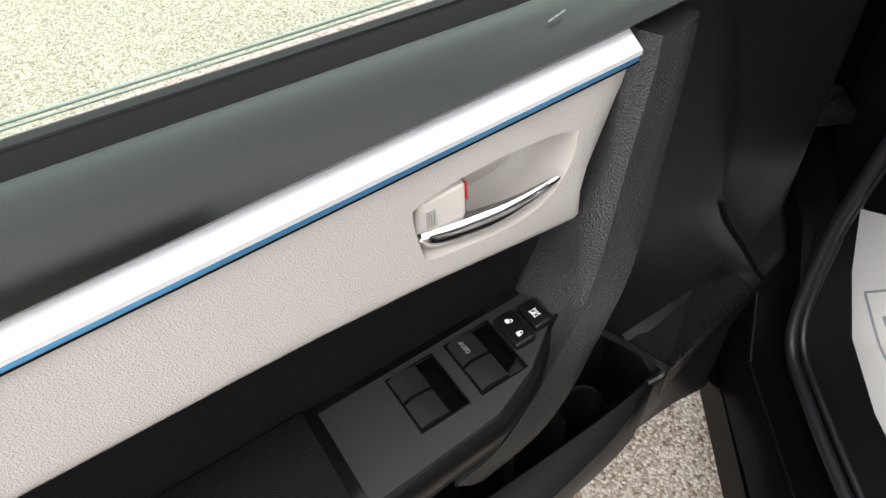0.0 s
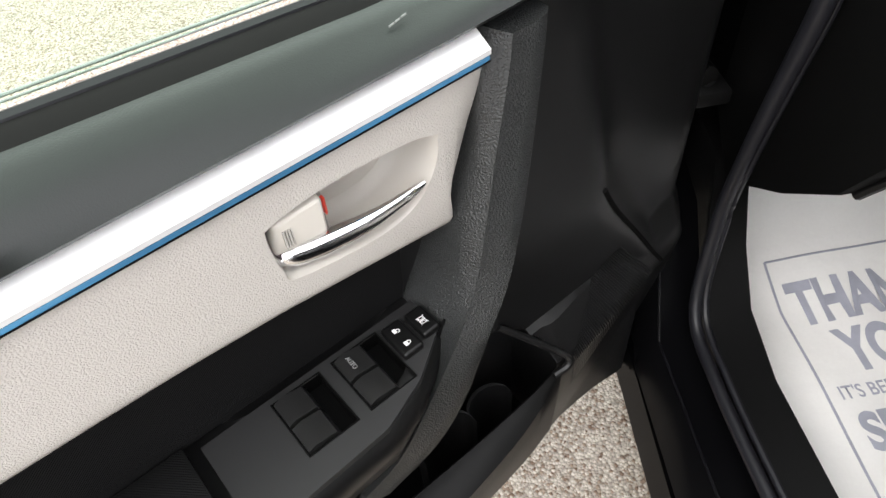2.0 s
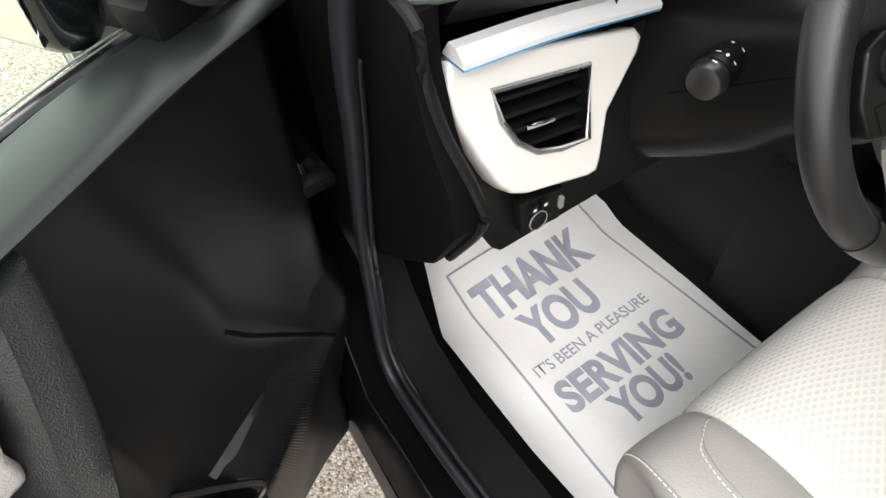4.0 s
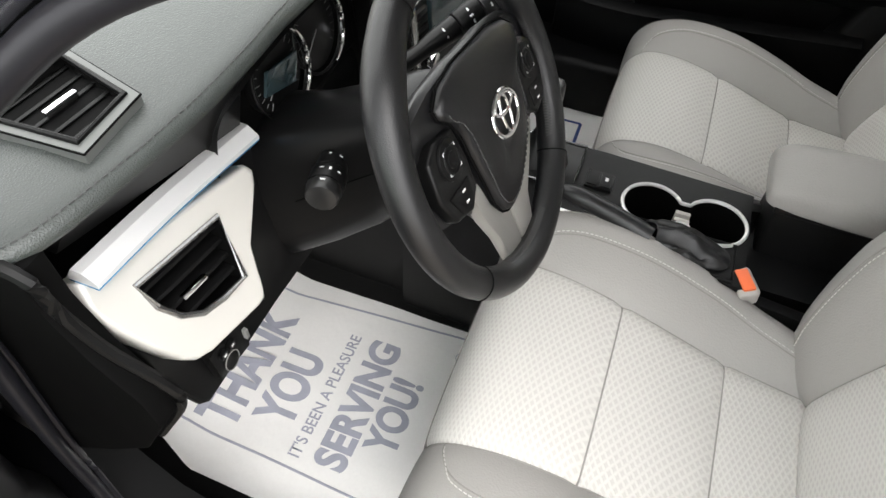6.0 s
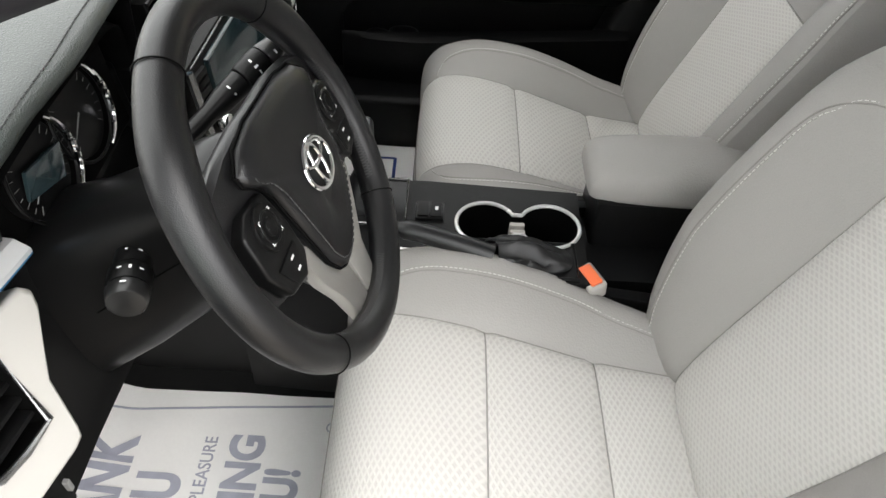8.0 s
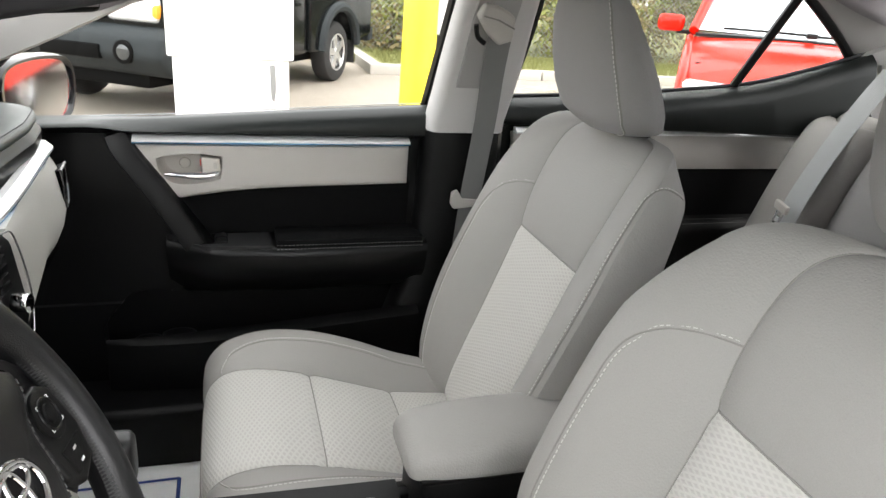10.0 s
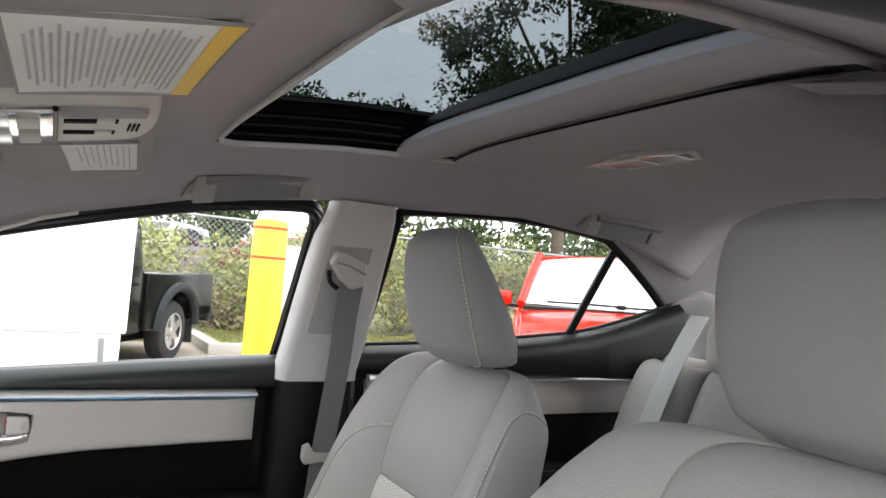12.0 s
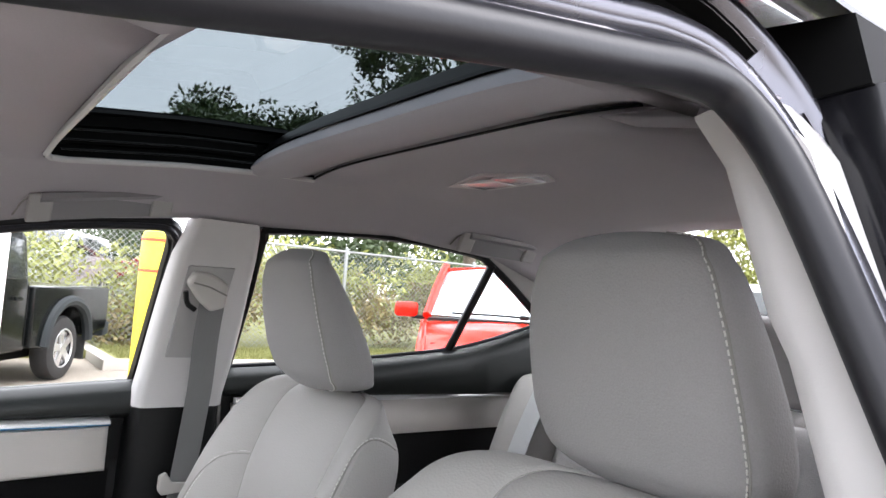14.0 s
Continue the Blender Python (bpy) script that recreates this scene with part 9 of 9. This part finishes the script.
for y0, y1 in ((-0.25, -0.85), (-0.80, -1.40)):
    part("wiper", tube([(0.34 - 0.1 * ((y0 + W_ / 2) / 0.75) ** 2, y0, 1.045), (0.345, (y0 + y1) / 2, 1.052), (0.33, y1, 1.05)], 0.009, 6), SMOOTHBLACK, red, "black wiper arm")
part("wiper_pivot", box(0.32, 0.37, -0.84, -0.77, 1.03, 1.065, 0.01), SMOOTHBLACK, red)
part("cabin_floor", box(-2.0, 0.9, -W_ + 0.1, -0.1, 0.25, 0.85, 0.02), DEEPBLACK, red)

# white trailer behind the bollard, cars over the fence
trl = thing("white_trailer", "white box trailer parked by the grass", "trailer")
part("box_body", box(8.9, 10.4, -3.12, -2.45, 0.45, 1.45, 0.03), WHITEMETAL, trl, "white box body")
for y in (-2.62, -2.95):
    car_wheel(trl, (9.0, y, 0.16), (-1, 0, 0), 0.16, 0.12)
part("trailer_frame", box(9.0, 10.3, -3.08, -2.5, 0.28, 0.45, 0.02), SMOOTHBLACK, trl)


def far_car(name, label, paint, loc, yaw):
    m = Matrix.Translation(loc) @ Matrix.Rotation(radians(yaw), 4, "Z")
    fc = thing(name, label, "car", m=m)
    prof = [(-2.2, 0.35), (-2.25, 0.95), (-1.9, 1.1), (-1.5, 1.6), (0.5, 1.65), (1.2, 1.15), (2.0, 1.0), (2.2, 0.7), (2.15, 0.35)]
    part("body", prism([(x, -0.85, z) for x, z in prof], (0, 1.7, 0), 0.08, 3), paint, fc, "painted body")
    gl = [(-1.75, 1.12), (-1.42, 1.5), (0.42, 1.54), (0.98, 1.14)]
    for y in (-0.858, 0.838):
        part("side_window", prism([(x, y, z) for x, z in gl], (0, 0.02, 0), 0.004), DARKGLASS, fc, "dark side window")
    part("front_screen", prism([(1.14, -0.7, 1.19), (1.14, 0.7, 1.19), (0.58, 0.66, 1.60), (0.58, -0.66, 1.60)], (0.02, 0, 0.02), 0.004), DARKGLASS, fc, "dark windscreen")
    part("rear_screen", prism([(-1.94, -0.7, 1.14), (-1.94, 0.7, 1.14), (-1.56, 0.66, 1.56), (-1.56, -0.66, 1.56)], (-0.02, 0, 0.02), 0.004), DARKGLASS, fc)
    for x in (-1.35, 1.35):
        for y, s in ((-0.78, -1), (0.78, 1)):
            car_wheel(fc, (x, y, 0.33), (0, s, 0), 0.33, 0.2)
    return fc


far_car("silver_car", "silver car parked beyond the fence", SILVERCAR, (17.5, -1.6, 0.35), 150)
far_car("red_car", "dark red car parked beyond the fence", mat("dark_red_paint", (0.22, 0.015, 0.02), 0.25, coat=1.0), (19.0, -5.2, 0.35), 60)
far_car("silver_car", "pale silver car parked behind the sedan", SILVERCAR, (3.6, -9.2, 0.0), 200)

fence = thing("chain_link_fence", "rusty grey chain-link fence on steel posts", "fence")
FP = [(9.9, 6.0), (9.9, -11.0), (-6.0, -15.0)]
run = []
for a, b in zip(FP, FP[1:]):
    n = int(math.dist(a, b) / 2.6)
    for k in range(n):
        run.append((a[0] + (b[0] - a[0]) * k / n, a[1] + (b[1] - a[1]) * k / n))
run.append(FP[-1])
for x, y in run:
    part("post", tube([(x, y, 0.0), (x, y, 1.86), (x, y, 1.88)], [0.032, 0.032, 0.01], 10), GALV, fence, "galvanised post")
for a, b in zip(FP, FP[1:]):
    part("top_rail", tube([(*a, 1.80), (*b, 1.80)], 0.02, 8), GALV, fence, "galvanised top rail")
    ln = math.dist(a, b)
    ux, uy = (b[0] - a[0]) / ln, (b[1] - a[1]) / ln
    wire = bmesh.new()
    step = 0.085
    k = -1.8
    while k < ln:
        for s in (1, -1):
            p0, p1 = (k, 0.05) if s > 0 else (k + 1.75, 0.05), (k + 1.75, 1.80) if s > 0 else (k, 1.80)
            q0, q1 = [max(0, min(ln, q[0])) for q in (p0, p1)]
            if q1 == q0:
                continue
            f = lambda q: p0[1] + (p1[1] - p0[1]) * (q - p0[0]) / (p1[0] - p0[0])  # noqa: E731
            tube([(a[0] + ux * q0, a[1] + uy * q0, f(q0)), (a[0] + ux * q1, a[1] + uy * q1, f(q1))], 0.0032, 3, caps=False, bm=wire)
        k += step
    tagged(part("mesh_wire", wire, GALV, fence, "chain-link wire"), kind="stuff")


def leaves(name, material, centres, spread, count, size, seed, label, category, flat=False):
    """Many small leaf blades scattered in clumps."""
    rng = np.random.default_rng(seed)
    c = np.array(centres)
    pick = c[rng.integers(0, len(c), count)]
    d = rng.normal(size=(count, 3))
    d /= np.linalg.norm(d, axis=1)[:, None]
    pos = pick[:, :3] + d * (rng.random(count) ** 0.45)[:, None] * pick[:, 3:4] * np.array(spread)
    u = rng.normal(size=(count, 3))
    u /= np.linalg.norm(u, axis=1)[:, None]
    v = np.cross(u, rng.normal(size=(count, 3)))
    v /= np.linalg.norm(v, axis=1)[:, None]
    s = size * (0.6 + 0.8 * rng.random(count))[:, None]
    verts = np.stack([pos - u * s, pos + v * s * 0.45, pos + u * s, pos - v * s * 0.45], 1).reshape(-1, 3)
    keep = np.repeat(pos[:, 2] > 0.02, 4)
    verts = verts[keep]
    me = bpy.data.meshes.new(name)
    me.from_pydata(verts.tolist(), [], [(4 * i, 4 * i + 1, 4 * i + 2, 4 * i + 3) for i in range(len(verts) // 4)])
    me.materials.append(material)
    return tagged(new(name, me), label, category, kind="stuff")


rng = random.Random(4)
hc, dc = [], []
for k in range(150):
    y = rng.uniform(7, -12)
    top_ = 1.35 + 0.8 * noise.noise((0, y * 0.6, 2)) + (0.3 if -8 < y < -3.0 else 0)
    hc.append((10.7 + rng.uniform(-0.5, 1.2), y, rng.uniform(0.4, max(0.6, top_)), rng.uniform(0.35, 0.75)))
for k in range(60):
    y = rng.uniform(6, -12)
    dc.append((10.2 + rng.uniform(-0.4, 0.5), y, rng.uniform(0.2, 1.1), rng.uniform(0.3, 0.55)))
for k in range(110):
    t = rng.random()
    x, y = 9.9 + (-6 - 9.9) * t, -11.0 - 4.0 * t
    hc.append((x + rng.uniform(-0.3, 0.3), y - rng.uniform(0.4, 1.4), rng.uniform(0.3, 2.1), rng.uniform(0.4, 0.8)))
for k in range(60):
    x = rng.uniform(4.5, 10.5)
    hc.append((x, -11.6 - 0.28 * (9.9 - x) - rng.uniform(0.4, 1.2), rng.uniform(0.5, 3.3), rng.uniform(0.4, 0.8)))
leaves("hedge", LEAF, hc, (1, 1, 1), 88000, 0.055, 3, "unclipped green hedge grown through the fence", "hedge")
leaves("dry_scrub", DRYLEAF, dc, (1, 1, 1.2), 14000, 0.05, 5, "dry brown scrub along the fence", "scrub")
bg_ = []
for k in range(120):
    bg_.append((rng.uniform(22, 34), rng.uniform(22, -40), rng.uniform(0.5, 3.6), rng.uniform(0.8, 1.8)))
leaves("distant_trees", TREELEAF, bg_, (1, 1, 1), 40000, 0.16, 8, "far line of dark trees", "trees")


def tree(x, y, h, crown, seed, label):
    r = random.Random(seed)
    t = thing("tree", label, "tree", "trees")
    t.location = (x, y, 0)
    trunk = part("trunk", tube(spline([(0, 0, 0), (0.1, 0.05, h * 0.3), (0.0, 0.1, h * 0.55), (0.1, 0, h * 0.8)], 14), [0.17 - 0.11 * k / 13 for k in range(14)], 12), BARK, t, "grey-brown trunk")
    cl = []
    for k in range(16):
        a, e = r.uniform(0, 6.28), r.uniform(0.15, 0.9)
        z0 = h * r.uniform(0.35, 0.75)
        L = crown * r.uniform(0.5, 1.0)
        tip = (L * math.cos(a) * math.cos(e), L * math.sin(a) * math.cos(e), z0 + L * math.sin(e))
        part("limb", tube(spline([(0.05, 0.05, z0), (tip[0] * 0.5, tip[1] * 0.5, z0 + (tip[2] - z0) * 0.4), tip], 8), [0.06 - 0.006 * q for q in range(8)], 7), BARK, trunk)
        for q in range(7):
            cl.append((tip[0] * r.uniform(0.4, 1.15), tip[1] * r.uniform(0.4, 1.15), tip[2] + r.uniform(-0.6, 0.7), r.uniform(0.35, 0.8)))
    lf = leaves("crown", TREELEAF, cl, (1, 1, 0.8), 26000, 0.07, seed, "", "")
    lf.parent = t
    lf["label"] = "dense dark green leaves"
    return t


tree(10.2, -8.4, 7.2, 3.5, 11, "dark leafy tree behind the fence")
tree(14.5, -5.0, 5.2, 2.2, 12, "smaller leafy tree beyond the fence")
tree(12.5, -12.5, 7.0, 3.0, 13, "tall leafy tree at the fence corner")
# grass blades near the kerb
rng2 = np.random.default_rng(21)
n = 16000
pos = np.stack([rng2.uniform(8.35, 9.9, n), rng2.uniform(-9.5, -1.55, n), np.full(n, 0.10)], 1)
ang = rng2.uniform(0, 6.28, n)
w = np.stack([np.cos(ang), np.sin(ang), np.zeros(n)], 1) * 0.006
tip = pos + np.stack([rng2.normal(0, 0.02, n), rng2.normal(0, 0.02, n), rng2.uniform(0.03, 0.09, n)], 1)
verts = np.stack([pos - w, pos + w, tip], 1).reshape(-1, 3)
me = bpy.data.meshes.new("grass_blades")
me.from_pydata(verts.tolist(), [], [(3 * i, 3 * i + 1, 3 * i + 2) for i in range(n)])
me.materials.append(GRASS)
tagged(new("grass_blades", me), "short uneven grass blades by the kerb", "grass", kind="stuff")
